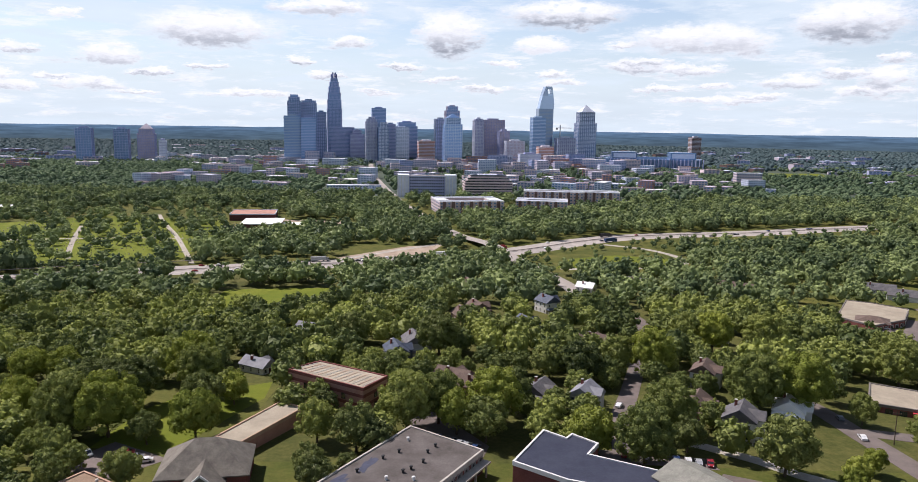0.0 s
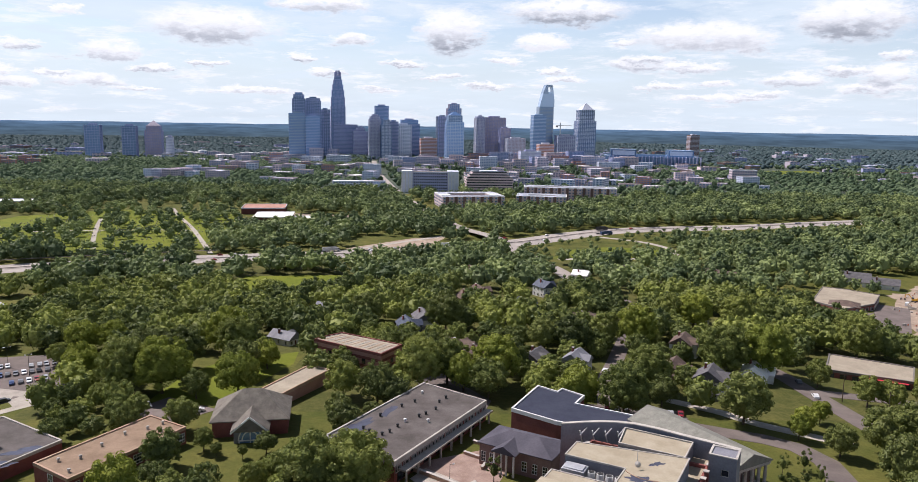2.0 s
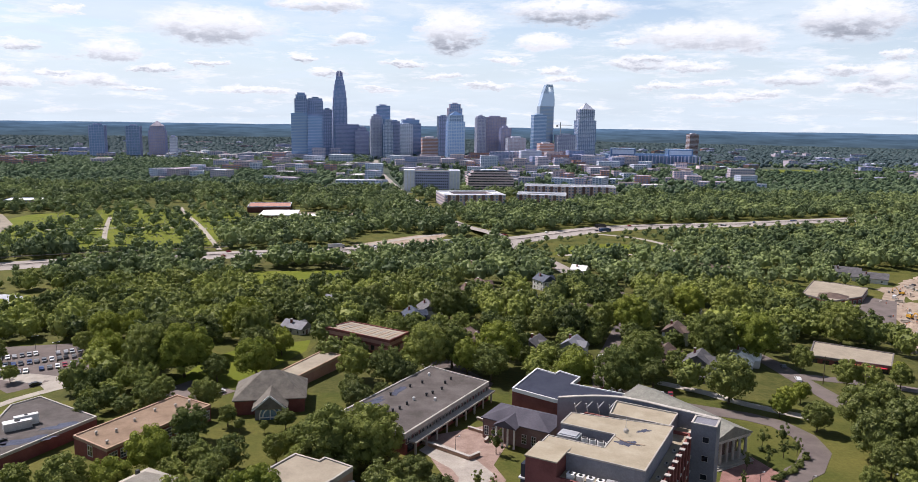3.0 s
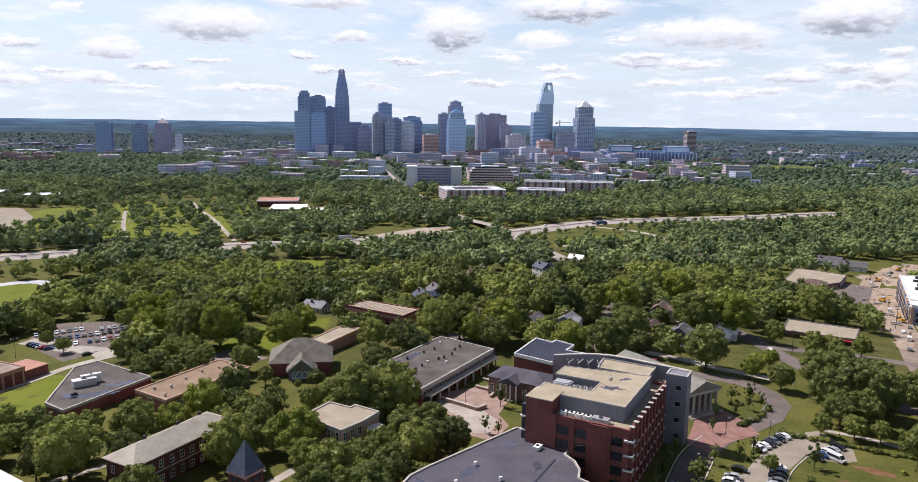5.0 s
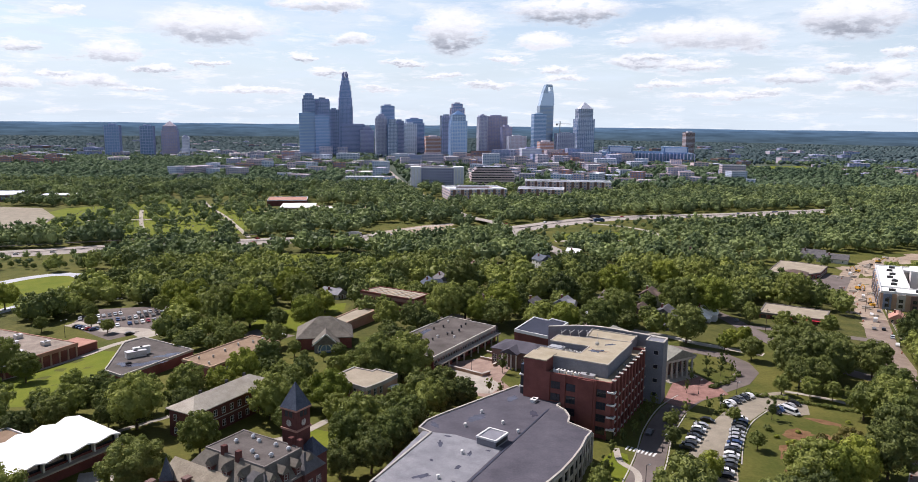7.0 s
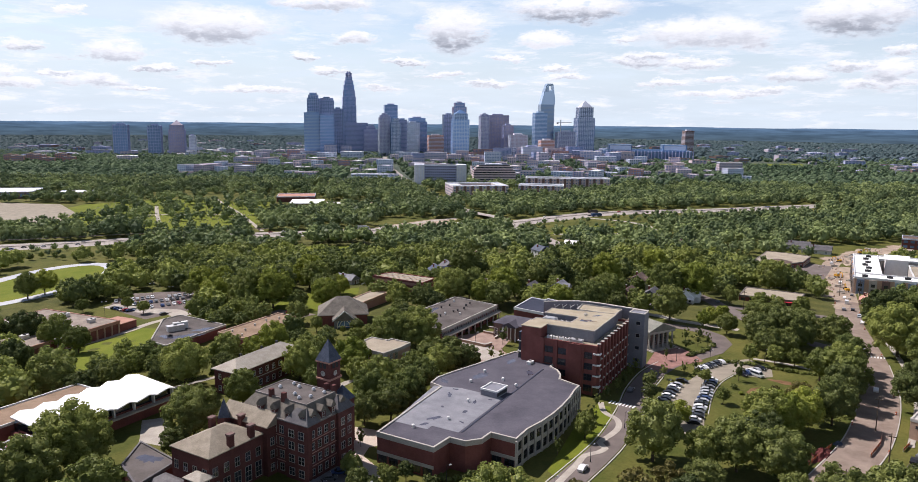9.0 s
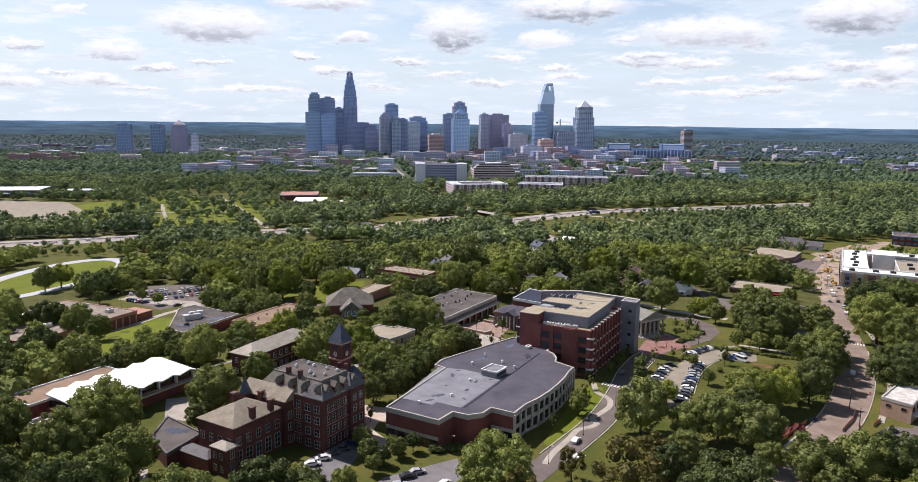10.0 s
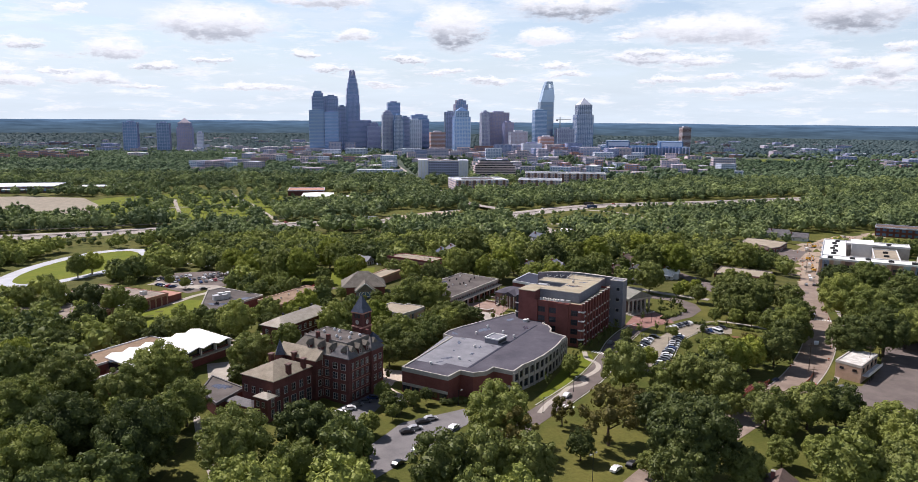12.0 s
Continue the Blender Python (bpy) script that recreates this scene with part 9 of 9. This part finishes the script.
for x, y, r in ((52, 93, 1.6), (56, 100, 1.8), (60, 108, 1.7), (64, 116, 1.6), (47, 86, 1.5), (66.5, 100, 1.9), (73, 109, 1.8), (61, 88, 2.0), (80, 131, 1.4), (85, 142, 1.6), (99, 150, 1.8), (103, 160, 2.0), (96, 158, 1.8), (104, 152, 1.7), (92, 144, 1.3), (82, 113, 1.5), (88, 118, 1.3), (14, 150, 2.6), (8, 128, 1.8), (12, 126, 1.5), (38, 66, 1.9), (34, 60, 2.2), (42, 78, 1.6), (101, 107, 2.4), (24, 42, 1.6), (-34, 46, 1.6)):
    tree(x, y, r, "slim", 1.25)
for x, y, r in ((-71, 168, 3.4), (-52, 166, 3.2), (-66, 164, 1.8), (-58, 163, 1.6)):
    tree(x, y, r, "dark")
for x, y, r in ((-196, 250, 4.5), (-176, 226, 3.6), (-190, 238, 3.2), (-164, 262, 4.8), (-204, 262, 4.2), (-150, 240, 4.0), (-212, 232, 4.0), (-222, 252, 5.0), (-234, 262, 5.5)):
    tree(x, y, r, "mid")
for i in range(18):
    t = i / 17
    shrub(90 + 17 * t + rngk.uniform(-0.8, 0.8), 136 + 10 * t + 6 * t * t + rngk.uniform(-0.8, 0.8), rngk.uniform(0.8, 1.4), "dark")
for i in range(16):
    t = i / 15
    shrub(84 + 18 * t + rngk.uniform(-1, 1), 112 + 20 * t + rngk.uniform(-1, 1), rngk.uniform(0.7, 1.2), "mid")
for i in range(26):
    t = i / 25
    shrub(103 + 38 * t, 128 + 2 - 20 * t + rngk.uniform(-1, 1), rngk.uniform(0.8, 1.5))
for i in range(22):
    shrub(rngk.uniform(96, 128), rngk.uniform(70, 108), rngk.uniform(0.8, 1.8), rngk.choice(("mid", "bright", "dark")))
for i in range(14):
    shrub(-13 + i * 1.9, 25 + 0.45 * i + rngk.uniform(-1, 1), rngk.uniform(1.0, 1.9), "dark")
for i in range(16):
    shrub(84 + rngk.uniform(-8, 22), 158 + rngk.uniform(-8, 10), rngk.uniform(0.8, 1.5), "dark")
for i in range(24):
    shrub(-136 + rngk.uniform(-5, 8), 104 + i * 1.5 + rngk.uniform(-2, 2), rngk.uniform(1.6, 3.4), rngk.choice(("mid", "dark")))


# ---- headstones on the cemetery lawns, joined: too many to count ----
def headstones():
    bm = bmesh.new()
    for i in range(900):
        x, y = rngk.uniform(-470, -225), rngk.uniform(610, 830)
        if rngk.random() < 0.35:
            continue
        z = hz(x, y)
        w = rngk.uniform(0.3, 0.6)
        box(bm, x - w, x + w, y - 0.15, y + 0.15, z - 0.2, z + rngk.uniform(0.6, 1.3))
    tagged(new("headstones", mesh_of("headstones", bm, "stone")), "rows of small pale headstones on the grass", "headstones", kind="stuff")


headstones()
